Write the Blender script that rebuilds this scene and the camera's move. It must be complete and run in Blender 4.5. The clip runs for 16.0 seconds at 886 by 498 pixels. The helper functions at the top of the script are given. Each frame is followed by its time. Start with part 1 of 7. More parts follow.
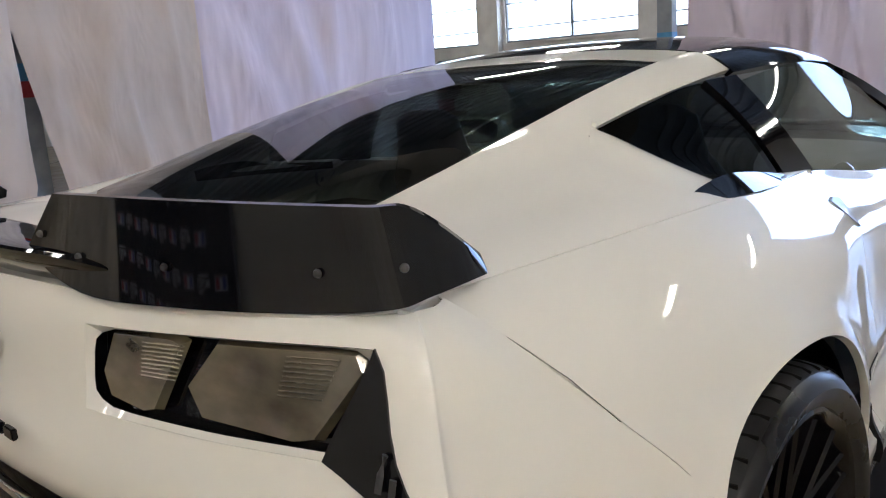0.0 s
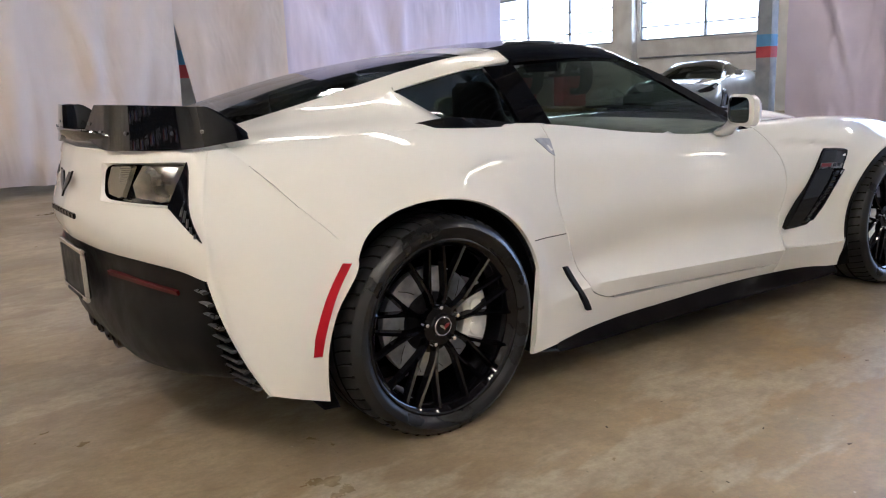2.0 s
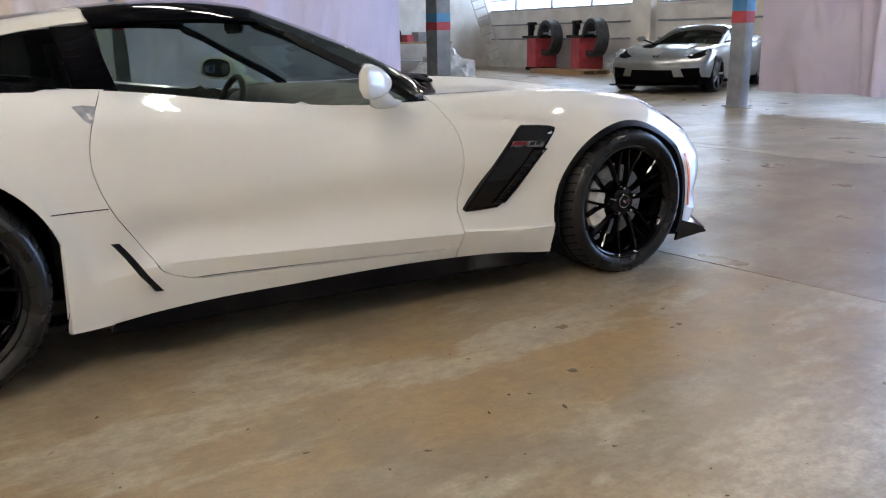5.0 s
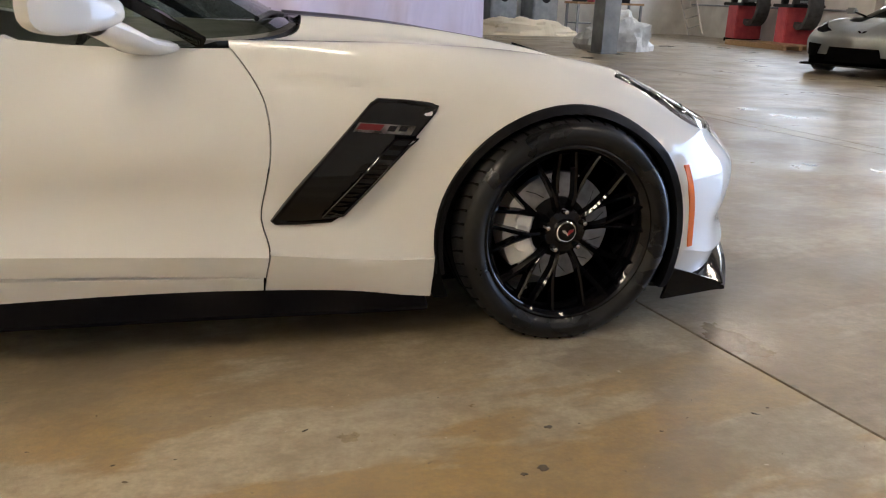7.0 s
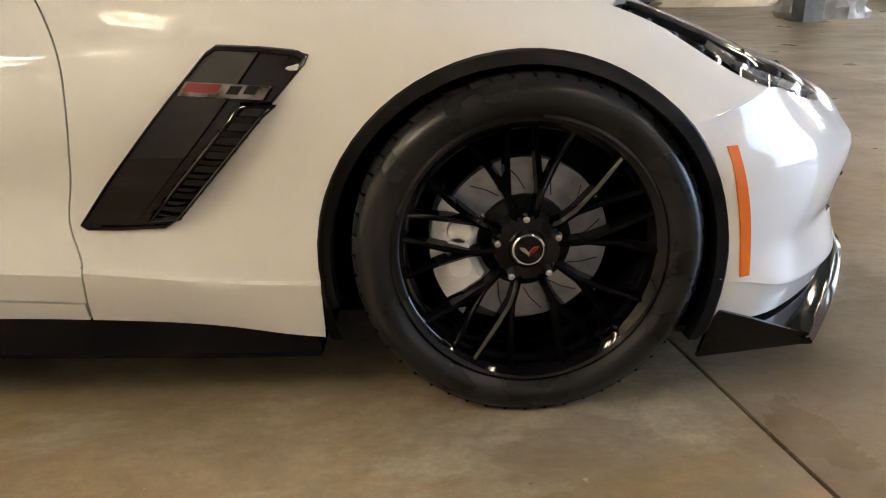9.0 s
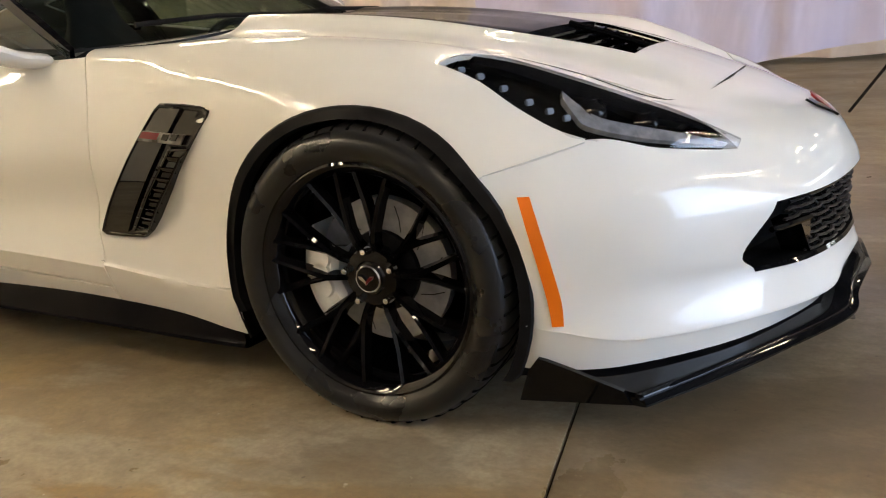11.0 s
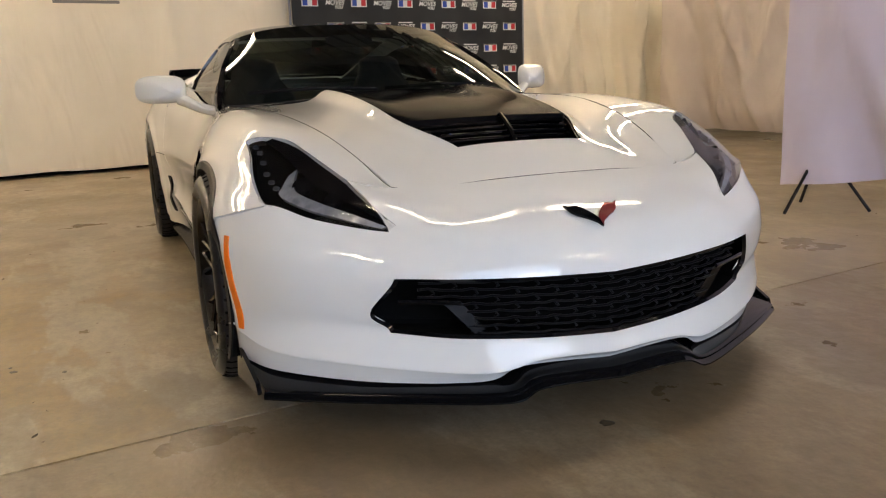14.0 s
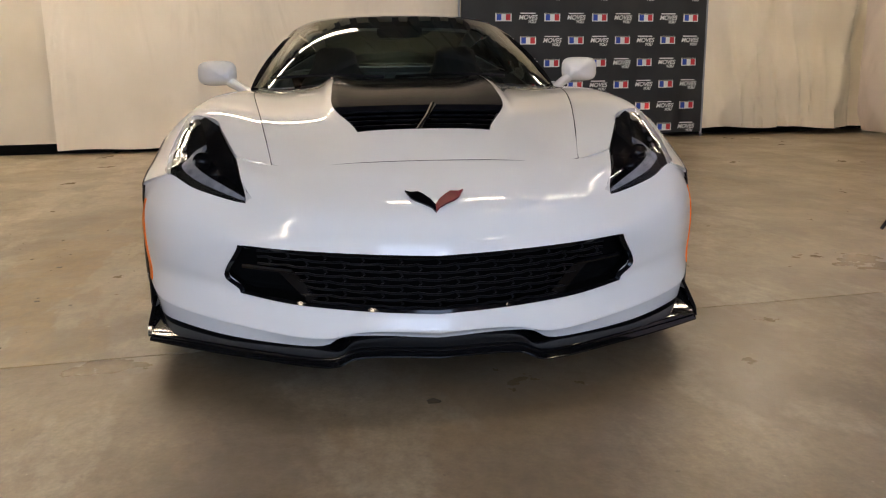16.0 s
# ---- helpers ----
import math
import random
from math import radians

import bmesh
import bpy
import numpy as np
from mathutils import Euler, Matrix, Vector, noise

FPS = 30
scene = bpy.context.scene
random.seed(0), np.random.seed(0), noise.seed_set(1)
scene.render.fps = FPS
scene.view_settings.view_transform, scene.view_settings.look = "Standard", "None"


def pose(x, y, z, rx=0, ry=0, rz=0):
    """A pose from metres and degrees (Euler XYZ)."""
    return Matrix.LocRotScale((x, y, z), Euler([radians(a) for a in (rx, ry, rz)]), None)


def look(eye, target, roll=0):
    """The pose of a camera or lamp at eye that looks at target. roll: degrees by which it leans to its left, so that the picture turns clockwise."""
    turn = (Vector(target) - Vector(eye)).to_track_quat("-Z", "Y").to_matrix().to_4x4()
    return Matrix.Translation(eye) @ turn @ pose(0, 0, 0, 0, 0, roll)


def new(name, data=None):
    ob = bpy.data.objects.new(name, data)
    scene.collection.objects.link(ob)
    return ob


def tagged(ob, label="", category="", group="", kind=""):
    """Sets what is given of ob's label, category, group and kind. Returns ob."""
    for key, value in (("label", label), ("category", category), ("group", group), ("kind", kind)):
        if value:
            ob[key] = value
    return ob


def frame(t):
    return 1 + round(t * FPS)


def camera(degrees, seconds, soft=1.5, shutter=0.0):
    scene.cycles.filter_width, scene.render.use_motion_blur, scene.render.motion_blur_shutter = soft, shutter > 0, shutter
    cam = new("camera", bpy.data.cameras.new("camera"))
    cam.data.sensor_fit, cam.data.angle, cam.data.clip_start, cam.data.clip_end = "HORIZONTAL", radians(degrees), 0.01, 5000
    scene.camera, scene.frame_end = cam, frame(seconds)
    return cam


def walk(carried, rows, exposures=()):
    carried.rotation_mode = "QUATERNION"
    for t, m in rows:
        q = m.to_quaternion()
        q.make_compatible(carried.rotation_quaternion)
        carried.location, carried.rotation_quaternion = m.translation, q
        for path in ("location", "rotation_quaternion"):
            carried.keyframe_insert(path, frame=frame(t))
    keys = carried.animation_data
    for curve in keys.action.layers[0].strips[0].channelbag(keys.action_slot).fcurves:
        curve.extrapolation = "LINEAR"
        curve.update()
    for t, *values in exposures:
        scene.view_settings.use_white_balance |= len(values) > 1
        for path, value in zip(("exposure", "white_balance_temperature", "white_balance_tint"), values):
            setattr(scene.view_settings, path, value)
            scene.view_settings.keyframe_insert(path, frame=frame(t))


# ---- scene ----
cam = camera(57.0, 16.0, soft=1.15)
PATH = [
    (0, (-1.198, -1.362, 1.157), (0.209, -0.003, 0.738), -3.8),
    (0.5, (-1.291, -1.737, 1.127), (0.039, -0.301, 0.716), -3.4),
    (1, (-1.354, -2.126, 1.11), (-0.103, -0.622, 0.696), -3.1),
    (1.5, (-1.406, -2.509, 1.094), (-0.225, -0.948, 0.682), -2.6),
    (2, (-1.358, -2.868, 1.075), (-0.235, -1.265, 0.665), -2.2),
    (2.5, (-1.32, -3.219, 1.075), (-0.234, -1.591, 0.662), -1.8),
    (3, (-1.211, -3.481, 1.103), (-0.141, -1.844, 0.684), -1.5),
    (3.5, (-0.919, -3.649, 1.095), (0.148, -2.013, 0.662), -1.3),
    (4, (-0.606, -3.67, 1.092), (0.456, -2.04, 0.627), -0.7),
    (4.5, (-0.235, -3.634, 1.068), (0.811, -1.997, 0.593), -0.6),
    (4.6, (-0.168, -3.624, 1.064), (0.877, -1.988, 0.585), -0.6),
    (4.7, (-0.091, -3.627, 1.062), (0.943, -1.985, 0.577), -0.7),
    (6.8, (1.605, -3.064, 0.988), (2.184, -1.243, 0.4), 2.1),
    (7, (1.729, -2.974, 0.966), (2.269, -1.142, 0.371), 2.2),
    (7.5, (2.023, -2.737, 0.924), (2.455, -0.891, 0.286), 2.2),
    (8, (2.182, -2.467, 0.846), (2.534, -0.609, 0.196), 1.9),
    (8.2, (2.241, -2.381, 0.811), (2.554, -0.516, 0.159), 1.5),
    (10.3, (3.147, -2.289, 0.817), (2.585, -0.452, 0.259), -3.6),
    (10.5, (3.283, -2.271, 0.814), (2.618, -0.465, 0.269), -3.8),
    (11, (3.628, -2.274, 0.858), (2.725, -0.58, 0.298), -4.7),
    (11.5, (3.951, -2.243, 0.889), (2.838, -0.666, 0.365), -4.8),
    (12, (4.288, -2.12, 0.902), (2.992, -0.681, 0.403), -4.8),
    (12.5, (4.625, -1.96, 0.903), (3.161, -0.681, 0.436), -4.3),
    (13, (4.9, -1.71, 0.908), (3.293, -0.603, 0.468), -3.7),
    (13.5, (5.148, -1.438, 0.907), (3.421, -0.522, 0.488), -2.9),
    (14, (5.362, -1.175, 0.931), (3.546, -0.448, 0.514), -2.0),
    (14.5, (5.51, -0.877, 0.918), (3.625, -0.341, 0.515), -1.0),
    (15, (5.688, -0.632, 0.916), (3.763, -0.255, 0.524), 0.1),
    (15.5, (5.804, -0.41, 0.921), (3.865, -0.131, 0.519), -0.4),
    (16, (5.765, -0.176, 0.907), (3.819, -0.005, 0.481), -0.7),
]
LIGHT = [(0, 0.37, 5260, 12), (2, 0.66, 5330, 15), (4.7, 0.58, 5300, 13), (7, 0.58, 5950, 13), (8.2, 0.72, 5980, 13), (10.3, 0.74, 6950, 7), (11, 0.70, 6650, 10), (12, 0.52, 7050, 10), (13, 0.33, 7150, 10), (14, 0.25, 6750, 13), (16, 0.11, 6350, 15)]
walk(cam, [(t, look(eye, target, roll)) for t, eye, target, roll in PATH], LIGHT)

# ---- world, sun, lamps ----
world = bpy.data.worlds.new("world")
scene.world = world
world.use_nodes = True
sky = world.node_tree.nodes.new("ShaderNodeTexSky")
sky.sky_type = "NISHITA"
sky.sun_disc = False
sky.sun_elevation, sky.sun_rotation = radians(40), radians(60)
world.node_tree.nodes["Background"].inputs[1].default_value = 0.12
world.node_tree.links.new(sky.outputs[0], world.node_tree.nodes["Background"].inputs[0])


def area_lamp(name, m, sx, sy, watts, color):
    d = bpy.data.lights.new(name, "AREA")
    d.shape, d.size, d.size_y, d.energy, d.color = "RECTANGLE", sx, sy, watts, color
    ob = new(name, d)
    ob.matrix_world = m
    return ob


sun_data = bpy.data.lights.new("sun", "SUN")
sun_data.energy, sun_data.angle, sun_data.color = 2.5, radians(0.5), (1.0, 0.95, 0.88)
new("sun", sun_data).matrix_world = look((30, 20, 25), (0, 0, 0))

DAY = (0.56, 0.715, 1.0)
# added fill lamp ahead of the car: bluish daylight on the nose, source unseen
area_lamp("front_fill", look((11.05, 0.02, 2.3), (3.0, -0.2, 1.2)), 4.4, 4.4, 365, DAY)

# ---- materials ----
def mat(name, color, rough=0.5, metal=0.0, coat=0.0, spec=0.5):
    m = bpy.data.materials.new(name)
    m.use_nodes = True
    b = m.node_tree.nodes["Principled BSDF"]
    b.inputs["Base Color"].default_value = (*color, 1)
    b.inputs["Roughness"].default_value = rough
    b.inputs["Metallic"].default_value = metal
    b.inputs["Coat Weight"].default_value = coat
    b.inputs["Coat Roughness"].default_value = 0.03
    b.inputs["Specular IOR Level"].default_value = spec
    return m


def noise_mix(m, c1, c2, scale, detail=6, lo=0.35, hi=0.65, rough=None, bump=0.0, bump_scale=None, stretch=(1, 1, 1)):
    """Mottles the base colour between two tones, and may vary the gloss and the relief."""
    t = m.node_tree
    n, link = t.nodes, t.links.new
    b = n["Principled BSDF"]
    co = n.new("ShaderNodeTexCoord")
    mp = n.new("ShaderNodeMapping")
    mp.inputs["Scale"].default_value = stretch
    link(co.outputs["Object"], mp.inputs[0])
    tx = n.new("ShaderNodeTexNoise")
    tx.inputs["Scale"].default_value, tx.inputs["Detail"].default_value = scale, detail
    link(mp.outputs[0], tx.inputs["Vector"])
    ramp = n.new("ShaderNodeValToRGB")
    ramp.color_ramp.elements[0].position, ramp.color_ramp.elements[1].position = lo, hi
    ramp.color_ramp.elements[0].color, ramp.color_ramp.elements[1].color = (*c1, 1), (*c2, 1)
    link(tx.outputs["Fac"], ramp.inputs[0])
    link(ramp.outputs[0], b.inputs["Base Color"])
    if rough:
        mr = n.new("ShaderNodeMapRange")
        mr.inputs["From Min"].default_value, mr.inputs["From Max"].default_value = lo, hi
        mr.inputs["To Min"].default_value, mr.inputs["To Max"].default_value = rough
        link(tx.outputs["Fac"], mr.inputs[0])
        link(mr.outputs[0], b.inputs["Roughness"])
    if bump:
        t2 = n.new("ShaderNodeTexNoise")
        t2.inputs["Scale"].default_value, t2.inputs["Detail"].default_value = bump_scale or scale * 8, 4
        link(mp.outputs[0], t2.inputs["Vector"])
        bp = n.new("ShaderNodeBump")
        bp.inputs["Strength"].default_value, bp.inputs["Distance"].default_value = bump, 0.01
        link(t2.outputs["Fac"], bp.inputs["Height"])
        link(bp.outputs[0], b.inputs["Normal"])
    return m


def glass(name, color, rough=0.0):
    """Thin sheet glass: tinted see-through mixed with a mirror-like gloss that grows at glancing angles."""
    m = bpy.data.materials.new(name)
    m.use_nodes = True
    t = m.node_tree
    t.nodes.clear()
    out, mix, lw = t.nodes.new("ShaderNodeOutputMaterial"), t.nodes.new("ShaderNodeMixShader"), t.nodes.new("ShaderNodeLayerWeight")
    tr, gl = t.nodes.new("ShaderNodeBsdfTransparent"), t.nodes.new("ShaderNodeBsdfGlossy")
    pw, sc = t.nodes.new("ShaderNodeMath"), t.nodes.new("ShaderNodeMapRange")
    pw.operation = "POWER"
    pw.inputs[1].default_value = 5.0
    sc.inputs["To Min"].default_value = 0.045
    lw.inputs[0].default_value = 0.5
    tr.inputs[0].default_value = (*color, 1)
    gl.inputs["Roughness"].default_value = rough
    for a, b in ((lw.outputs["Facing"], pw.inputs[0]), (pw.outputs[0], sc.inputs[0]), (sc.outputs[0], mix.inputs[0]), (tr.outputs[0], mix.inputs[1]), (gl.outputs[0], mix.inputs[2]), (mix.outputs[0], out.inputs[0])):
        t.links.new(a, b)
    return m


def lamp_mat(name, color, strength):
    m = bpy.data.materials.new(name)
    m.use_nodes = True
    b = m.node_tree.nodes["Principled BSDF"]
    b.inputs["Emission Color"].default_value = (*color, 1)
    b.inputs["Emission Strength"].default_value = strength
    return m


PAINT = mat("white_paint", (0.80, 0.79, 0.75), 0.35, coat=1.0, spec=0.06)
noise_mix(PAINT, (0.79, 0.78, 0.735), (0.81, 0.80, 0.765), 1.5, rough=(0.33, 0.38))
GLOSS = mat("gloss_black", (0.004, 0.004, 0.005), 0.12, spec=0.34)
noise_mix(GLOSS, (0.0015, 0.0015, 0.002), (0.004, 0.004, 0.005), 6, rough=(0.02, 0.05))
FILM = mat("black_flash_film", (0.004, 0.004, 0.005), 0.08, spec=0.30)
HOODFILM = mat("black_hood_film", (0.006, 0.006, 0.007), 0.14, spec=0.008)
noise_mix(HOODFILM, (0.004, 0.004, 0.005), (0.009, 0.008, 0.008), 5, rough=(0.08, 0.14))
noise_mix(FILM, (0.002, 0.002, 0.0025), (0.005, 0.005, 0.006), 5, rough=(0.03, 0.08))
SATIN = mat("satin_black_plastic", (0.018, 0.018, 0.020), 0.45, spec=0.14)
noise_mix(SATIN, (0.004, 0.004, 0.005), (0.010, 0.010, 0.011), 14, rough=(0.36, 0.5), bump=0.08, bump_scale=300)
DARK = mat("dark_cavity", (0.004, 0.004, 0.004), 0.9, spec=0.05)
RUBBER = mat("tyre_rubber", (0.010, 0.010, 0.011), 0.3, spec=0.33)
noise_mix(RUBBER, (0.007, 0.0072, 0.008), (0.011, 0.0114, 0.0125), 9, rough=(0.26, 0.31))
TREAD = mat("worn_tread", (0.022, 0.022, 0.023), 0.55, spec=0.25)
noise_mix(TREAD, (0.010, 0.010, 0.011), (0.021, 0.021, 0.022), 22, rough=(0.45, 0.65), bump=0.1, bump_scale=220)
RIM = mat("rim_black", (0.005, 0.005, 0.006), 0.06, spec=0.30)
noise_mix(RIM, (0.0015, 0.0015, 0.002), (0.004, 0.004, 0.005), 12, rough=(0.03, 0.07))
CHROME = mat("chrome", (0.75, 0.75, 0.77), 0.12, metal=1.0)
GREYRUBBER = mat("dusty_rubber", (0.05, 0.05, 0.053), 0.6, spec=0.2)
noise_mix(GREYRUBBER, (0.035, 0.035, 0.037), (0.075, 0.075, 0.078), 6)
STEEL = mat("brake_steel", (0.5, 0.5, 0.52), 0.4, metal=0.6)
noise_mix(STEEL, (0.30, 0.31, 0.34), (0.44, 0.45, 0.49), 30, rough=(0.3, 0.45))
# satin black made lighter, so the louvres look lit along their edges
LOUVRE = mat("lit_edge_plastic", (0.03, 0.03, 0.032), 0.35)
noise_mix(LOUVRE, (0.022, 0.022, 0.024), (0.04, 0.04, 0.042), 20, rough=(0.25, 0.4))
SOOT = mat("sooty_chrome", (0.16, 0.15, 0.14), 0.3, metal=1.0)
noise_mix(SOOT, (0.05, 0.045, 0.04), (0.24, 0.23, 0.22), 25, rough=(0.25, 0.5))
CALIPER = mat("caliper_silver", (0.78, 0.78, 0.77), 0.35, metal=0.1)
noise_mix(CALIPER, (0.72, 0.72, 0.71), (0.84, 0.84, 0.83), 20)
REDLENS = mat("red_lens", (0.34, 0.004, 0.012), 0.3, spec=0.25)
LEDGREY = mat("unlit_led", (0.045, 0.046, 0.05), 0.3, coat=0.25)
AMBER = mat("amber_lens", (0.80, 0.17, 0.006), 0.45, coat=0.15, spec=0.2)
REFLECTOR = mat("dark_red_reflector", (0.075, 0.002, 0.004), 0.35, spec=0.2)
REDPAINT = mat("red_enamel", (0.15, 0.010, 0.013), 0.3, coat=0.15, spec=0.25)
LAMPGREY = mat("smoked_lens", (0.30, 0.28, 0.22), 0.12, metal=0.25, coat=1.0)
noise_mix(LAMPGREY, (0.055, 0.047, 0.032), (0.30, 0.265, 0.19), 9, lo=0.32, hi=0.70, rough=(0.05, 0.14), stretch=(1, 0.5, 1))
LIGHTBAR = mat("light_guide", (0.42, 0.43, 0.46), 0.18, coat=1.0)
noise_mix(LIGHTBAR, (0.20, 0.21, 0.23), (0.34, 0.35, 0.38), 40)
MATT = mat("matt_black_plastic", (0.006, 0.006, 0.007), 0.5, spec=0.08)
noise_mix(MATT, (0.004, 0.004, 0.005), (0.012, 0.012, 0.013), 30, rough=(0.4, 0.6))
GLASS = glass("tinted_glass", (0.50, 0.58, 0.53))
WINDSHIELD = glass("windshield_glass", (0.27, 0.32, 0.28))
GLASSDARK = glass("dark_glass", (0.085, 0.10, 0.095))
GLASSHATCH = glass("hatch_glass", (0.17, 0.20, 0.18))
LENS = glass("clear_lens", (0.80, 0.80, 0.80))
LEATHER = mat("black_leather", (0.022, 0.022, 0.023), 0.5)
noise_mix(LEATHER, (0.016, 0.016, 0.017), (0.034, 0.033, 0.032), 10, bump=0.1, bump_scale=200)
GREYTRIM = mat("grey_interior_trim", (0.20, 0.19, 0.17), 0.6)
noise_mix(GREYTRIM, (0.16, 0.15, 0.135), (0.24, 0.23, 0.21), 10)
SCREEN = mat("mirror_glass", (0.30, 0.31, 0.32), 0.02, metal=1.0)
SILVER = mat("silver_paint", (0.40, 0.41, 0.41), 0.3, metal=0.35, coat=1.0)
noise_mix(SILVER, (0.22, 0.23, 0.23), (0.28, 0.29, 0.29), 3)


def concrete(name, tone, stain):
    """One pour of the worn floor. tone: its overall shade; stain: how much rust shows."""
    m = mat(name, (0.3, 0.28, 0.25), 0.5)
    t = m.node_tree
    n, link = t.nodes, t.links.new
    b = n["Principled BSDF"]
    co = n.new("ShaderNodeTexCoord")

    def tex(scale, detail, stretch=(1, 1, 1), dist=0.0):
        mp = n.new("ShaderNodeMapping")
        mp.inputs["Scale"].default_value = stretch
        mp.inputs["Rotation"].default_value = (0, 0, 0.35)
        link(co.outputs["Object"], mp.inputs[0])
        x = n.new("ShaderNodeTexNoise")
        x.inputs["Scale"].default_value, x.inputs["Detail"].default_value, x.inputs["Distortion"].default_value = scale, detail, dist
        x.inputs["Roughness"].default_value = 0.6
        link(mp.outputs[0], x.inputs["Vector"])
        return x.outputs["Fac"]

    def ramp(f, lo, hi, a=0.0, z=1.0):
        r = n.new("ShaderNodeMapRange")
        r.inputs["From Min"].default_value, r.inputs["From Max"].default_value = lo, hi
        r.inputs["To Min"].default_value, r.inputs["To Max"].default_value = a, z
        link(f, r.inputs[0])
        return r.outputs[0]

    def mix(fac, a, c):
        x = n.new("ShaderNodeMix")
        x.data_type = "RGBA"
        link(fac, x.inputs[0])
        for sock, v in ((x.inputs[6], a), (x.inputs[7], c)):
            if isinstance(v, tuple):
                sock.default_value = (*v, 1)
            else:
                link(v, sock)
        return x.outputs[2]

    base = mix(ramp(tex(1.1, 14), 0.30, 0.70), (0.200, 0.160, 0.110), (0.41, 0.350, 0.255))
    # an old rust-coloured run along the bay, and a paler scrubbed lane beside it
    turn = n.new("ShaderNodeMapping")
    turn.inputs["Rotation"].default_value = (0, 0, radians(8.5))
    link(co.outputs["Object"], turn.inputs[0])
    axes = n.new("ShaderNodeSeparateXYZ")
    link(turn.outputs[0], axes.inputs[0])

    def math_node(op, p, q):
        x = n.new("ShaderNodeMath")
        x.operation = op
        for sock, v in ((x.inputs[0], p), (x.inputs[1], q)):
            if isinstance(v, float):
                sock.default_value = v
            else:
                link(v, sock)
        return x.outputs[0]

    def lane(centre, half):
        wobble = math_node("ADD", axes.outputs["Y"], ramp(tex(1.2, 10), 0.3, 0.7, -0.35, 0.35))
        return ramp(math_node("ABSOLUTE", math_node("SUBTRACT", wobble, centre), 0.0), half, half * 0.35)

    run = math_node("MULTIPLY", lane(-1.50, 0.72), ramp(axes.outputs["X"], 4.6, 2.4))
    run = math_node("MULTIPLY", run, ramp(axes.outputs["X"], -0.2, 1.5, 0.15, 1.0))
    run = math_node("MULTIPLY", run, ramp(tex(1.6, 12), 0.34, 0.56, 0.35 * stain, 0.95 * stain))
    patch = ramp(tex(0.7, 14, (0.7, 1.4, 1)), 0.54, 0.78, 0, 0.5 * stain)
    rust = mix(math_node("MAXIMUM", run, patch), base, (0.29, 0.195, 0.075))
    scrub = math_node("MULTIPLY", lane(-2.45, 0.45), ramp(tex(2.2, 13, (0.5, 1.6, 1)), 0.46, 0.54, 0.05, 0.55))
    rust = mix(scrub, rust, (0.56, 0.52, 0.44))
    grey = mix(ramp(tex(1.3, 15, (0.55, 1.5, 1)), 0.53, 0.565, 0, 0.6), rust, (0.44, 0.405, 0.335))
    bare = mix(ramp(tex(0.9, 15, (0.8, 1.5, 1)), 0.55, 0.585, 0, 0.55), grey, (0.185, 0.16, 0.12))
    dust = mix(ramp(tex(6, 14), 0.42, 0.74, 0, 0.55), bare, (0.15, 0.115, 0.075))
    scratch = mix(ramp(tex(4.5, 6, (0.35, 9, 1), 0.3), 0.70, 0.75, 0, 0.14), dust, (0.55, 0.51, 0.45))
    nicks = mix(ramp(tex(30, 2), 0.735, 0.78, 0, 0.7), scratch, (0.60, 0.57, 0.52))
    spots = mix(ramp(tex(26, 3), 0.69, 0.74, 0, 0.6), nicks, (0.075, 0.06, 0.04))
    mid = mix(ramp(tex(22, 8, (0.8, 1.2, 1)), 0.42, 0.72, 0, 0.52), spots, (0.15, 0.115, 0.075))
    fine = mix(ramp(tex(80, 5), 0.34, 0.70, 0, 0.36), mid, (0.15, 0.125, 0.09))
    shade = n.new("ShaderNodeMix")
    shade.data_type, shade.blend_type = "RGBA", "MULTIPLY"
    shade.inputs[0].default_value = 1.0
    shade.inputs[7].default_value = (*tone, 1)
    link(fine, shade.inputs[6])
    link(shade.outputs[2], b.inputs["Base Color"])
    link(ramp(tex(1.4, 12), 0.3, 0.7, 0.24, 0.48), b.inputs["Roughness"])
    bp = n.new("ShaderNodeBump")
    bp.inputs["Strength"].default_value, bp.inputs["Distance"].default_value = 0.34, 0.006
    link(tex(18, 8), bp.inputs["Height"])
    link(bp.outputs[0], b.inputs["Normal"])
    return m


CONCRETE = concrete("concrete_floor", (1.08, 1.05, 0.94), 1.0)
# browner, less rusty pour; its tone also holds shade ahead of the nose
CONCRETEB = concrete("browner_shaded_concrete", (0.80, 0.73, 0.61), 0.3)


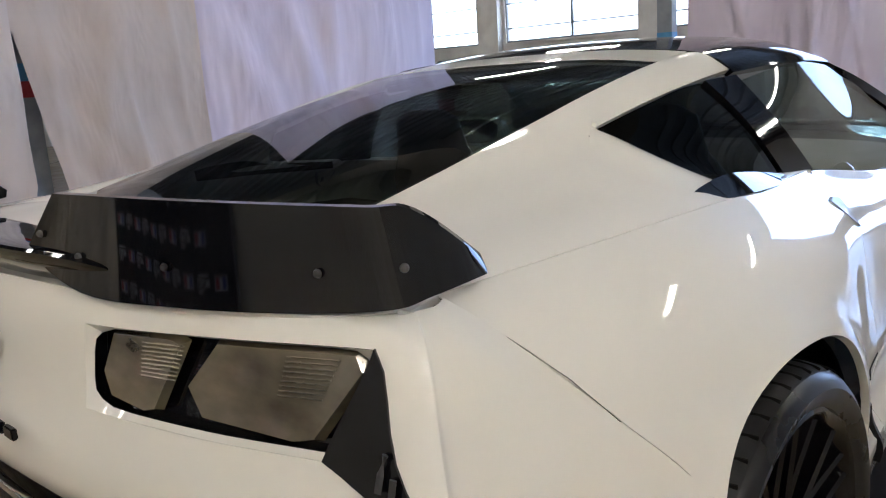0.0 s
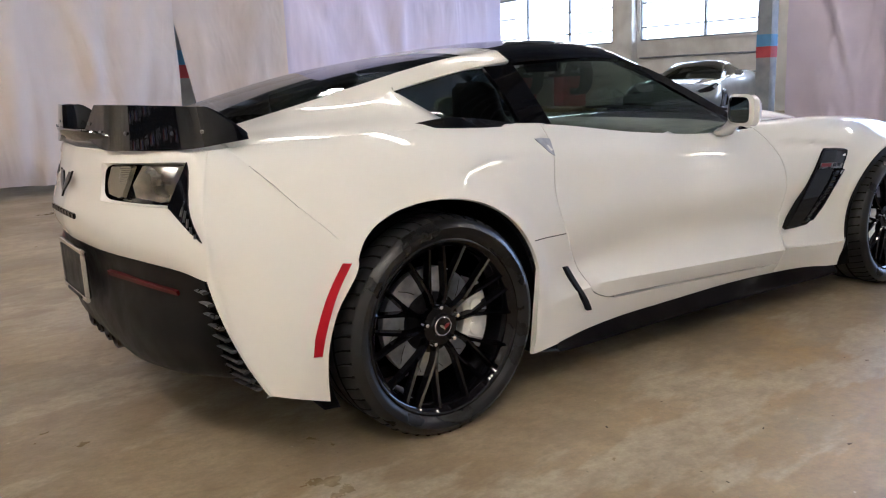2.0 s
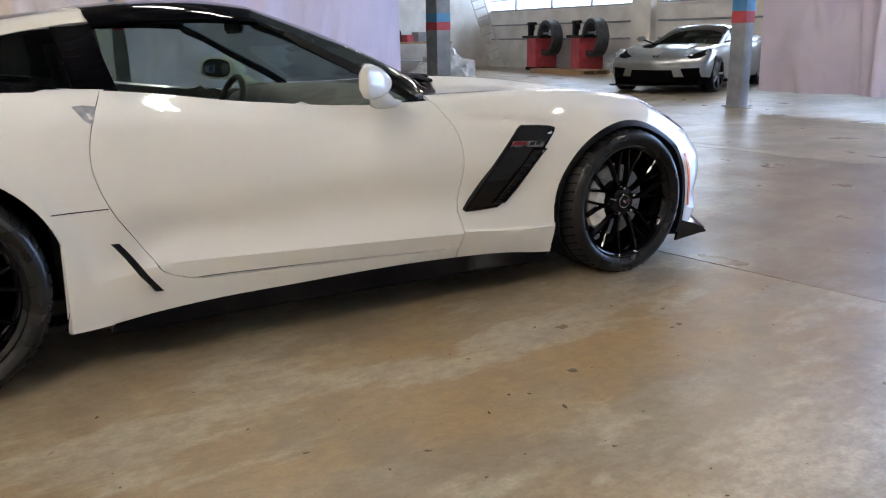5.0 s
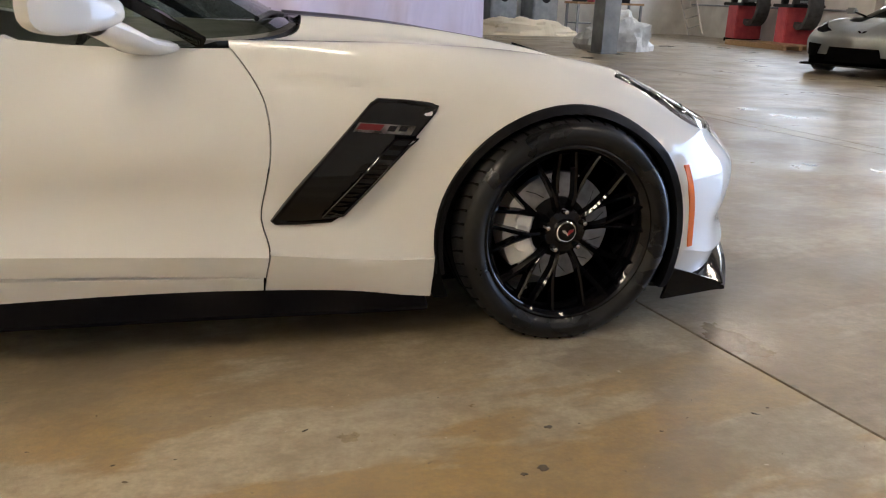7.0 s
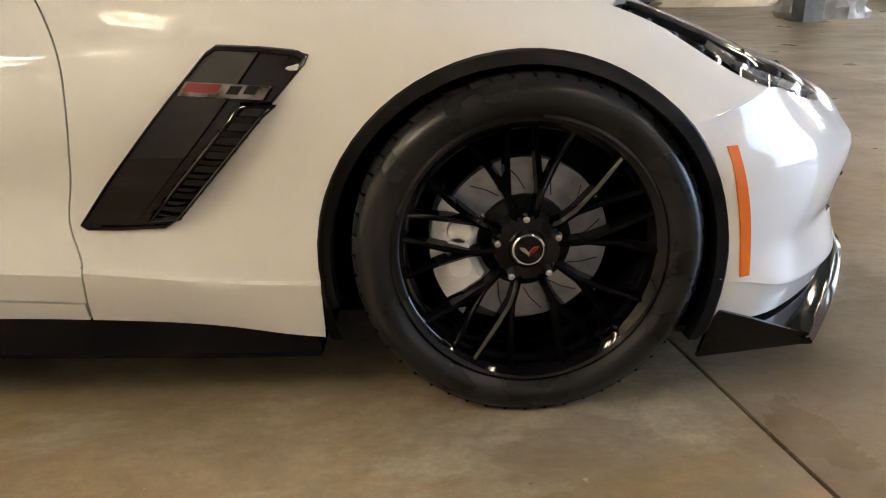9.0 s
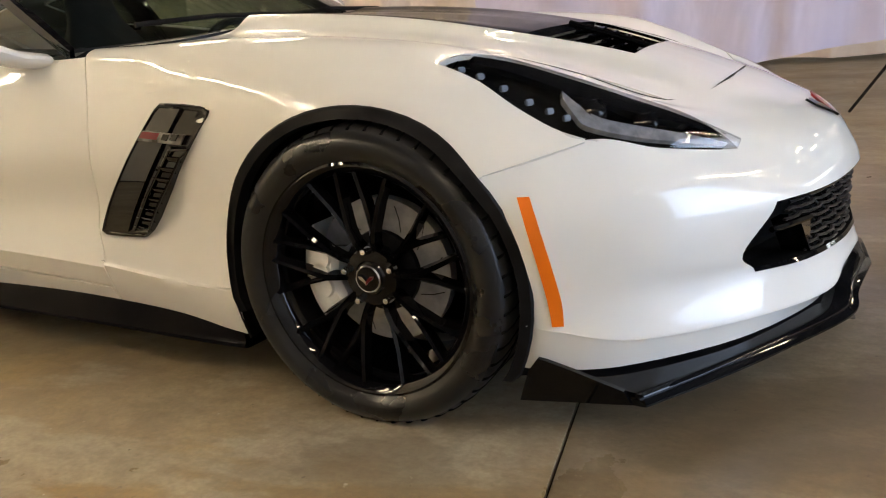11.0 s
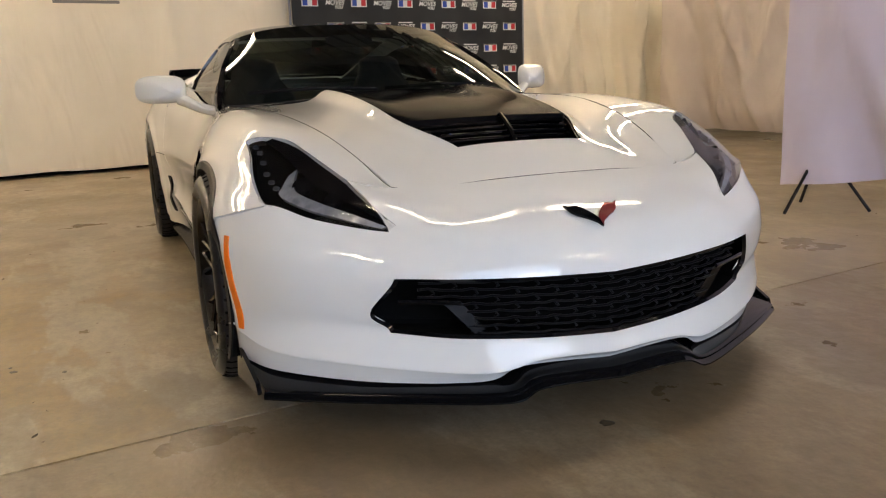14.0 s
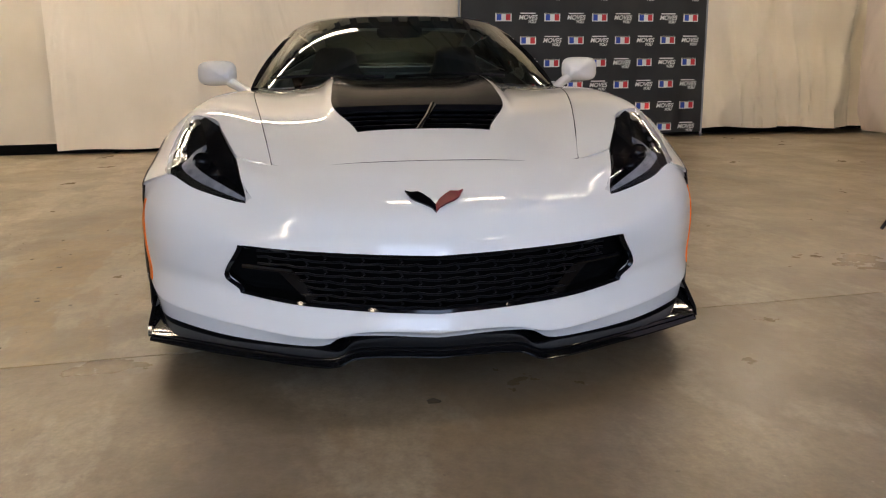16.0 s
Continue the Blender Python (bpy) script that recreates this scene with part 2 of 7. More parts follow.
def cloth(name, c1, c2, relief=1.0):
    """Thin hung cloth: mottled, with crumples and long drawn creases as relief."""
    m = mat(name, c1, 0.85, spec=0.2)
    noise_mix(m, c1, c2, 1.2, rough=(0.8, 0.92))
    t = m.node_tree
    n, link = t.nodes, t.links.new
    co = n.new("ShaderNodeTexCoord")
    last = None
    for scale, stretch, dist, height in ((1.2, (1, 1, 0.35), 1.0, 0.15), (3.4, (1, 1, 0.3), 0.8, 0.020)):
        mp = n.new("ShaderNodeMapping")
        mp.inputs["Scale"].default_value = stretch
        mp.inputs["Rotation"].default_value = (0.25, -0.2, 0)
        link(co.outputs["Object"], mp.inputs[0])
        tx = n.new("ShaderNodeTexNoise")
        tx.inputs["Scale"].default_value, tx.inputs["Detail"].default_value, tx.inputs["Distortion"].default_value = scale, 3, dist
        link(mp.outputs[0], tx.inputs["Vector"])
        bp = n.new("ShaderNodeBump")
        bp.inputs["Strength"].default_value, bp.inputs["Distance"].default_value = 0.8, height * relief
        link(tx.outputs["Fac"], bp.inputs["Height"])
        if last:
            link(last.outputs[0], bp.inputs["Normal"])
        last = bp
    b = n["Principled BSDF"]
    link(last.outputs[0], b.inputs["Normal"])
    b.inputs["Sheen Weight"].default_value = 0.15
    return m


SHEET = cloth("white_sheet", (0.71, 0.62, 0.56), (0.79, 0.70, 0.635), 1.3)
SHEETL = cloth("cool_white_sheet", (0.60, 0.54, 0.66), (0.69, 0.63, 0.745))
SHEETB = cloth("beige_sheet", (0.70, 0.585, 0.49), (0.76, 0.645, 0.55), 0.7)
SHEETC = cloth("cream_sheet", (0.79, 0.715, 0.57), (0.86, 0.785, 0.645), 0.6)
BOARD = mat("black_banner", (0.012, 0.014, 0.016), 0.7)
noise_mix(BOARD, (0.009, 0.011, 0.013), (0.020, 0.023, 0.026), 2, bump=0.3, bump_scale=3)
# pale tone of the added wall that bounces light
BOUNCEWHITE = mat("bounce_wall_white", (0.84, 0.82, 0.77), 0.7)
noise_mix(BOUNCEWHITE, (0.50, 0.48, 0.44), (0.60, 0.58, 0.53), 1.5, bump=0.2, bump_scale=20)
BLOCK = mat("painted_block", (0.62, 0.61, 0.58), 0.7)
noise_mix(BLOCK, (0.62, 0.60, 0.57), (0.78, 0.77, 0.74), 1.8, bump=0.25, bump_scale=24)
CREAM = mat("cream_wall", (0.62, 0.55, 0.42), 0.7)
noise_mix(CREAM, (0.70, 0.62, 0.47), (0.78, 0.71, 0.56), 1.2, bump=0.2, bump_scale=20)
CEIL = mat("roof_deck", (0.20, 0.19, 0.18), 0.7)
noise_mix(CEIL, (0.07, 0.068, 0.066), (0.13, 0.125, 0.12), 1.5)
GREYSTEEL = mat("grey_painted_steel", (0.24, 0.26, 0.29), 0.5)
noise_mix(GREYSTEEL, (0.20, 0.22, 0.25), (0.30, 0.32, 0.35), 4)
BLUE = mat("blue_band", (0.09, 0.28, 0.55), 0.5)
noise_mix(BLUE, (0.08, 0.25, 0.50), (0.11, 0.31, 0.58), 6)
REDBAND = mat("red_band", (0.45, 0.05, 0.07), 0.5)
noise_mix(REDBAND, (0.38, 0.04, 0.06), (0.50, 0.07, 0.08), 6)
WHITEP = mat("white_print", (0.75, 0.76, 0.76), 0.6)
BLUEP = mat("blue_print", (0.02, 0.07, 0.42), 0.6)
REDP = mat("red_print", (0.55, 0.03, 0.04), 0.6)
GREYP = mat("grey_print", (0.20, 0.19, 0.17), 0.7)
WOOD = mat("pine_wood", (0.40, 0.26, 0.13), 0.7)
noise_mix(WOOD, (0.28, 0.17, 0.08), (0.46, 0.31, 0.17), 5, stretch=(1, 9, 9))
ALU = mat("ladder_aluminium", (0.5, 0.5, 0.5), 0.4, metal=0.7)
noise_mix(ALU, (0.4, 0.4, 0.4), (0.6, 0.6, 0.6), 12)
PLASTIC = mat("milky_film", (0.62, 0.65, 0.68), 0.3)
noise_mix(PLASTIC, (0.50, 0.53, 0.56), (0.74, 0.77, 0.80), 6, bump=0.6, bump_scale=14)
LEAFSCRAP = mat("dry_leaf", (0.06, 0.045, 0.025), 0.8)
noise_mix(LEAFSCRAP, (0.03, 0.022, 0.012), (0.12, 0.09, 0.05), 8)
TRUCKGREY = mat("dark_grey_paint", (0.07, 0.072, 0.078), 0.3, coat=0.6)
noise_mix(TRUCKGREY, (0.06, 0.062, 0.068), (0.085, 0.088, 0.094), 2)
OILSPOT = mat("dried_oil", (0.05, 0.038, 0.022), 0.4)
noise_mix(OILSPOT, (0.03, 0.022, 0.012), (0.10, 0.075, 0.045), 60, rough=(0.3, 0.6))
TUBE = lamp_mat("tube_lamp", (1.0, 0.82, 0.58), 60.0)
SKYGLOW = lamp_mat("bright_outdoors", (0.86, 0.94, 1.0), 7.0)

# ---- mesh helpers ----
def obj(name, verts, faces, material, parent=None, label="", smooth=True, angle=35):
    me = bpy.data.meshes.new(name)
    me.from_pydata([tuple(map(float, v)) for v in verts], [], [tuple(f) for f in faces])
    me.materials.append(material)
    if smooth:
        me.polygons.foreach_set("use_smooth", [True] * len(me.polygons))
        me.set_sharp_from_angle(angle=radians(angle))
    ob = new(name, me)
    ob.parent = parent
    return tagged(ob, label=label)


def thing(name, label, category, m=None, group="", kind=""):
    ob = new(name)
    ob.empty_display_size = 0.1
    if m is not None:
        ob.matrix_world = m
    return tagged(ob, label, category, group, kind)


def join(*pieces):
    verts, faces = [], []
    for v, f in pieces:
        k = len(verts)
        verts += [tuple(p) for p in v]
        faces += [tuple(i + k for i in q) for q in f]
    return verts, faces


def moved(piece, m):
    v, f = piece
    return [tuple(m @ Vector(p)) for p in v], f


def box(x0, x1, y0, y1, z0, z1, r=0.0):
    """A block, with its edges chamfered by r."""
    bm = bmesh.new()
    bmesh.ops.create_cube(bm, size=1, matrix=Matrix.Translation(((x0 + x1) / 2, (y0 + y1) / 2, (z0 + z1) / 2)) @ Matrix.Diagonal((x1 - x0, y1 - y0, z1 - z0, 1)))
    if r:
        bmesh.ops.bevel(bm, geom=bm.edges[:], offset=r, segments=2, affect="EDGES")
    out = [tuple(v.co) for v in bm.verts], [tuple(v.index for v in f.verts) for f in bm.faces]
    bm.free()
    return out


def curve(points, n, power=0.6):
    """A smooth curve through points, as n places."""
    p = np.array(points, float)
    if len(p) == 2:
        return p[0] + np.linspace(0, 1, n)[:, None] * (p[1] - p[0])
    d = np.maximum(np.linalg.norm(np.diff(p, axis=0), axis=1), 1e-6) ** power
    t = np.r_[0, np.cumsum(d)]
    return hermite(t, p, np.linspace(0, t[-1], n))


def hermite(t, p, at):
    t, at = np.asarray(t, float), np.asarray(at, float)
    p = np.asarray(p, float)
    s = np.diff(p, axis=0) / np.diff(t)[:, None]
    h = np.diff(t)
    m = np.empty_like(p)
    m[1:-1] = (s[:-1] * h[1:, None] + s[1:] * h[:-1, None]) / (h[1:] + h[:-1])[:, None]
    m[0], m[-1] = 1.5 * s[0] - 0.5 * m[1], 1.5 * s[-1] - 0.5 * m[-2]
    i = np.clip(np.searchsorted(t, at, side="right") - 1, 0, len(t) - 2)
    w = ((at - t[i]) / h[i])[:, None]
    a, b = p[i], p[i + 1]
    return (1 + 2 * w) * (1 - w) ** 2 * a + w * (1 - w) ** 2 * h[i][:, None] * m[i] + w * w * (3 - 2 * w) * b + w * w * (w - 1) * h[i][:, None] * m[i + 1]


def along(points, xs):
    """Rows (x, y, z) with rising x, read off smoothly at xs."""
    p = np.array(points, float)
    return np.c_[xs, hermite(p[:, 0], p[:, 1:], xs)]


def net(rows, k=6, kv=6):
    """A smooth sheet through rows of matching points; k and kv steps from point to point."""
    rows = [np.array(r, float) for r in rows]
    c, r = len(rows[0]), len(rows)
    fine = np.array([hermite(np.arange(c), row, np.linspace(0, c - 1, k * (c - 1) + 1)) for row in rows])
    if r == 2:
        return fine[0] + np.linspace(0, 1, kv + 1)[:, None, None] * (fine[1] - fine[0])
    return np.stack([hermite(np.arange(r), fine[:, j], np.linspace(0, r - 1, kv * (r - 1) + 1)) for j in range(fine.shape[1])], 1)


CAR_MIDDLE = np.array((1.3, 0.0, 0.42))


def skin(g, skip=None, gap=0.0015, depth=0.014):
    """A panel from a grid of places, facing away from the car's middle: its edges drawn in by gap, and turned inwards by depth.
    skip(i, j): cells left open."""
    g = np.array(g, float)
    nv, nu = g.shape[:2]
    du = np.gradient(g, axis=1)
    dv = np.gradient(g, axis=0)
    nrm = np.cross(du, dv)
    for i in range(nv - 2, -1, -1):
        flat = np.linalg.norm(nrm[i], axis=1) < 1e-10
        nrm[i][flat] = nrm[i + 1][flat]
    nrm /= np.maximum(np.linalg.norm(nrm, axis=2, keepdims=True), 1e-12)
    flip = float((nrm * (g - CAR_MIDDLE)).sum()) < 0
    if flip:
        nrm = -nrm
    faces, edge = [], {}
    for i in range(nv - 1):
        for j in range(nu - 1):
            if skip and skip(i, j):
                continue
            if abs(g[i, j] - g[i + 1, j]).max() < 1e-7 and abs(g[i, j + 1] - g[i + 1, j + 1]).max() < 1e-7:
                continue
            q = (i * nu + j, i * nu + j + 1, (i + 1) * nu + j + 1, (i + 1) * nu + j)
            faces.append(q[::-1] if flip else q)
            for a, b in zip(q, q[1:] + q[:1]):
                edge[(a, b)] = edge.get((a, b), 0) + 1
    rim = [(a, b) for a, b in edge if (b, a) not in edge]
    v = g.reshape(-1, 3).copy()
    n = nrm.reshape(-1, 3)
    back = {}
    for a, b in rim:
        for p in (a, b):
            if p not in back:
                back[p] = len(v) + len(back)
    extra = np.array([v[p] - n[p] * depth for p in back]) if back else np.zeros((0, 3))
    for a, b in rim:
        q = (b, a, back[a], back[b])
        faces.append(q[::-1] if flip else q)
    # draw the rim in, so that a shut line stays open between neighbours
    if gap:
        cen = {}
        for a, b in rim:
            t = v[b] - v[a]
            t /= max(np.linalg.norm(t), 1e-9)
            inward = np.cross(n[a], t) * (-1 if flip else 1)
            for p in (a, b):
                cen[p] = cen.get(p, 0) + inward
        for p, d in cen.items():
            d = d / max(np.linalg.norm(d), 1e-9)
            v[p] += d * gap
            extra[list(back).index(p)] += d * gap
    return np.r_[v, extra], faces


def mirrored(piece):
    v, f = piece
    v = np.array(v, float) * (1, -1, 1)
    return v, [tuple(q[::-1]) for q in f]


def both(name, piece, material, parent, label=""):
    """The same part on the car's right and, mirrored, on its left."""
    obj(name, *piece, material, parent, label)
    obj(name, *mirrored(piece), material, parent, label)


def whole(g):
    """A half grid whose first column lies on the middle line, made whole."""
    g = np.array(g, float)
    return np.concatenate([(g * (1, -1, 1))[:, :0:-1], g], axis=1)


def lathe(profile, n, axis="y", a0=0.0, a1=2 * math.pi):
    """Turns (radius, offset) rows round the axis."""
    full = abs(a1 - a0 - 2 * math.pi) < 1e-6
    m = n if full else n + 1
    v, f = [], []
    for k in range(m):
        a = a0 + (a1 - a0) * k / n
        for r, o in profile:
            c, s = r * math.cos(a), r * math.sin(a)
            v.append((c, o, s) if axis == "y" else (c, s, o))
    p = len(profile)
    for k in range(n):
        for i in range(p - 1):
            a, b = k * p + i, ((k + 1) % m) * p + i
            f.append((a, b, b + 1, a + 1))
    return v, f


def tube(points, r, n=8, closed=False, flat=1.0):
    """A rod of radius r along a line of places."""
    p = [Vector(q) for q in points]
    v, f = [], []
    up = Vector((0, 0, 1))
    for i, q in enumerate(p):
        d = (p[(i + 1) % len(p)] - p[i - 1]) if closed else (p[min(i + 1, len(p) - 1)] - p[max(i - 1, 0)])
        d.normalize()
        s = d.cross(up if abs(d.z) < 0.95 else Vector((1, 0, 0))).normalized()
        w = s.cross(d)
        for k in range(n):
            a = 2 * math.pi * k / n
            v.append(tuple(q + r * (math.cos(a) * s + flat * math.sin(a) * w)))
    for i in range(len(p) if closed else len(p) - 1):
        for k in range(n):
            a, b = i * n + k, i * n + (k + 1) % n
            c, d2 = ((i + 1) % len(p)) * n + k, ((i + 1) % len(p)) * n + (k + 1) % n
            f.append((a, b, d2, c))
    if not closed:
        f += [tuple(range(n)), tuple((len(p) - 1) * n + k for k in range(n))[::-1]]
    return v, f


TURN = radians(8.5)


def uv(u, v):
    """From the building's own axes, turned against the car, to the world."""
    return u * math.cos(TURN) - v * math.sin(TURN), u * math.sin(TURN) + v * math.cos(TURN)


BUILDING = Matrix.Rotation(TURN, 4, "Z")

# ---- the hall ----
def structure(name, piece, material, label, category, parent=None, smooth=False):
    ob = obj(name, *piece, material, parent, smooth=smooth)
    ob.matrix_world = BUILDING
    return tagged(ob, label, category, kind="structure")


floor = structure("floor", box(-5.2, 24, -8.2, 24, -0.30, -0.012), DARK, "worn stained concrete floor of a workshop hall", "floor")
us = [-5.2, 2.96, 6.50, 6.72, 9.6, 11.9, 14.9, 17.9, 21.0, 24.0]
vs = [-8.2, 10.2, 24.0]
for a, b in zip(us, us[1:]):
    for c, d in zip(vs, vs[1:]):
        slab = obj("slab", *box(a + 0.003, b - 0.003, c + 0.003, d - 0.003, -0.10, 0.0, 0.002), CONCRETEB if 2.9 < a < 6.4 else CONCRETE, floor, smooth=False)
        slab.matrix_parent_inverse = Matrix()

structure("wall_rear", box(-5.1, -4.85, -8.2, 19.5, 0, 5.2), CREAM, "cream painted wall behind hung sheets", "wall")
# unseen wall, set close to bounce light onto the car's right flank
structure("bounce_wall", box(-4.85, 24, -6.2, -5.9, 0, 5.2), BOUNCEWHITE, "unseen added wall along the hall, set close to bounce light", "wall")
# unseen wall, added so the fill lamp ahead stands in an opening
structure("wall_ahead_unseen", join(box(11.2, 11.4, -5.9, -4.1, 0, 5.2), box(11.2, 11.4, 0.5, 0.7, 0, 5.2), box(11.2, 11.4, -4.1, 0.5, 4.7, 5.2)), BLOCK, "unseen added block wall with an opening for the fill lamp", "wall")
structure("wall_back", box(-4.85, 24, 18.9, 19.2, 0, 5.2), BLOCK, "grimy white painted block wall", "wall")
# dark strip: the shaded gap under the sheets, painted along the wall base
structure("baseboard", box(-4.85, -4.83, -7.9, 18.9, 0, 0.12), DARK, "dark strip along the wall base, for the shaded gap under the sheets", "baseboard")


def wall_windows():
    """The far wall, with its band of steel windows, stands square to the car."""
    z0, z1, x0, x1 = 1.88, 3.55, 17.1, 17.4
    runs = [(-9, 1.2), (8.6, 9.0), (13.35, 14.3), (22.1, 30)]
    opens = [(1.2, 8.6), (9.0, 13.35), (14.3, 22.1)]
    pieces = [box(x0, x1, -9, 30, 0, z0), box(x0, x1, -9, 30, z1, 5.2)] + [box(x0, x1, a, b, z0, z1) for a, b in runs]
    pieces += [box(x0 - 0.22, x0, 13.45, 14.2, 0, 5.2), box(x0 - 0.22, x0, 8.55, 9.1, 0, 5.2)]
    tagged(obj("wall_window_side", *join(*pieces), BLOCK, smooth=False), "white painted block wall under high steel windows", "wall", kind="structure")
    for k, (a, b) in enumerate(opens):
        win = tagged(obj("window_%d" % (k + 1), *join(box(x0 + 0.05, x0 + 0.13, a, b, z0, z0 + 0.05), box(x0 + 0.05, x0 + 0.13, a, b, z1 - 0.05, z1)), GREYSTEEL, smooth=False), "high steel-framed window with bright daylight behind", "window", kind="structure")
        panes = round((b - a) / 1.95)
        step = (b - a) / panes
        for i in range(panes + 1):
            y = a + i * step
            obj("mullion", *box(x0 + 0.05, x0 + 0.13, max(a, y - 0.03), min(b, y + 0.03), z0 + 0.05, z1 - 0.05), GREYSTEEL, win, smooth=False)
        obj("glazing_bar", *box(x0 + 0.06, x0 + 0.11, a, b, z0 + 0.36, z0 + 0.395), GREYSTEEL, win, smooth=False)
        obj("glazing_bar", *box(x0 + 0.06, x0 + 0.11, a, b, z0 + 1.02, z0 + 1.05), GREYSTEEL, win, smooth=False)
        for i in range(panes):
            p = obj("pane", *box(x0 + 0.08, x0 + 0.088, a + i * step + 0.03, a + (i + 1) * step - 0.03, z0 + 0.05, z1 - 0.05), LENS, win, smooth=False)
            p.visible_shadow = False
        obj("window_sill", *box(x0 - 0.05, x0, a, b, z0 - 0.06, z0), BLOCK, win, smooth=False)
    tagged(obj("backdrop", *box(20.0, 20.05, -12, 34, -1, 9), SKYGLOW, smooth=False), "hazy bright daylight outside the windows", "backdrop", kind="structure")
    for z in (1.42, 0.95):
        tagged(obj("conduit", *tube([(x0 - 0.04, 9.2, z), (x0 - 0.04, 13.3, z)], 0.025), GREYSTEEL), "grey steel conduit along the block wall", "pipe")
        tagged(obj("conduit", *tube([(x0 - 0.04, 14.4, z), (x0 - 0.04, 21.5, z)], 0.025), GREYSTEEL), "grey steel conduit along the block wall", "pipe")


wall_windows()


def ceiling():
    pieces = [box(-5.1, 24, -8.2, 19.2, 5.2, 5.3)]
    v = -8.0
    while v < 19:
        pieces.append(box(-5.0, 24, v, v + 0.16, 5.05, 5.2))
        v += 0.42
    for u in (-1.5, 3.1, 10.7, 18.0):
        pieces.append(box(u - 0.12, u + 0.12, -8.0, 19, 4.72, 5.05))
    structure("ceiling", join(*pieces), CEIL, "dark ribbed steel roof deck on beams", "ceiling")


ceiling()


def pillar(x, y, w=0.34):
    m = Matrix.Translation((x, y, 0)) @ BUILDING
    p = thing("pillar", "grey painted steel column with a blue and red band", "pillar", m, "columns of the hall")
    h, t = w / 2, 0.025
    body = join(box(-h, h, -h, -h + t, 0, 4.72), box(-h, h, h - t, h, 0, 4.72), box(-t, t, -h + t, h - t, 0, 4.72), box(-h, -h + 0.012, -h + t, h - t, 0, 4.72), box(h - 0.012, h, -h + t, h - t, 0, 4.72))
    obj("shaft", *body, GREYSTEEL, p, smooth=False)
    e = h + 0.004
    obj("blue_band", *box(-e, e, -e, e, 1.36, 1.54), BLUE, p, "blue painted band", smooth=False)
    obj("red_band", *box(-e, e, -e, e, 1.195, 1.36), REDBAND, p, "red painted band", smooth=False)
    obj("base_plate", *box(-h - 0.05, h + 0.05, -h - 0.05, h + 0.05, 0, 0.02, 0.004), GREYSTEEL, p, smooth=False)


pillar(10.15, 4.72, 0.22)
pillar(9.15, 11.75, 0.36)
pillar(2.07, 7.72, 0.24)


def drape(name, a, b, top, low, mate, label, folds=9, depth=0.07, seed=1, swag=0.0, bulge=0.0, low2=None, pool=0.0, flare=0.0):
    """A hung sheet from a to b: folds that fan out from its upper corners, creases, a wavy hem."""
    a, b = Vector((*a, 0)), Vector((*b, 0))
    d = b - a
    length = d.length
    d.normalize()
    nrm = Vector((d.y, -d.x, 0))
    nu, nv = max(60, int(length * 22)), 46
    v, f = [], []
    low2 = low if low2 is None else low2
    for j in range(nv + 1):
        w = j / nv
        for i in range(nu + 1):
            s = i / nu
            hem = low + (low2 - low) * s + 0.03 * noise.noise((s * length * 1.4, seed, 3.0))
            z = top + (hem - top) * w
            q = s * length
            slant = q + (0.5 - s) * swag * (1 - w) * 1.2
            n1 = noise.noise((slant * folds / length * 0.8, z * 0.22 + seed * 7, seed * 1.3))
            n2 = noise.noise((slant * folds / length * 2.3 + 0.8 * z, z * 0.5, seed * 2.1 + 5))
            n3 = noise.noise((q * 0.7 + z * 0.9, z * 0.8 - q * 0.5, seed * 3.7))
            ridge = (1 - abs(noise.noise((slant * 1.1 - z * (0.9 - 1.6 * s), z * 0.18, seed * 5.0)))) ** 6
            taut = 0.2 + 0.8 * min(1.0, q / 0.7, (length - q) / 0.7)
            off = taut * depth * (0.55 * n1 + 0.30 * n2 + 0.45 * n3 + 0.35 * ridge) + bulge * w * w
            if pool and w > 0.93:
                off += pool * (w - 0.93) / 0.07
            p = a + d * (q - flare * (1 - w) * (1 - s)) + nrm * off
            v.append((p.x, p.y, z))
    for j in range(nv):
        for i in range(nu):
            k = j * (nu + 1) + i
            f.append((k, k + 1, k + nu + 2, k + nu + 1))
    n = len(v)
    nn = tuple(nrm * -0.004)
    back = [(x + nn[0], y + nn[1], z) for x, y, z in v]
    f += [tuple(n + q for q in c[::-1]) for c in f]
    return tagged(obj(name, v + back, f, mate, angle=80), label, "curtain")


drape("hung_sheet", (-4.2, 6.0), (1.93, 7.28), 3.4, 0.10, SHEET, "creased off-white sheet hung as a screen down to the floor", 16, 0.30, 1, 2.0, pool=-0.1)
drape("hung_sheet", (2.33, 7.425), (4.40, 7.77), 3.4, 0.06, SHEETB, "beige sheet hung in loose folds as a screen", 5, 0.20, 2, 2.6, flare=0.72)
screen = thing("photo_backdrop", "white cloth photo backdrop on a light tripod stand", "backdrop stand")
sheet = drape("cloth", (1.30, 2.83), (3.90, 3.50), 2.55, 0.16, SHEETL, "white cloth with soft folds", 8, 0.17, 3, 1.6, low2=0.52)
del sheet["category"]
sheet.parent = screen
obj("crossbar", *tube([(1.28, 2.93, 2.56), (3.92, 3.61, 2.56)], 0.016), SATIN, screen, "black metal crossbar")
for x, y in ((1.48, 2.97), (3.80, 3.57)):
    obj("upright", *tube([(x, y, 0.28), (x, y, 2.56)], 0.014), SATIN, screen)
    for k in range(3):
        a = 0.6 + k * 2.094
        obj("stand_leg", *tube([(x, y, 0.42), (x + 0.30 * math.cos(a), y + 0.30 * math.sin(a), 0.012)], 0.010), SATIN, screen)
x0, y0 = uv(10.75, 2.86)
x1, y1 = uv(10.65, 0.15)
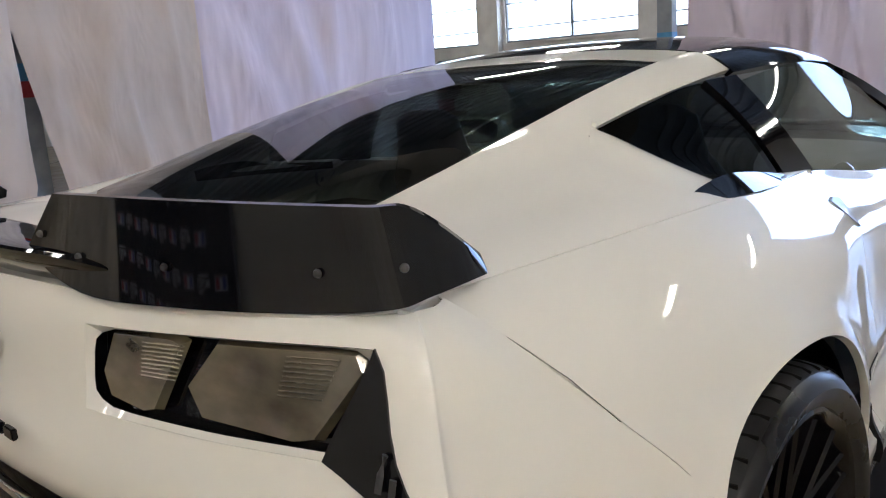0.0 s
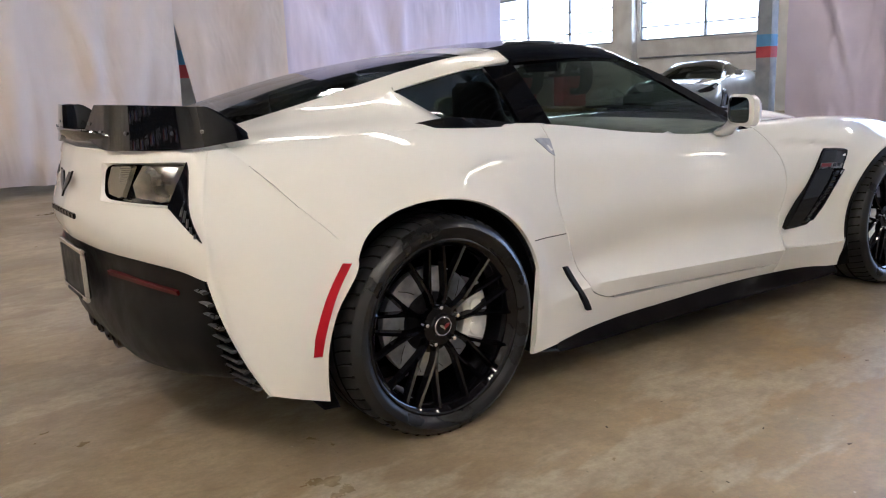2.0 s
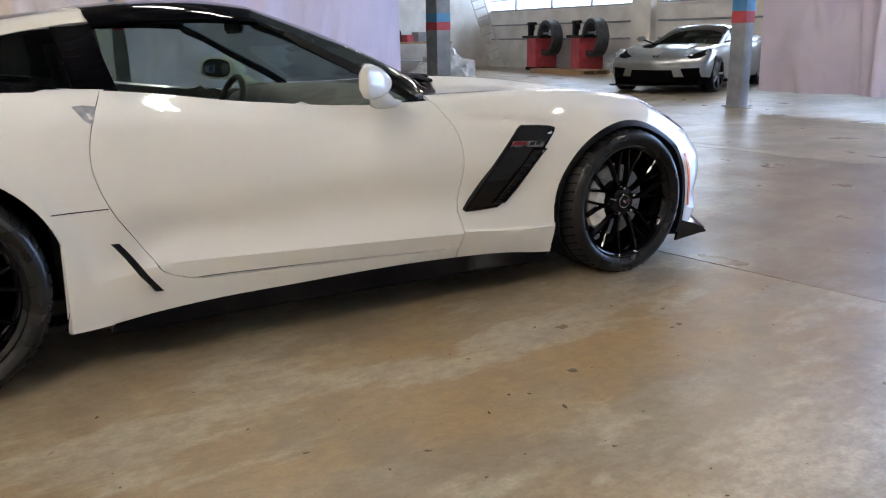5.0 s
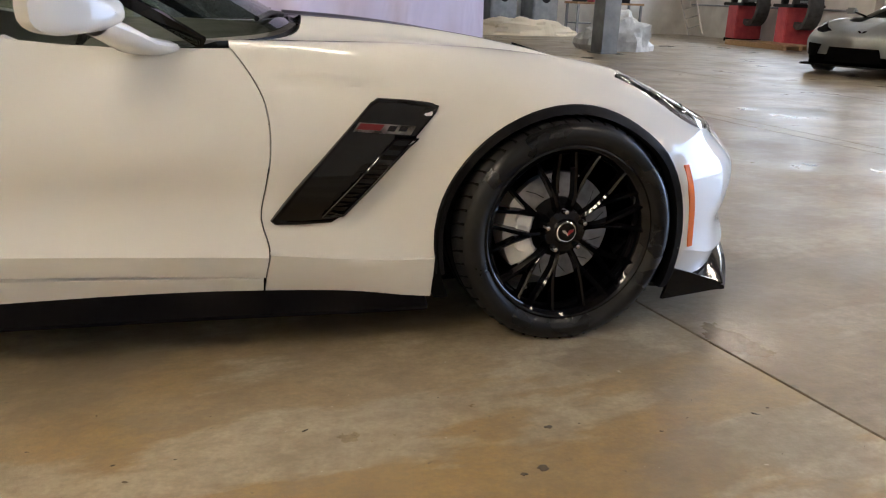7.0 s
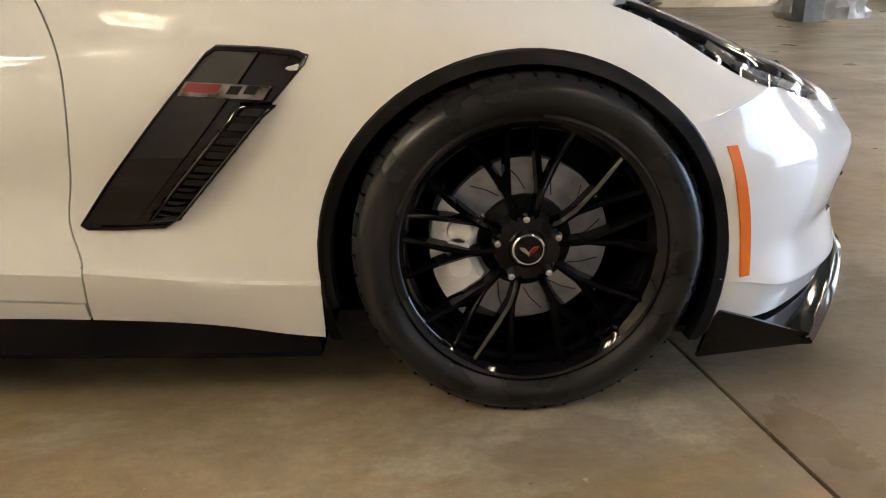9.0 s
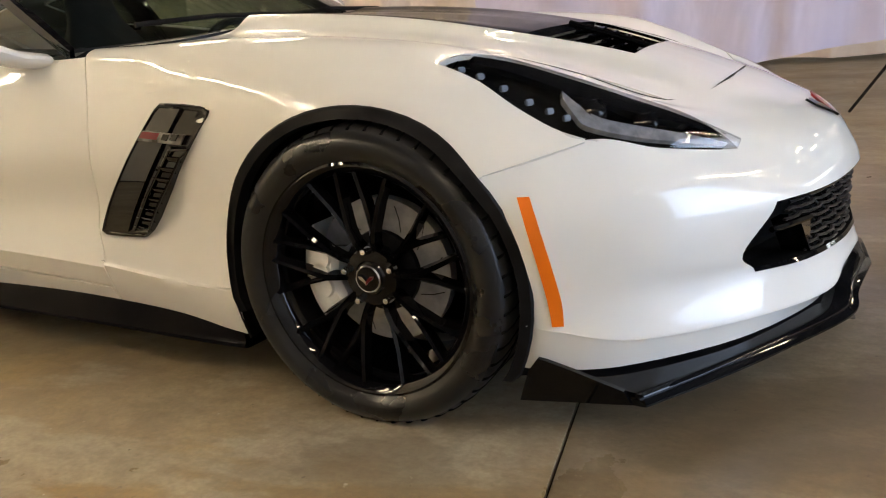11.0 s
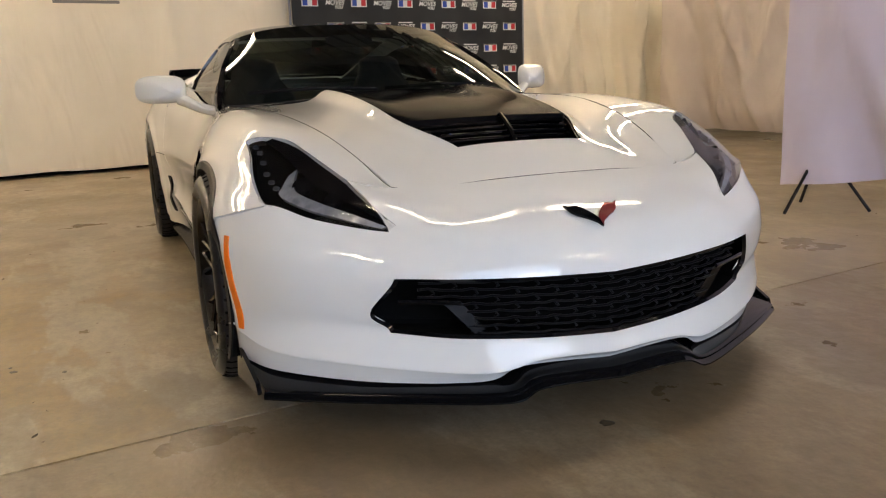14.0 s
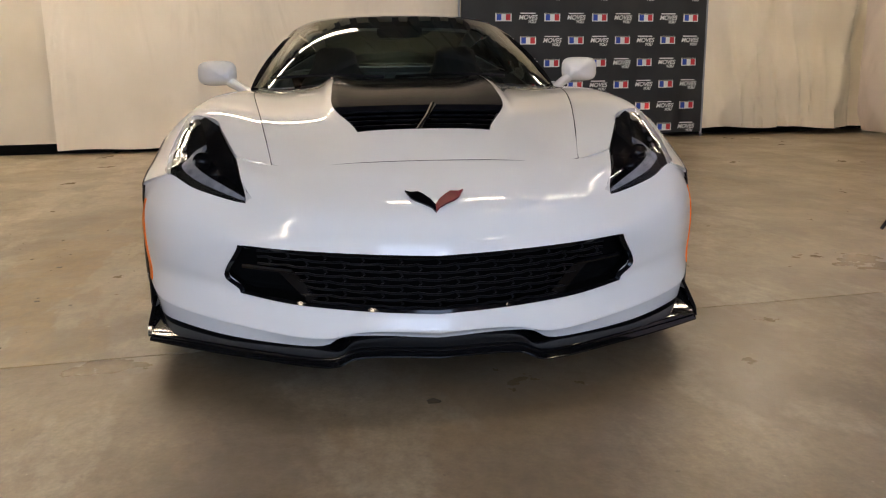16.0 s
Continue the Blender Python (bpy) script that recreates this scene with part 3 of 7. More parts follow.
drape("hung_sheet", (x0, y0), (x1, y1), 5.06, 0.24, SHEETL, "white sheet hung from the roof beside a column", 9, 0.26, 5, 2.4)
x0, y0 = uv(-4.62, -3.14)
x1, y1 = uv(-4.55, 1.9)
drape("hung_sheet", (x0, y0), (x1, y1), 4.3, 0.05, SHEETC, "plain white sheet stretched along the wall", 5, 0.07, 7, 0.5)
x0, y0 = uv(-4.5, 5.02)
x1, y1 = uv(-3.9, 8.2)
drape("hung_sheet", (x0, y0), (x1, y1), 4.3, 0.10, SHEETC, "off-white sheet hung along the wall in soft folds", 16, 0.36, 8, 1.0)


def logo_board():
    """A black banner with alternating badge shapes and slogans."""
    x0, y0 = uv(-4.40, 1.66)
    x1, y1 = uv(-4.40, 5.02)
    m = Matrix.Translation((x0, y0, 0)) @ Matrix.Rotation(math.atan2(y1 - y0, x1 - x0), 4, "Z")
    width = math.hypot(x1 - x0, y1 - y0)
    b = thing("logo_banner", "black step-and-repeat banner with small badges and slogans", "banner", m)
    nu, nv = 60, 30
    v = [(width * i / nu, 0.016 * math.sin(9 * i / nu * math.pi) + 0.008 * noise.noise((i * 0.3, j * 0.2, 2)), 0.06 + 2.5 * j / nv) for j in range(nv + 1) for i in range(nu + 1)]
    f = [(j * (nu + 1) + i, j * (nu + 1) + i + 1, (j + 1) * (nu + 1) + i + 1, (j + 1) * (nu + 1) + i) for j in range(nv) for i in range(nu)]
    obj("cloth", *join((v, f), ([(x, y + 0.006, z) for x, y, z in v], [q[::-1] for q in f])), BOARD, b)
    for x in (-0.02, width + 0.02):
        obj("pole", *tube([(x, 0.02, 0.0), (x, 0.02, 2.6)], 0.016), GREYSTEEL, b)
    for r in range(9):
        for k in range(6):
            z = 2.40 - r * 0.282
            x = 0.22 + k * 0.645 + (r % 2) * 0.32
            for is_badge, xx in ((True, x), (False, x + 0.32)):
                if not 0.1 < xx < width - 0.12:
                    continue
                y = -0.03
                if is_badge:
                    badge = obj("badge", *box(xx - 0.105, xx + 0.105, y, y + 0.003, z - 0.05, z + 0.05), WHITEP, b, "red, white and blue badge", smooth=False)
                    obj("badge_field", *box(xx - 0.09, xx - 0.03, y - 0.002, y - 0.0005, z - 0.04, z + 0.035), BLUEP, badge, smooth=False)
                    obj("badge_field", *box(xx + 0.03, xx + 0.09, y - 0.002, y - 0.0005, z - 0.04, z + 0.035), REDP, badge, smooth=False)
                    obj("badge_field", *box(xx - 0.10, xx + 0.10, y - 0.003, y - 0.0022, z + 0.036, z + 0.049), GREYP, badge, smooth=False)
                else:
                    for word, zz, size, dx in (("MOVES", z - 0.028, 0.078, 0.0), ("YOU", z - 0.072, 0.05, 0.05)):
                        c = bpy.data.curves.new("slogan", "FONT")
                        c.body, c.size, c.align_x, c.extrude = word, size, "CENTER", 0.001
                        c.shear, c.offset = 0.25, 0.0012
                        c.materials.append(WHITEP)
                        t = new("slogan", c)
                        t.parent = b
                        t.matrix_basis = pose(xx + dx, y, zz, 90, 0, 0)
                    obj("small_print", *box(xx - 0.10, xx + 0.10, y, y + 0.002, z + 0.040, z + 0.054), WHITEP, b, smooth=False)


logo_board()
x0, y0 = uv(-4.50, -0.58)
bar = obj("printed_line", *box(0, 0.004, -0.33, 0.33, 1.80, 1.83), GREYP, smooth=False)
bar.matrix_world = Matrix.Translation((x0, y0, 0)) @ BUILDING
tagged(bar, "grey printed line of small lettering on the sheet", "lettering")


def tube_light(u, v):
    m = Matrix.Translation((*uv(u, v), 4.55)) @ BUILDING @ Matrix.Rotation(math.pi / 2, 4, "Z")
    t = thing("tube_light", "long hanging fluorescent tube fitting", "ceiling light", m, "tube lights of the hall")
    obj("housing", *box(-0.9, 0.9, -0.10, 0.10, 0.03, 0.09, 0.01), WHITEP, t, smooth=False)
    for y in (-0.05, 0.05):
        obj("tube", *tube([(-0.86, y, 0.0), (0.86, y, 0.0)], 0.016, 10), TUBE, t, "glowing fluorescent tube")
    for x in (-0.7, 0.7):
        obj("chain", *tube([(x, 0, 0.09), (x, 0, 0.6)], 0.006, 6), GREYSTEEL, t)


# all out of view; many are added only to brighten walls, sheets and flank
for u, v in ((-3.4, -5.0), (-3.4, -2.9), (-2.2, -4.0), (-3.5, -0.9), (-3.4, 5.4), (-2.6, 7.0), (-1.6, 4.6), (-2.6, -4.5), (4.6, -4.5), (8.4, -4.0), (8.8, 1.4), (2.2, 0.2), (2.2, 2.6), (11.5, 6.5), (14.5, 6.5), (11.5, 12.0), (14.5, 12.0), (14.5, 16.0)):
    tube_light(u, v)

# ---- the white sports car: rear axle over the origin, nose towards +x, right side at -y ----
car = thing("sports_car", "white low sports coupe with black roof, wheels and spoiler", "car")

# strakes along the right side, from the sill up to the hood seam: x, half-width, height
STRAKES = [
    [(-0.60, 0.885, 0.20), (-0.40, 0.905, 0.19), (0.0, 0.93, 0.17), (0.40, 0.893, 0.155), (0.73, 0.840, 0.165), (1.2, 0.820, 0.172), (1.8, 0.822, 0.172), (2.1, 0.836, 0.158), (2.3, 0.858, 0.140), (2.7, 0.88, 0.145), (3.2, 0.86, 0.16)],
    [(-0.60, 0.890, 0.32), (-0.40, 0.930, 0.31), (0.0, 0.955, 0.30), (0.40, 0.905, 0.285), (0.73, 0.878, 0.335), (1.2, 0.869, 0.316), (1.8, 0.872, 0.292), (2.3, 0.890, 0.262), (2.7, 0.915, 0.30), (3.2, 0.86, 0.30)],
    [(-0.60, 0.892, 0.38), (-0.40, 0.935, 0.37), (0.0, 0.962, 0.36), (0.40, 0.909, 0.325), (0.73, 0.868, 0.350), (1.2, 0.858, 0.331), (1.8, 0.862, 0.307), (2.3, 0.884, 0.278), (2.7, 0.920, 0.36), (3.2, 0.858, 0.36)],
    [(-0.60, 0.895, 0.44), (-0.40, 0.940, 0.43), (0.0, 0.968, 0.42), (0.40, 0.915, 0.40), (0.60, 0.862, 0.42), (1.0, 0.838, 0.43), (1.4, 0.832, 0.43), (1.8, 0.838, 0.43), (2.1, 0.855, 0.44), (2.3, 0.880, 0.44), (2.7, 0.928, 0.45), (3.05, 0.912, 0.45), (3.2, 0.855, 0.45)],
    [(-0.60, 0.890, 0.57), (-0.30, 0.953, 0.56), (0.0, 0.970, 0.56), (0.3, 0.935, 0.56), (0.5, 0.903, 0.56), (0.8, 0.870, 0.56), (1.2, 0.852, 0.56), (1.6, 0.850, 0.56), (1.9, 0.858, 0.56), (2.3, 0.888, 0.56), (2.7, 0.932, 0.56), (3.0, 0.920, 0.56), (3.2, 0.835, 0.555)],
    [(-0.60, 0.868, 0.70), (-0.30, 0.932, 0.69), (0.0, 0.955, 0.69), (0.3, 0.920, 0.69), (0.5, 0.885, 0.69), (0.8, 0.860, 0.68), (1.2, 0.838, 0.67), (1.6, 0.828, 0.66), (1.9, 0.835, 0.67), (2.3, 0.878, 0.68), (2.7, 0.905, 0.68), (2.95, 0.870, 0.65), (3.2, 0.795, 0.60)],
    [(-0.60, 0.825, 0.83), (-0.30, 0.880, 0.83), (0.0, 0.900, 0.825), (0.3, 0.880, 0.82), (0.5, 0.853, 0.82), (0.8, 0.826, 0.795), (1.2, 0.800, 0.765), (1.6, 0.786, 0.745), (1.9, 0.786, 0.762), (2.15, 0.820, 0.770), (2.4, 0.842, 0.772), (2.7, 0.845, 0.755), (2.9, 0.822, 0.728), (3.2, 0.755, 0.625)],
    [(-0.60, 0.730, 0.912), (-0.30, 0.765, 0.922), (0.0, 0.780, 0.925), (0.3, 0.765, 0.915), (0.56, 0.735, 0.907), (1.09, 0.725, 0.843), (1.54, 0.722, 0.808), (1.80, 0.735, 0.815), (2.0, 0.745, 0.822), (2.35, 0.757, 0.828), (2.6, 0.752, 0.816), (2.87, 0.735, 0.780), (3.2, 0.640, 0.660)],
    [(-0.60, 0.640, 0.935), (0.56, 0.68, 0.93), (1.54, 0.70, 0.83), (1.80, 0.695, 0.832), (2.0, 0.672, 0.832), (2.3, 0.642, 0.828), (2.6, 0.598, 0.804), (2.85, 0.553, 0.762), (3.05, 0.515, 0.706), (3.22, 0.480, 0.641), (3.26, 0.474, 0.632)],
]
STRAKES = [np.array(s) for s in STRAKES]
REAR_ARCH, FRONT_ARCH = (0.0, 0.335, 0.397), (2.70, 0.307, 0.378)


def section(x):
    return np.array([hermite(s[:, 0], s[:, 1:], [x])[0] for s in STRAKES])


def surf(x, t):
    """The place on the right side at x, t strakes up; wheel arches carry a raised lip."""
    y, z = hermite(np.arange(9), section(x), [t])[0]
    for (cx, cz, r), band, lift in ((REAR_ARCH, 0.020, 0.008), (FRONT_ARCH, 0.02, 0.004)):
        d = math.hypot(x - cx, z - cz) - r
        k = min(1.0, max(0.0, (band + 0.030 - d) / 0.030))
        if t < 6.5 and z > 0.2:
            y += lift * k * k * (3 - 2 * k)
    if 1.86 < x < 2.36 and 4.5 < t < 6.5:
        drop = float(np.interp(x, [1.88, 2.12, 2.33], [0.745, 0.731, 0.690])) - z
        if drop > -0.006:
            y -= 0.011 * min(1.0, (drop + 0.006) / 0.010) * max(0.0, 1 - max(drop, 0) / 0.042) ** 2 * min(1.0, (x - 1.86) / 0.10, (2.36 - x) / 0.05)
    return Vector((x, -y, z))


def level(x, z, lo=0.0, hi=7.0):
    """How many strakes up the height z lies at x."""
    sec = section(x)
    for _ in range(24):
        mid = (lo + hi) / 2
        if hermite(np.arange(9), sec, [mid])[0][1] < z:
            lo = mid
        else:
            hi = mid
    return (lo + hi) / 2


def side(x, z, out=0.0):
    p = surf(x, level(x, z))
    if out:
        e = 0.01
        a, b = surf(x + e, level(x + e, z)) - surf(x - e, level(x - e, z)), surf(x, level(x, z + e)) - surf(x, level(x, z - e))
        n = a.cross(b).normalized()
        p = p + n * (out if n.y < 0 else -out)
    return p


def read(table, z):
    t = np.array(table, float)
    return float(np.interp(z, t[:, 0], t[:, 1]))


def smooth_read(table, z):
    t = np.array(table, float)
    return float(hermite(t[:, 0], t[:, 1:], [min(max(z, t[0, 0]), t[-1, 0])])[0][0])


def arch_low(arch, x, floor_z):
    cx, cz, r = arch
    d = r * r - (x - cx) ** 2
    return max(floor_z, cz + math.sqrt(d)) if d > 0 else floor_z


DOOR_REAR = [(0.15, 0.82), (0.262, 0.82), (0.272, 0.775), (0.295, 0.71), (0.36, 0.652), (0.43, 0.606), (0.545, 0.536), (0.695, 0.496), (0.80, 0.513), (0.92, 0.575)]
DOOR_FRONT = [(0.13, 1.856), (0.22, 1.862), (0.30, 1.872), (0.385, 1.853), (0.47, 1.868), (0.58, 1.882), (0.70, 1.866), (0.77, 1.828), (0.82, 1.790)]
REAR_SEAM = [(0.55, -0.291), (0.588, -0.300), (0.664, -0.350), (0.754, -0.436), (0.863, -0.527), (0.912, -0.564), (0.95, -0.57)]


def columns(xs, low, high, nt, bend=None):
    """A sheet of the side surface: for each x from low(x) to high(x) strakes; bend(x, z) shifts x.
    Rows keep their level along the car, and gather on the lower edge where that lies higher."""
    g = np.zeros((nt + 1, len(xs), 3))
    floor_t = min(low(x) for x in xs)
    for j, x in enumerate(xs):
        a, b = low(x), high(x)
        for i in range(nt + 1):
            t = min(max(a, floor_t + (b - floor_t) * i / nt), b)
            p = surf(x, t)
            if bend:
                x2 = bend(x, p.z)
                t2 = level(x2, p.z) if t < 6.9 else t
                p = surf(x2, t2)
            g[i, j] = p
    return g


# rear quarter panel
def quarter_bend(x, z):
    u = (x + 0.30) / 0.80
    return x + (smooth_read(REAR_SEAM, z) + 0.30) * max(0, 1 - u) ** 2.5 + (smooth_read(DOOR_REAR, z) - 0.50) * max(0, (x - 0.40) / 0.10)


xs = np.r_[np.linspace(-0.30, -0.2, 7), np.linspace(-0.17, 0.32, 22), 0.335, 0.348, 0.358, 0.366, 0.372, 0.376, 0.379, np.linspace(0.3805, 0.40, 4), np.linspace(0.408, 0.50, 12)]
g = columns(xs, lambda x: level(x, arch_low(REAR_ARCH, x, 0.156)) if x < 0.380 else 0.0, lambda x: 7.0, 44, quarter_bend)
both("quarter_panel", skin(g, gap=0.0006), PAINT, car)

# door skin
ts = np.linspace(0, 1, 31)
g = np.zeros((31, 37, 3))
for i, v in enumerate(ts):
    for j, u in enumerate(np.linspace(0, 1, 37)):
        zl, zr = 0.272 + (0.905 - 0.272) * v, 0.216 + (0.815 - 0.216) * v
        belt = read([(0.56, 0.907), (1.09, 0.843), (1.54, 0.808), (1.80, 0.815)], 0.57 + 1.2 * u)
        z = zl + (zr - zl) * u + v ** 2 * (belt - (zl + (zr - zl) * u))
        xl, xr = smooth_read(DOOR_REAR, z), smooth_read(DOOR_FRONT, z)
        x = xl + (xr - xl) * u
        g[i, j] = surf(x, level(x, z)) if v < 0.999 else surf(x, 7.0)
for s in (1, -1):
    piece = skin(g, gap=0.002)
    d = obj("door", *(piece if s == 1 else mirrored(piece)), PAINT, car)
    h = [side(0.468, 0.862, 0.004), side(0.50, 0.864, 0.004), side(0.540, 0.858, 0.004), side(0.518, 0.806, 0.004), side(0.496, 0.820, 0.004)]
    h = [Vector((p.x, p.y * s, p.z)) for p in h]
    obj("handle_recess", [tuple(p) for p in h] + [tuple(p + Vector((0, 0.02 * s, 0))) for p in h], [(0, 1, 2, 3, 4)] + [(i, 5 + i, 5 + (i + 1) % 5, (i + 1) % 5) for i in range(5)], STEEL, d, "grey handle pocket", smooth=False)

# rocker under the door
xs = np.linspace(0.822, 1.856, 34)
g = columns(xs, lambda x: 0.0, lambda x: level(x, 0.263 + (x - 0.82) * (0.214 - 0.263) / 1.04), 8)
both("rocker", skin(g), PAINT, car)


# front fender: flank, then the wedge under the headlight, then the strip beside the hood
def fender_bend(x, z):
    u = (x - 1.85) / 0.45
    return x + (smooth_read(DOOR_FRONT, z) - 1.85) * max(0, 1 - u) ** 2


xs = np.r_[np.linspace(1.85, 2.24, 15), 2.285, 2.305, 2.315, 2.3195, 2.3222, 2.326, 2.334, 2.349, np.linspace(2.369, 2.8596, 26)]
g = columns(xs, lambda x: level(x, arch_low(FRONT_ARCH, x, 0.158)) if x > 2.322 else 0.0, lambda x: 8.0, 48, fender_bend)
both("front_fender", skin(g), PAINT, car)
HL_OUT = [(2.860, 0.759), (2.95, 0.722), (3.05, 0.661), (3.11, 0.628), (3.17, 0.606)]
xs = np.linspace(2.858, 3.165, 22)
low = lambda x: level(x, arch_low(FRONT_ARCH, x, 0.1) if x < 3.0 else 0.558 + (x - 3.0) / 0.165 * 0.045)
g = columns(xs, low, lambda x: level(x, max(smooth_read(HL_OUT, x), 0.606), 0, 7.4), 12)
both("fender_tip", skin(g, gap=0), PAINT, car)

# headlight edges: outer and inner, from the rear point to the tip at the nose
OUT = [side(2.860, 0.759), side(2.95, 0.722), side(3.05, 0.661), side(3.11, 0.628), side(3.165, 0.606), Vector((3.28, -0.700, 0.572)), Vector((3.35, -0.605, 0.553)), Vector((3.400, -0.538, 0.542))]
INN = [Vector((2.880, -0.812, 0.772)), Vector((2.93, -0.765, 0.776)), Vector((3.02, -0.715, 0.748)), Vector((3.12, -0.668, 0.706)), Vector((3.20, -0.628, 0.668)), Vector((3.28, -0.574, 0.628)), Vector((3.35, -0.547, 0.591)), Vector((3.404, -0.518, 0.559))]

# strip between hood seam and headlight
def across(x, y):
    """How many strakes up the half-width y lies, on the upper side."""
    lo, hi, sec = 5.5, 8.0, section(x)
    for _ in range(24):
        mid = (lo + hi) / 2
        if hermite(np.arange(9), sec, [mid])[0][0] > y:
            lo = mid
        else:
            hi = mid
    return (lo + hi) / 2


INNER = [(2.858, 0.815), (2.870, 0.794), (2.893, 0.755), (2.945, 0.690), (3.03, 0.655), (3.12, 0.620), (3.20, 0.588)]
INN[:5] = [surf(x, across(x, y)) for x, y in ((2.893, 0.755), (2.945, 0.690), (3.03, 0.655), (3.12, 0.620), (3.20, 0.588))]
g = columns(np.r_[2.858, 2.866, 2.876, 2.888, np.linspace(2.90, 3.205, 18), 3.215, 3.225, 3.235, 3.248], lambda x: across(x, smooth_read(INNER, x) - max(0.0, x - 3.202) * 2.25), lambda x: 8.0, 12)
both("fender_top", skin(g, gap=0), PAINT, car)

# ---- nose: matching points from the middle to the wheel arch ----
N0 = [(3.598, 0, 0.178), (3.574, -0.245, 0.186), (3.545, -0.345, 0.150), (3.418, -0.60, 0.150), (3.232, -0.81, 0.155), (3.105, -0.878, 0.16), (3.050, -0.893, 0.165)]
# the lip below the grille: its crest, and the turn under it
NL = [(3.629, 0, 0.209), (3.604, -0.205, 0.211), (3.573, -0.350, 0.190), (3.445, -0.600, 0.207), (3.263, -0.812, 0.222), (3.132, -0.889, 0.250), (3.071, -0.902, 0.26)]
NU = [(x - 0.006 * (y > -0.85), y * 0.998, z - 0.009) for x, y, z in NL]
N1 = [(3.618, 0, 0.254), (3.594, -0.20, 0.262), (3.532, -0.40, 0.272), (3.443, -0.560, 0.287), (3.275, -0.785, 0.30), (3.14, -0.882, 0.30), (3.078, -0.905, 0.30)]
NM = [(3.626, 0, 0.336), (3.604, -0.20, 0.343), (3.552, -0.40, 0.347), (3.424, -0.607, 0.338), (3.292, -0.786, 0.362), (3.137, -0.889, 0.360), (3.074, -0.912, 0.360)]
N2 = [(3.622, 0, 0.418), (3.60, -0.20, 0.424), (3.555, -0.40, 0.432), (3.480, -0.555, 0.436), (3.305, -0.780, 0.425), (3.13, -0.893, 0.42), (3.061, -0.917, 0.42)]
N3 = [(3.605, 0, 0.468), (3.582, -0.20, 0.474), (3.528, -0.40, 0.484), (3.435, -0.575, 0.492), (3.285, -0.775, 0.505), (3.105, -0.893, 0.50), (3.031, -0.921, 0.49)]
N4 = [(3.555, 0, 0.533), (3.535, -0.20, 0.536), (3.475, -0.40, 0.545), (3.400, -0.538, 0.542), (3.28, -0.700, 0.572), (3.165, -0.8035, 0.606), (2.979, -0.923, 0.562)]
K = 6
N5 = [(3.430, 0, 0.603), (3.415, -0.20, 0.603), (3.365, -0.40, 0.598), (3.318, -0.561, 0.609)]
N6 = [(3.325, 0, 0.646), (3.318, -0.22, 0.642), (3.252, -0.478, 0.635), tuple(surf(3.205, across(3.205, 0.586)))]
N7 = [(3.068, 0, 0.742), (3.062, -0.215, 0.733), (3.055, -0.44, 0.706), tuple(surf(3.08, across(3.08, 0.60)))]
NX = N5 + [(3.20, -0.66, 0.640), (3.08, -0.79, 0.660), (2.93, -0.905, 0.650)]
NB = [(x - 0.03, y, z - 0.07) for x, y, z in N0]
N6X = N6 + [(3.10, -0.66, 0.69), (3.0, -0.79, 0.70), (2.88, -0.90, 0.69)]
N7X = N7 + [(3.0, -0.66, 0.73), (2.9, -0.79, 0.73), (2.8, -0.90, 0.72)]
g = net([NB, N0, NU, NL, N1, NM, N2, N3, N4, NX, N6X, N7X], K, K)
nose_grid = g[: 9 * K + 1]


def nose_open(i, j):
    """The grille's mouth, and the corners where headlight and fender take over."""
    return (3 * K <= i < 5 * K and 3 * K <= j < 9 * K) or (i >= 7 * K and not 3 * K <= j < 9 * K)


obj("front_bumper", *skin(whole(g)[K : 10 * K + 1], skip=nose_open, gap=0.001, depth=0.02), PAINT, car)


def on_nose(c_, r_, out=0.0):
    """A place on the right half of the bumper, c_ columns out and r_ rows up from its lower edge."""
    i, j = (r_ + 1) * K, c_ * K
    i0, j0 = min(int(i), nose_grid.shape[0] - 2), min(int(j), nose_grid.shape[1] - 2)
    a, b = i - i0, j - j0
    q = nose_grid
    p = (1 - a) * ((1 - b) * q[i0, j0] + b * q[i0, j0 + 1]) + a * ((1 - b) * q[i0 + 1, j0] + b * q[i0 + 1, j0 + 1])
    n = np.cross(q[i0, j0 + 1] - q[i0, j0], q[i0 + 1, j0] - q[i0, j0])
    n /= np.linalg.norm(n)
    if n @ (p - CAR_MIDDLE) < 0:
        n = -n
    return Vector(p + out * n)


# grille: dark bowl, honeycomb slats, gloss surround, side intakes
edge = whole(nose_grid[4 * K : 6 * K + 1, : 3 * K + 1])
ring = np.concatenate([edge[0], edge[1:, -1], edge[-1, -2::-1], edge[-2:0:-1, 0]])
cx = np.array([3.45, 0, 0.35])
deep = ring + (np.array([-0.10, 0, 0]))
n = len(ring)
rim_in = ring * (1, 0.98, 1) + (ring - cx) * (0, 0, -0.10) + np.array([-0.004, 0, 0])
grille = obj("grille", np.r_[ring, rim_in], [(i, (i + 1) % n, n + (i + 1) % n, n + i) for i in range(n)], FILM, car, "gloss black grille surround")
obj("grille_back", np.r_[rim_in, deep], [(i, (i + 1) % n, n + (i + 1) % n, n + i) for i in range(n)] + [tuple(range(n, 2 * n))], DARK, grille, smooth=False)


def grille_point(y, w, back=0.0):
    """A place on the grille's face: y across, w from its lower to its upper edge."""
    s = float(np.interp(abs(y), [0, 0.20, 0.40, 0.58], [0, 1, 2, 3]))
    a, b = hermite(np.arange(4), N1[:4], [s])[0], hermite(np.arange(4), N2[:4], [s])[0]
    p = a + (b - a) * w
    return Vector((p[0] - back, y, p[2]))


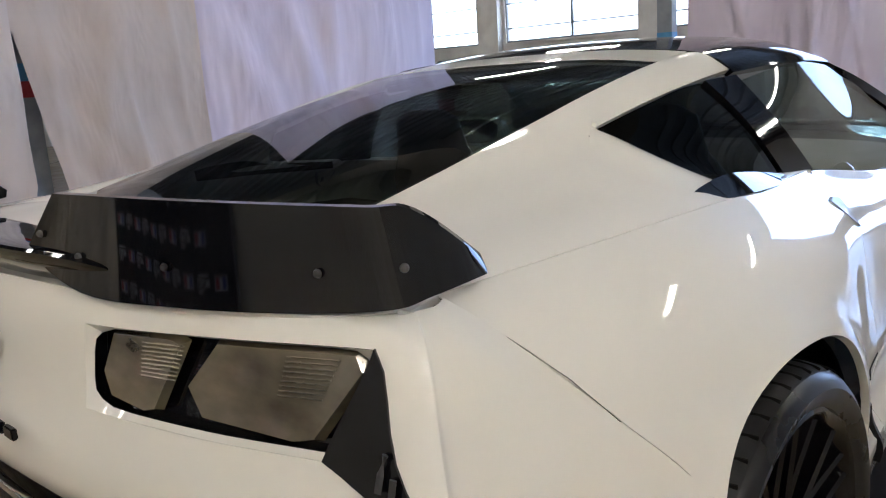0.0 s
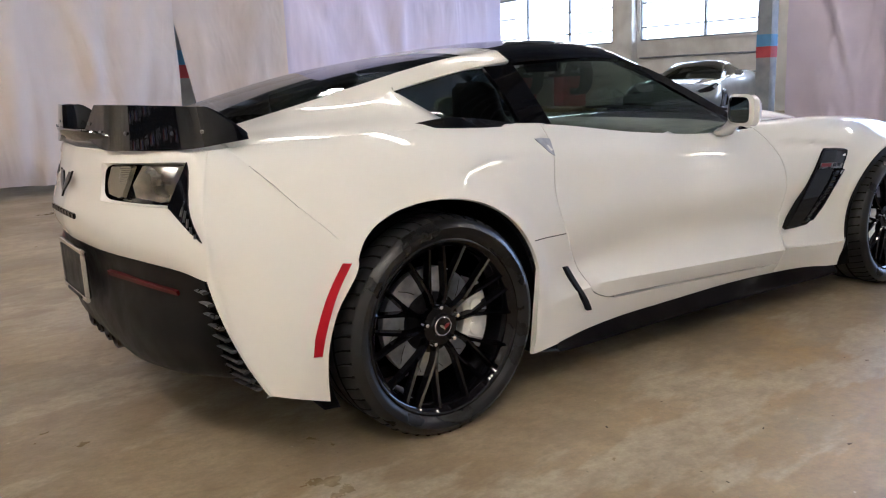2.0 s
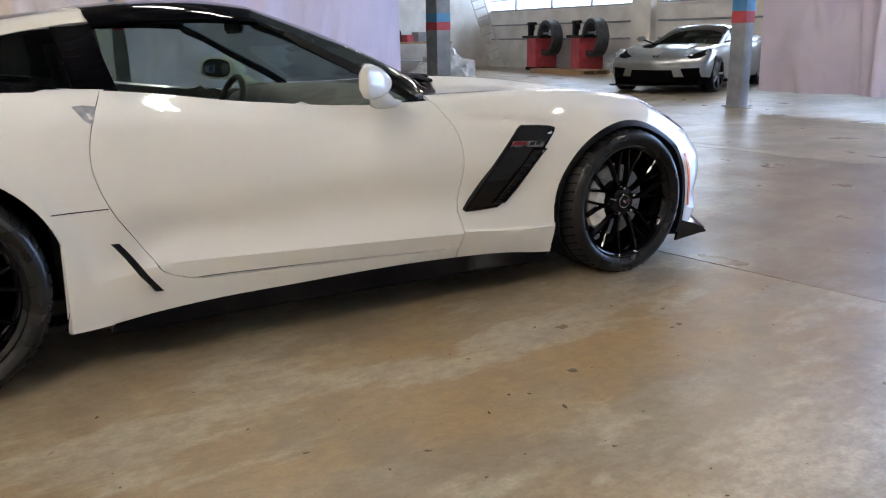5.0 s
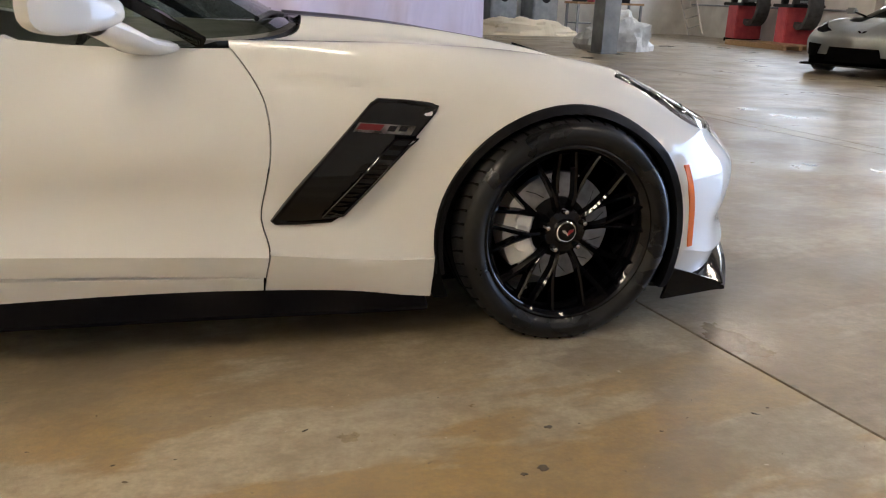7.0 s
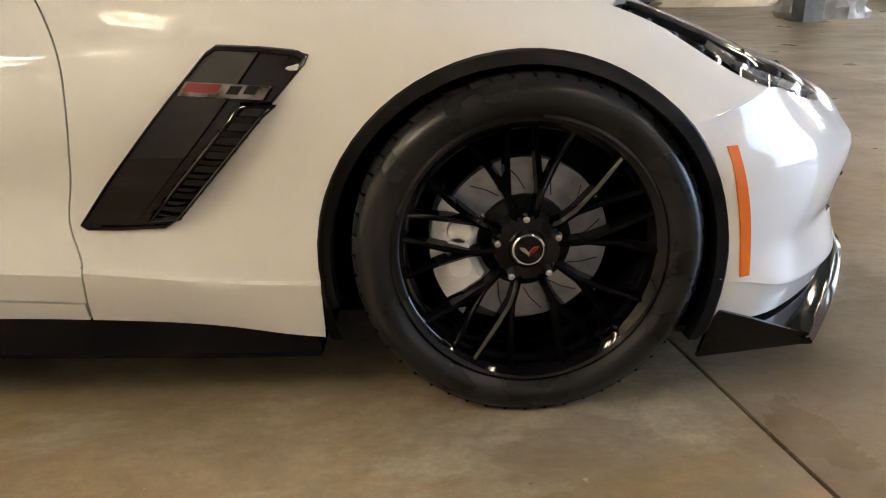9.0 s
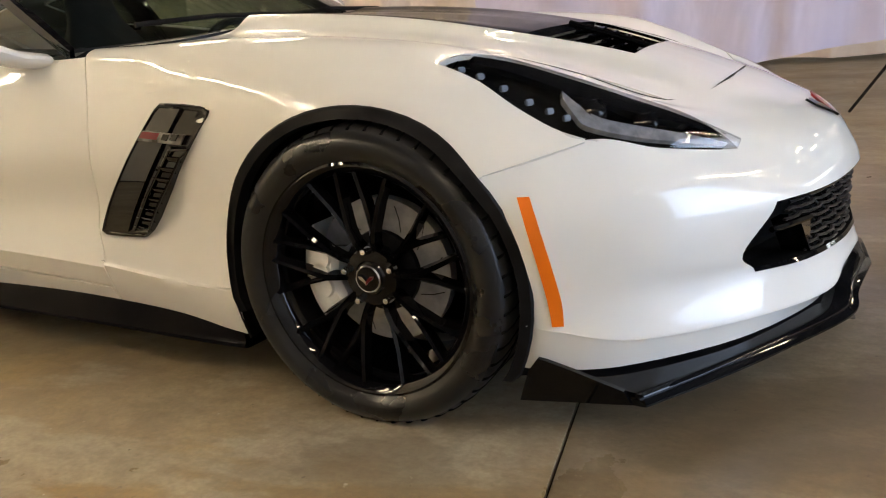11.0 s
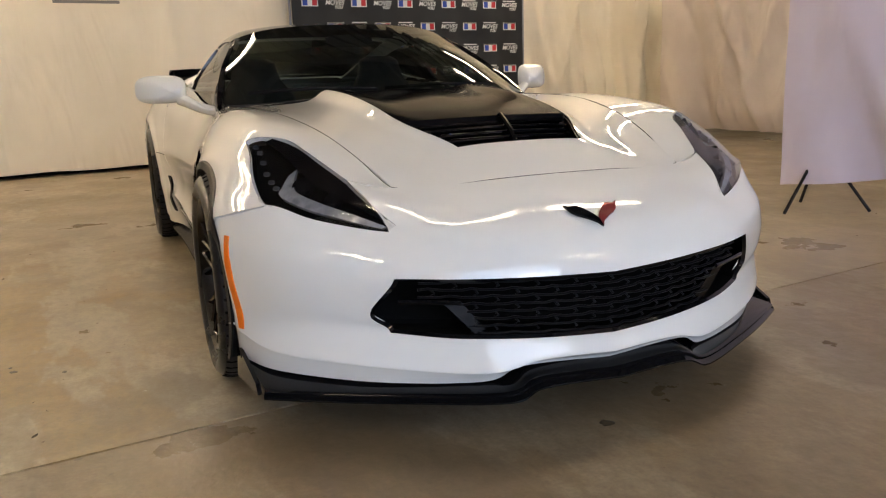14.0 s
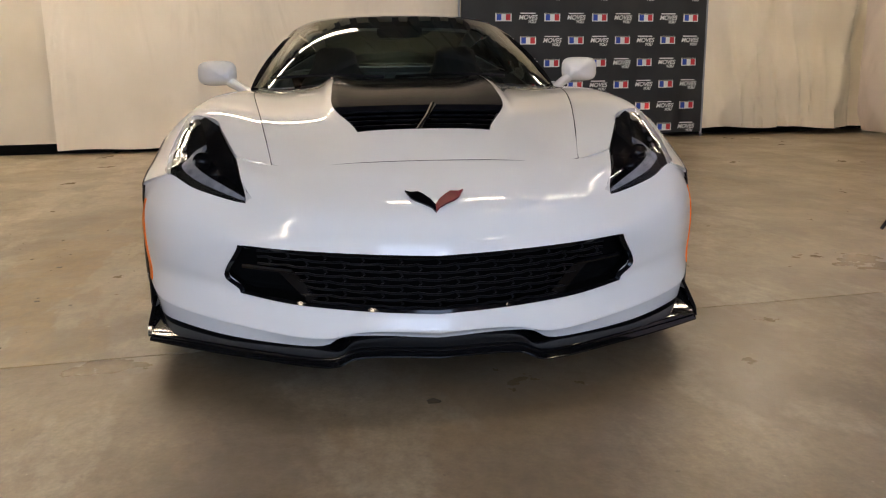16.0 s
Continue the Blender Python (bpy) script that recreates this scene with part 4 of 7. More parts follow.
STEP = 0.104
for r in range(8):
    w = 0.07 + r * 0.122
    reach = 0.50 if w > 0.62 else 0.36 + 0.10 * w
    ys = np.arange(-reach, reach + 0.001, STEP / 4)
    line = []
    for y in ys:
        q = abs((y / STEP + 0.5 * (r % 2)) % 1 - 0.5)
        line.append(grille_point(y, w + 0.012 * (q < 0.13), 0.016 + 0.008 * (q < 0.13)))
    obj("grille_slat", *tube(line, 0.0048, 6, flat=0.7), SATIN, grille)
    if r == 7:
        continue
    for k in range(-5, 6):
        y = (k + 0.5 * (r % 2)) * STEP
        if abs(y) < reach - 0.01:
            obj("grille_rib", *tube([grille_point(y, w + 0.01, 0.024), grille_point(y + 0.007, w + 0.06, 0.018), grille_point(y, w + 0.118, 0.024)], 0.0036, 5), SATIN, grille)
for s in (1, -1):
    obj("grille_bar", *tube([grille_point(s * y, 0.60, 0.012) for y in (0.40, 0.45, 0.50, 0.545)], 0.007, 6), GLOSS, grille)
    q = [grille_point(s * 0.40, 0.62, 0.012), grille_point(s * 0.445, 0.60, 0.01), grille_point(s * 0.36, 0.05, 0.012), grille_point(s * 0.325, 0.06, 0.03)]
    obj("intake_divider", [tuple(p) for p in q] + [tuple(p - Vector((0.06, 0, 0))) for p in q], [(0, 1, 2, 3), (0, 4, 5, 1), (1, 5, 6, 2), (2, 6, 7, 3), (3, 7, 4, 0)], GLOSS, grille)

# splitter with its end plates
IN = [(3.575, 0, 0.188), (3.552, -0.215, 0.189), (3.530, -0.305, 0.153), (3.415, -0.55, 0.150), (3.275, -0.72, 0.152), (3.095, -0.882, 0.156)]
EDGE = [(3.648, 0, 0.156), (3.624, -0.215, 0.155), (3.612, -0.312, 0.127), (3.487, -0.55, 0.123), (3.380, -0.72, 0.120), (3.276, -0.868, 0.117)]
TOP = [(x - 0.007, y * 0.997, z + 0.011) for x, y, z in EDGE]
LOW = [(x - 0.006, y * 0.997, z - 0.016) for x, y, z in EDGE]
BACK = [(3.35, 0, 0.15), (3.34, -0.2, 0.148), (3.30, -0.345, 0.118), (3.22, -0.55, 0.11), (3.10, -0.70, 0.108), (3.02, -0.80, 0.108)]
obj("splitter", *skin(whole(net([IN, TOP, EDGE, LOW, BACK], 6, 4))[::-1], gap=0), FILM, car, "scuffed gloss black front splitter")
blade = [(3.065, 0.165), (3.085, 0.192), (3.15, 0.172), (3.250, 0.137), (3.264, 0.110), (3.045, 0.098)]
v = [(x, -0.885 + (3.24 - x) * -0.10, z) for x, z in blade] + [(x, -0.873 + (3.24 - x) * -0.10, z) for x, z in blade]
n = len(blade)
both("end_plate", (v, [tuple(range(n)), tuple(range(n, 2 * n))[::-1]] + [(i, n + i, n + (i + 1) % n, (i + 1) % n) for i in range(n)]), GLOSS, car)

# ---- headlights ----
for s in (1, -1):
    o = [np.array(p) for p in OUT]
    i_ = [np.array(p) for p in INN]
    mid = [(a + b) / 2 + np.array((0.010, -0.006, 0.012)) * math.sin(math.pi * (k + 0.6) / 8.2) for k, (a, b) in enumerate(zip(o, i_))]
    low = [p - np.array((0.012, -0.010, 0.012)) for p in mid]
    g_out = net([o, mid, i_], 6, 5)
    g_in = g_out - np.array((0.030, -0.022, 0.030))
    body = skin(g_in, gap=0.0, depth=0.0)
    hl = obj("headlight", *(body if s == 1 else mirrored(body)), DARK, car, "black headlight with grey light guide behind clear cover")
    cover = skin(g_out, gap=0.001, depth=0.004)
    c_ = obj("lens_cover", *(cover if s == 1 else mirrored(cover)), LENS, hl, "clear smoked cover")
    c_.visible_shadow = False

    def spot(u, w, drop):
        a, b = hermite(np.arange(8), o, [u])[0], hermite(np.arange(8), i_, [u])[0]
        p = a + (b - a) * w + np.array((0.010, -0.006, 0.012)) * math.sin(math.pi * (u + 0.6) / 8.2) * 4 * w * (1 - w)
        p = p - np.array((0.8, -0.4, 0.8)) * drop
        return Vector((p[0], p[1] * s, p[2]))

    # light guide: an L that follows the outer edge
    top = [spot(u, w, 0.012) for u, w in ((2.6, 0.66), (3.2, 0.50), (3.9, 0.42), (4.6, 0.42), (5.4, 0.46), (6.2, 0.50), (6.7, 0.55))]
    bot = [spot(u, w, 0.012) for u, w in ((2.75, 0.50), (3.2, 0.34), (3.8, 0.24), (4.6, 0.21), (5.4, 0.23), (6.2, 0.25), (6.6, 0.30))]
    gg = net([bot, top], 4, 2)
    obj("light_guide", *skin(gg if s == 1 else gg[::-1], gap=0, depth=0.012), LIGHTBAR, hl, "grey frosted light guide")
    # black blade over the projector, and the gloss upper shell
    shell = net([[spot(u, w, 0.010) for u, w in ((0.5, 0.62), (1.6, 0.66), (2.8, 0.66), (4.0, 0.66), (5.2, 0.70), (6.5, 0.78))], [spot(u, w, 0.004) for u, w in ((0.45, 0.93), (1.6, 0.95), (2.8, 0.95), (4.0, 0.95), (5.2, 0.95), (6.5, 0.95))]], 4, 3)
    obj("upper_shell", *skin(shell if s == 1 else shell[::-1], gap=0, depth=0.015), GLOSS, hl, "gloss black shell")
    for k, u in enumerate((0.55, 1.0, 1.5, 2.05, 2.6, 3.1)):
        c0 = spot(u, 0.26, 0.014)
        m = Matrix.Translation(c0) @ look((0, 0, 0), (0.75, -0.55 * s, 0.25)).to_3x3().to_4x4()
        obj("reflector", *moved(box(-0.0085, 0.0085, -0.006, 0.006, -0.005, 0.005, 0.002), m), LEDGREY, hl, "small clear lamp")
    for u, w, r in ((3.75, 0.52, 0.024), (4.75, 0.56, 0.020)):
        c0 = spot(u, w, 0.018)
        m = Matrix.Translation(c0) @ look((0, 0, 0), (1.0, -0.25 * s, 0.12)).to_3x3().to_4x4() @ Matrix.Rotation(math.pi / 2, 4, "X")
        obj("projector", *moved(lathe([(0.0, -0.012), (r * 0.6, -0.008), (r * 0.92, 0.0), (r, 0.006), (r * 1.25, 0.0), (r * 1.3, 0.03)], 20), m), GLOSS, hl, "dark projector lens")

# ---- hood ----
H = [
    [(2.015, 0, 0.880), (2.012, -0.20, 0.877), (2.02, -0.325, 0.889), (2.00, -0.405, 0.846), (1.93, -0.55, 0.831), (1.80, -0.695, 0.832)],
    [(2.30, 0, 0.866), (2.30, -0.19, 0.863), (2.30, -0.318, 0.872), (2.30, -0.392, 0.833), (2.30, -0.52, 0.820), (2.30, -0.642, 0.828)],
    [(2.58, 0, 0.838), (2.58, -0.19, 0.836), (2.58, -0.312, 0.839), (2.58, -0.375, 0.809), (2.58, -0.49, 0.797), (2.58, -0.601, 0.806)],
    [(2.86, 0, 0.793), (2.86, -0.18, 0.791), (2.86, -0.297, 0.786), (2.86, -0.350, 0.766), (2.86, -0.45, 0.755), (2.86, -0.551, 0.760)],
    [(3.112, 0, 0.727), (3.112, -0.13, 0.725), (3.110, -0.213, 0.719), (3.105, -0.295, 0.706), (3.098, -0.39, 0.692), (3.09, -0.507, 0.693)],
    [(3.325, 0, 0.646), (3.322, -0.12, 0.645), (3.318, -0.22, 0.642), (3.308, -0.30, 0.636), (3.292, -0.385, 0.630), (3.247, -0.476, 0.635)],
]
K = 6
HX = [(3.44, 0, 0.598), (3.435, -0.12, 0.598), (3.425, -0.20, 0.598), (3.41, -0.29, 0.596), (3.38, -0.38, 0.594), (3.33, -0.46, 0.600)]
g = whole(net(H + [HX], K, K)[: 5 * K + 1])
obj("hood", *skin(g, skip=lambda i, j: i < 4 * K and 3 * K <= j < 7 * K, gap=0.002, depth=0.012), PAINT, car)
g2 = g[: 3 * K + 1, 3 * K : 7 * K + 1]
obj("hood_panel", *skin(g2, gap=0.0, depth=0.03), HOODFILM, car, "gloss black centre panel of the hood")
hole = g[3 * K : 4 * K + 1, 3 * K : 7 * K + 1]
pit = hole - np.array((0, 0, 0.07))
vent = obj("hood_vent", *skin(pit, gap=0, depth=0.0), DARK, car, "black louvred hood vent")
sides = [hole[:, 0], hole[-1], hole[::-1, -1]]
for line in sides:
    low = line - np.array((0, 0, 0.07))
    obj("vent_wall", *skin(np.array([line, low]), gap=0, depth=0), GLOSS, vent)
for k in range(5):
    a = hole[1 + k] - np.array((0, 0, 0.012 + 0.003 * k))
    b = a + np.array((-0.040, 0, -0.012))
    obj("louvre", *skin(np.array([a[1:-1], b[1:-1]]), gap=0, depth=0.006), GLOSS, vent)
obj("centre_rib", *tube([tuple(hole[0, 12] + np.array((0, 0.05, 0.0))), tuple(hole[3, 12] + np.array((0, 0.02, -0.006))), tuple(hole[-1, 12] + np.array((0, -0.02, -0.008)))], 0.010, 8), GLOSS, vent)

def shut_line(points, r=0.0012):
    obj("shut_line", *tube([tuple(p) for p in points], r, 6), DARK, car)


shut_line(whole(net([H[5], HX], K, 2)[:1])[0], 0.0008)
for s in (1, -1):
    shut_line([np.array(surf(x, 8.0)) * (1, s, 1) for x in np.linspace(1.80, 3.245, 40)])
    shut_line([np.array(on_nose(c, 7.0)) * (1, s, 1) for c in np.linspace(5.0, 5.99, 10)])

# ---- glass, roof, pillars ----
W0 = [(2.01, 0, 0.868), (1.985, -0.30, 0.862), (1.90, -0.53, 0.846), (1.735, -0.718, 0.838)]
W1 = [(1.66, 0, 1.045), (1.63, -0.28, 1.038), (1.56, -0.49, 1.020), (1.44, -0.645, 0.992)]
W2 = [(1.22, 0, 1.198), (1.205, -0.25, 1.192), (1.18, -0.42, 1.175), (1.145, -0.545, 1.140)]
ws = obj("windshield", *skin(whole(net([W0, W1, W2], 6, 6)), gap=0.001, depth=0.004), WINDSHIELD, car, "tinted windshield")
ws.visible_shadow = False
G_TOP = [(0.60, -0.570, 1.098), (0.78, -0.572, 1.118), (0.98, -0.572, 1.128), (1.19, -0.578, 1.103), (1.43, -0.645, 1.003), (1.64, -0.705, 0.888), (1.72, -0.728, 0.838)]
P0 = [(1.735, -0.718, 0.838), (1.60, -0.685, 0.915), (1.44, -0.645, 0.992), (1.28, -0.59, 1.077), (1.145, -0.545, 1.140)]
P1 = [(1.735, -0.734, 0.832), (1.61, -0.712, 0.905), (1.44, -0.668, 0.993), (1.30, -0.615, 1.068), (1.165, -0.575, 1.118)]
both("a_pillar", skin(net([P1, P0], 6, 3), gap=0, depth=0.03), GLOSS, car, "black windshield pillar")
R = [
    [(0.575, 0, 1.190), (0.575, -0.28, 1.186), (0.572, -0.46, 1.173), (0.570, -0.535, 1.150), (0.585, -0.566, 1.118)],
    [(0.80, 0, 1.216), (0.80, -0.28, 1.210), (0.80, -0.455, 1.191), (0.80, -0.535, 1.163), (0.80, -0.573, 1.128)],
    [(1.00, 0, 1.217), (1.00, -0.28, 1.211), (1.00, -0.45, 1.191), (1.00, -0.535, 1.162), (1.00, -0.574, 1.130)],
    [(1.222, 0, 1.198), (1.207, -0.25, 1.192), (1.182, -0.42, 1.175), (1.147, -0.545, 1.140), (1.167, -0.575, 1.118)],
]
obj("roof", *skin(whole(net(R, 6, 6)), gap=0.001, depth=0.02), GLOSS, car, "gloss black removable roof panel")
bot = [tuple(surf(x, 7.0) + Vector((0, 0.012, 0.0))) for x in (0.60, 0.79, 0.98, 1.19, 1.41, 1.61, 1.72)]
mid = [tuple((np.array(a) + np.array(b)) / 2 + np.array((0, -0.012, 0))) for a, b in zip(bot, G_TOP)]
for s in (1, -1):
    piece = skin(net([bot, mid, G_TOP], 5, 4), gap=0, depth=0.004)
    o_ = obj("side_window", *(piece if s == 1 else mirrored(piece)), GLASS, car, "tinted door window")
    o_.visible_shadow = False
# B-pillar strip and rear quarter window
Q_LOW = [(0.190, -0.664, 0.951), (0.30, -0.688, 0.932), (0.42, -0.703, 0.920), (0.60, -0.722, 0.903)]
Q_TOP = [(0.118, -0.513, 1.038), (0.27, -0.530, 1.072), (0.42, -0.548, 1.100), (0.60, -0.570, 1.100)]
Q_MID = [(0.150, -0.590, 0.997), (0.285, -0.618, 1.006), (0.42, -0.635, 1.014), (0.60, -0.660, 1.005)]
both("quarter_window", skin(net([Q_LOW, Q_MID, Q_TOP], 6, 5), gap=0.0, depth=0.006), GLASSDARK, car, "black rear quarter window")
B0 = [(0.49, -0.713, 0.912), (0.475, -0.640, 1.02), (0.46, -0.556, 1.106)]
B1 = [(0.625, -0.724, 0.902), (0.60, -0.655, 1.01), (0.585, -0.568, 1.112)]
both("b_pillar", skin(net([[tuple(np.array(p) + np.array((0, -0.004, 0.002))) for p in B0], [tuple(np.array(p) + np.array((0, -0.004, 0.002))) for p in B1]], 5, 4), gap=0, depth=0.02), GLOSS, car, "gloss black pillar")

# upper quarter: glass edge, window upper edge, window lower edge, shoulder; open where the window sits
xs = np.r_[np.linspace(-0.555, 0.04, 16), 0.08, 0.10, 0.115, 0.13, 0.145, 0.16, 0.175, 0.19, np.linspace(0.22, 0.58, 13)]
r0 = along([(-0.56, -0.42, 0.938), (-0.42, -0.425, 0.958), (-0.3, -0.432, 0.985), (0.0, -0.446, 1.058), (0.2, -0.455, 1.107), (0.44, -0.462, 1.153), (0.60, -0.465, 1.172)], xs)
r1 = along([(-0.56, -0.52, 0.938), (-0.3, -0.525, 0.972), (0.0, -0.518, 1.014), (0.118, -0.511, 1.040), (0.27, -0.528, 1.076), (0.42, -0.546, 1.104), (0.60, -0.560, 1.128)], xs)
r2 = along([(-0.56, -0.60, 0.935), (-0.3, -0.605, 0.956), (0.0, -0.60, 0.985), (0.06, -0.575, 1.00), (0.115, -0.518, 1.035), (0.15, -0.590, 0.996), (0.19, -0.664, 0.951), (0.30, -0.690, 0.932), (0.42, -0.705, 0.920), (0.60, -0.724, 0.906)], xs)
r3 = np.array([surf(x, 7.0) for x in xs])
r4 = np.array([surf(x, 6.0) for x in xs])
kx = int(np.argmin(abs(xs - 0.115)))
g = net([r4, r3, r2, r1, r0], 1, 7)[7:]
cut = lambda i, j: 7 <= i < 14 and j >= kx
both("sail_panel", skin(g, skip=cut, gap=0.0008, depth=0.012), PAINT, car)
HALO0 = [(0.46, 0, 1.172), (0.455, -0.28, 1.168), (0.444, -0.462, 1.153)]
HALO1 = [(0.572, 0, 1.190), (0.572, -0.28, 1.186), (0.570, -0.462, 1.171)]
obj("roof_halo", *skin(whole(net([HALO0, HALO1], 6, 3)), gap=0), PAINT, car)
T0 = [(0.458, 0, 1.171), (0.453, -0.28, 1.167), (0.442, -0.458, 1.152)]
T1 = [(0.0, 0, 1.100), (0.0, -0.27, 1.092), (0.0, -0.444, 1.057)]
T2 = [(-0.505, 0, 0.960), (-0.50, -0.24, 0.958), (-0.43, -0.424, 0.956)]
hatch = obj("hatch_glass", *skin(whole(net([T2, T1, T0], 8, 8))[:, ::-1], gap=0.002, depth=0.006), GLASSHATCH, car, "dark sloping rear hatch glass")
hatch.visible_shadow = False

for s in (1, -1):
    shut_line([np.array(side(x, z, 0.0006)) * (1, s, 1) for x, z in ((-0.566, 0.910), (-0.55, 0.893), (-0.531, 0.866), (-0.487, 0.814), (-0.436, 0.752))], 0.0005)

# black air intake on each haunch
top = [(0.0, -0.752, 0.934), (0.08, -0.738, 0.945), (0.20, -0.733, 0.951), (0.36, -0.730, 0.932), (0.476, -0.731, 0.911)]
low = [(-0.002, -0.758, 0.932), (0.08, -0.774, 0.925), (0.20, -0.778, 0.919), (0.36, -0.764, 0.911), (0.478, -0.736, 0.908)]
both("haunch_intake", skin(net([low, top], 6, 4), gap=0, depth=0.03), GLOSS, car, "black air intake")

# ---- rear deck, bumper ----
def on_side(x, z):
    p = side(x, z)
    return (p.x, p.y, p.z)


B = [
    [(-0.785, 0, 0.900), (-0.765, -0.30, 0.904), (-0.725, -0.52, 0.908), (-0.668, -0.695, 0.910), (-0.625, -0.752, 0.911), (-0.59, -0.757, 0.911), (-0.564, -0.744, 0.912)],
    [(-0.800, 0, 0.865), (-0.782, -0.295, 0.866), (-0.735, -0.54, 0.876), (-0.676, -0.752, 0.884), (-0.650, -0.795, 0.870), (-0.59, -0.812, 0.865), on_side(-0.527, 0.863)],
    [(-0.832, 0, 0.755), (-0.802, -0.305, 0.756), (-0.766, -0.53, 0.760), (-0.716, -0.730, 0.766), (-0.686, -0.836, 0.76), on_side(-0.56, 0.755), on_side(-0.436, 0.754)],
    [(-0.852, 0, 0.680), (-0.828, -0.30, 0.672), (-0.792, -0.53, 0.672), (-0.738, -0.745, 0.675), (-0.690, -0.856, 0.67), on_side(-0.53, 0.665), on_side(-0.350, 0.664)],
    [(-0.838, 0, 0.610), (-0.815, -0.30, 0.606), (-0.780, -0.53, 0.608), (-0.724, -0.748, 0.602), (-0.688, -0.850, 0.585), on_side(-0.50, 0.578), on_side(-0.300, 0.588)],
]
K = 6
C = [
    [(-0.76, 0, 0.50), (-0.74, -0.30, 0.50), (-0.71, -0.53, 0.49), (-0.672, -0.745, 0.47), (-0.655, -0.855, 0.46), on_side(-0.52, 0.455), on_side(-0.372, 0.462)],
    [(-0.74, 0, 0.38), (-0.72, -0.30, 0.38), (-0.69, -0.53, 0.37), (-0.63, -0.765, 0.35), (-0.610, -0.868, 0.345), on_side(-0.50, 0.34), on_side(-0.402, 0.345)],
    [(-0.70, 0, 0.26), (-0.68, -0.30, 0.26), (-0.65, -0.53, 0.25), (-0.58, -0.785, 0.25), (-0.560, -0.880, 0.250), on_side(-0.48, 0.225), on_side(-0.394, 0.20)],
]
# one more column past the corner keeps the bend between rear face and flank tight
rows = [r[:5] + [tuple(np.array(r[4]) + 0.22 * (np.array(r[5]) - np.array(r[4])))] + r[5:] for r in B + C]
g = net(rows, K, K)


def tail_open(i, j):
    """The lamp recesses, and the middle below, where the diffuser sits."""
    return (K <= i < 2 * K and (8 * K <= j < 10 * K or 4 * K <= j < 6 * K)) or (i >= 4 * K and 3 * K <= j < 11 * K)


obj("rear_bumper", *skin(whole(g), skip=tail_open, gap=0.0005, depth=0.02), PAINT, car)
D = [
    [(-0.50, 0, 0.948), (-0.50, -0.22, 0.949), (-0.49, -0.40, 0.947), (-0.557, -0.56, 0.938), (-0.557, -0.735, 0.913)],
    [(-0.63, 0, 0.938), (-0.63, -0.24, 0.938), (-0.62, -0.42, 0.936), (-0.61, -0.58, 0.932), (-0.59, -0.742, 0.912)],
    [(-0.785, 0, 0.901), (-0.765, -0.30, 0.905), (-0.735, -0.49, 0.909), (-0.69, -0.66, 0.911), (-0.625, -0.752, 0.912)],
]
obj("rear_deck", *skin(whole(net(D, 6, 5))[::-1], gap=0, depth=0.01), PAINT, car)

# lower diffuser, its louvred ends, plate and exhausts
E = [
    [(-0.832, 0, 0.606), (-0.808, -0.30, 0.602), (-0.773, -0.53, 0.604), (-0.717, -0.745, 0.598), (-0.690, -0.835, 0.585)],
    [(-0.800, 0, 0.50), (-0.79, -0.30, 0.50), (-0.760, -0.53, 0.495), (-0.702, -0.735, 0.48), (-0.662, -0.80, 0.45)],
    [(-0.805, 0, 0.36), (-0.795, -0.30, 0.36), (-0.755, -0.53, 0.365), (-0.690, -0.70, 0.36), (-0.630, -0.775, 0.34)],
    [(-0.72, 0, 0.235), (-0.72, -0.30, 0.235), (-0.69, -0.52, 0.25), (-0.63, -0.68, 0.265), (-0.585, -0.75, 0.27)],
    [(-0.50, 0, 0.25), (-0.50, -0.30, 0.25), (-0.50, -0.5, 0.255), (-0.50, -0.66, 0.26), (-0.50, -0.75, 0.27)],
]
obj("diffuser", *skin(whole(net(E[::-1], 6, 5)), gap=0, depth=0.02), SATIN, car, "satin black rear diffuser")
for s in (1, -1):
    strip = net([[(-0.686, -0.838, 0.58), (-0.650, -0.848, 0.46), (-0.606, -0.860, 0.345), (-0.556, -0.872, 0.25)], [(-0.680, -0.780, 0.575), (-0.652, -0.775, 0.46), (-0.615, -0.765, 0.345), (-0.575, -0.755, 0.25)]], 8, 2)
    strip = strip + np.array((0.02, 0.0, 0))
    lv = obj("corner_vent", *(skin(strip, gap=0, depth=0) if s == 1 else mirrored(skin(strip, gap=0, depth=0))), DARK, car, "black louvred corner vent")
    for k in range(10):
        w = (k + 0.7) / 10.6
        a = hermite(np.arange(4), np.array([(-0.688, -0.842, 0.58), (-0.652, -0.852, 0.46), (-0.608, -0.864, 0.345), (-0.558, -0.876, 0.25)]), [3 * w])[0]
        b = hermite(np.arange(4), np.array([(-0.684, -0.780, 0.575), (-0.656, -0.775, 0.46), (-0.619, -0.765, 0.345), (-0.579, -0.755, 0.25)]), [3 * w])[0]
        a, b = a + (-0.012, -0.004, 0), b + (-0.012, 0, 0)
        obj("louvre", *tube([tuple(a * (1, s, 1)), tuple(b * (1, s, 1))], 0.010, 6, flat=0.5), LOUVRE, lv)
    rl = net([[(-0.813, -0.325, 0.546), (-0.795, -0.42, 0.546), (-0.757, -0.60, 0.544), (-0.728, -0.712, 0.540)], [(-0.809, -0.325, 0.533), (-0.790, -0.42, 0.532), (-0.753, -0.60, 0.530), (-0.724, -0.712, 0.528)]], 5, 2)
    rp = skin(rl, gap=0, depth=0.012)
    obj("rear_reflector", *(rp if s == 1 else mirrored(rp)), REFLECTOR, car, "dark red reflector strip")
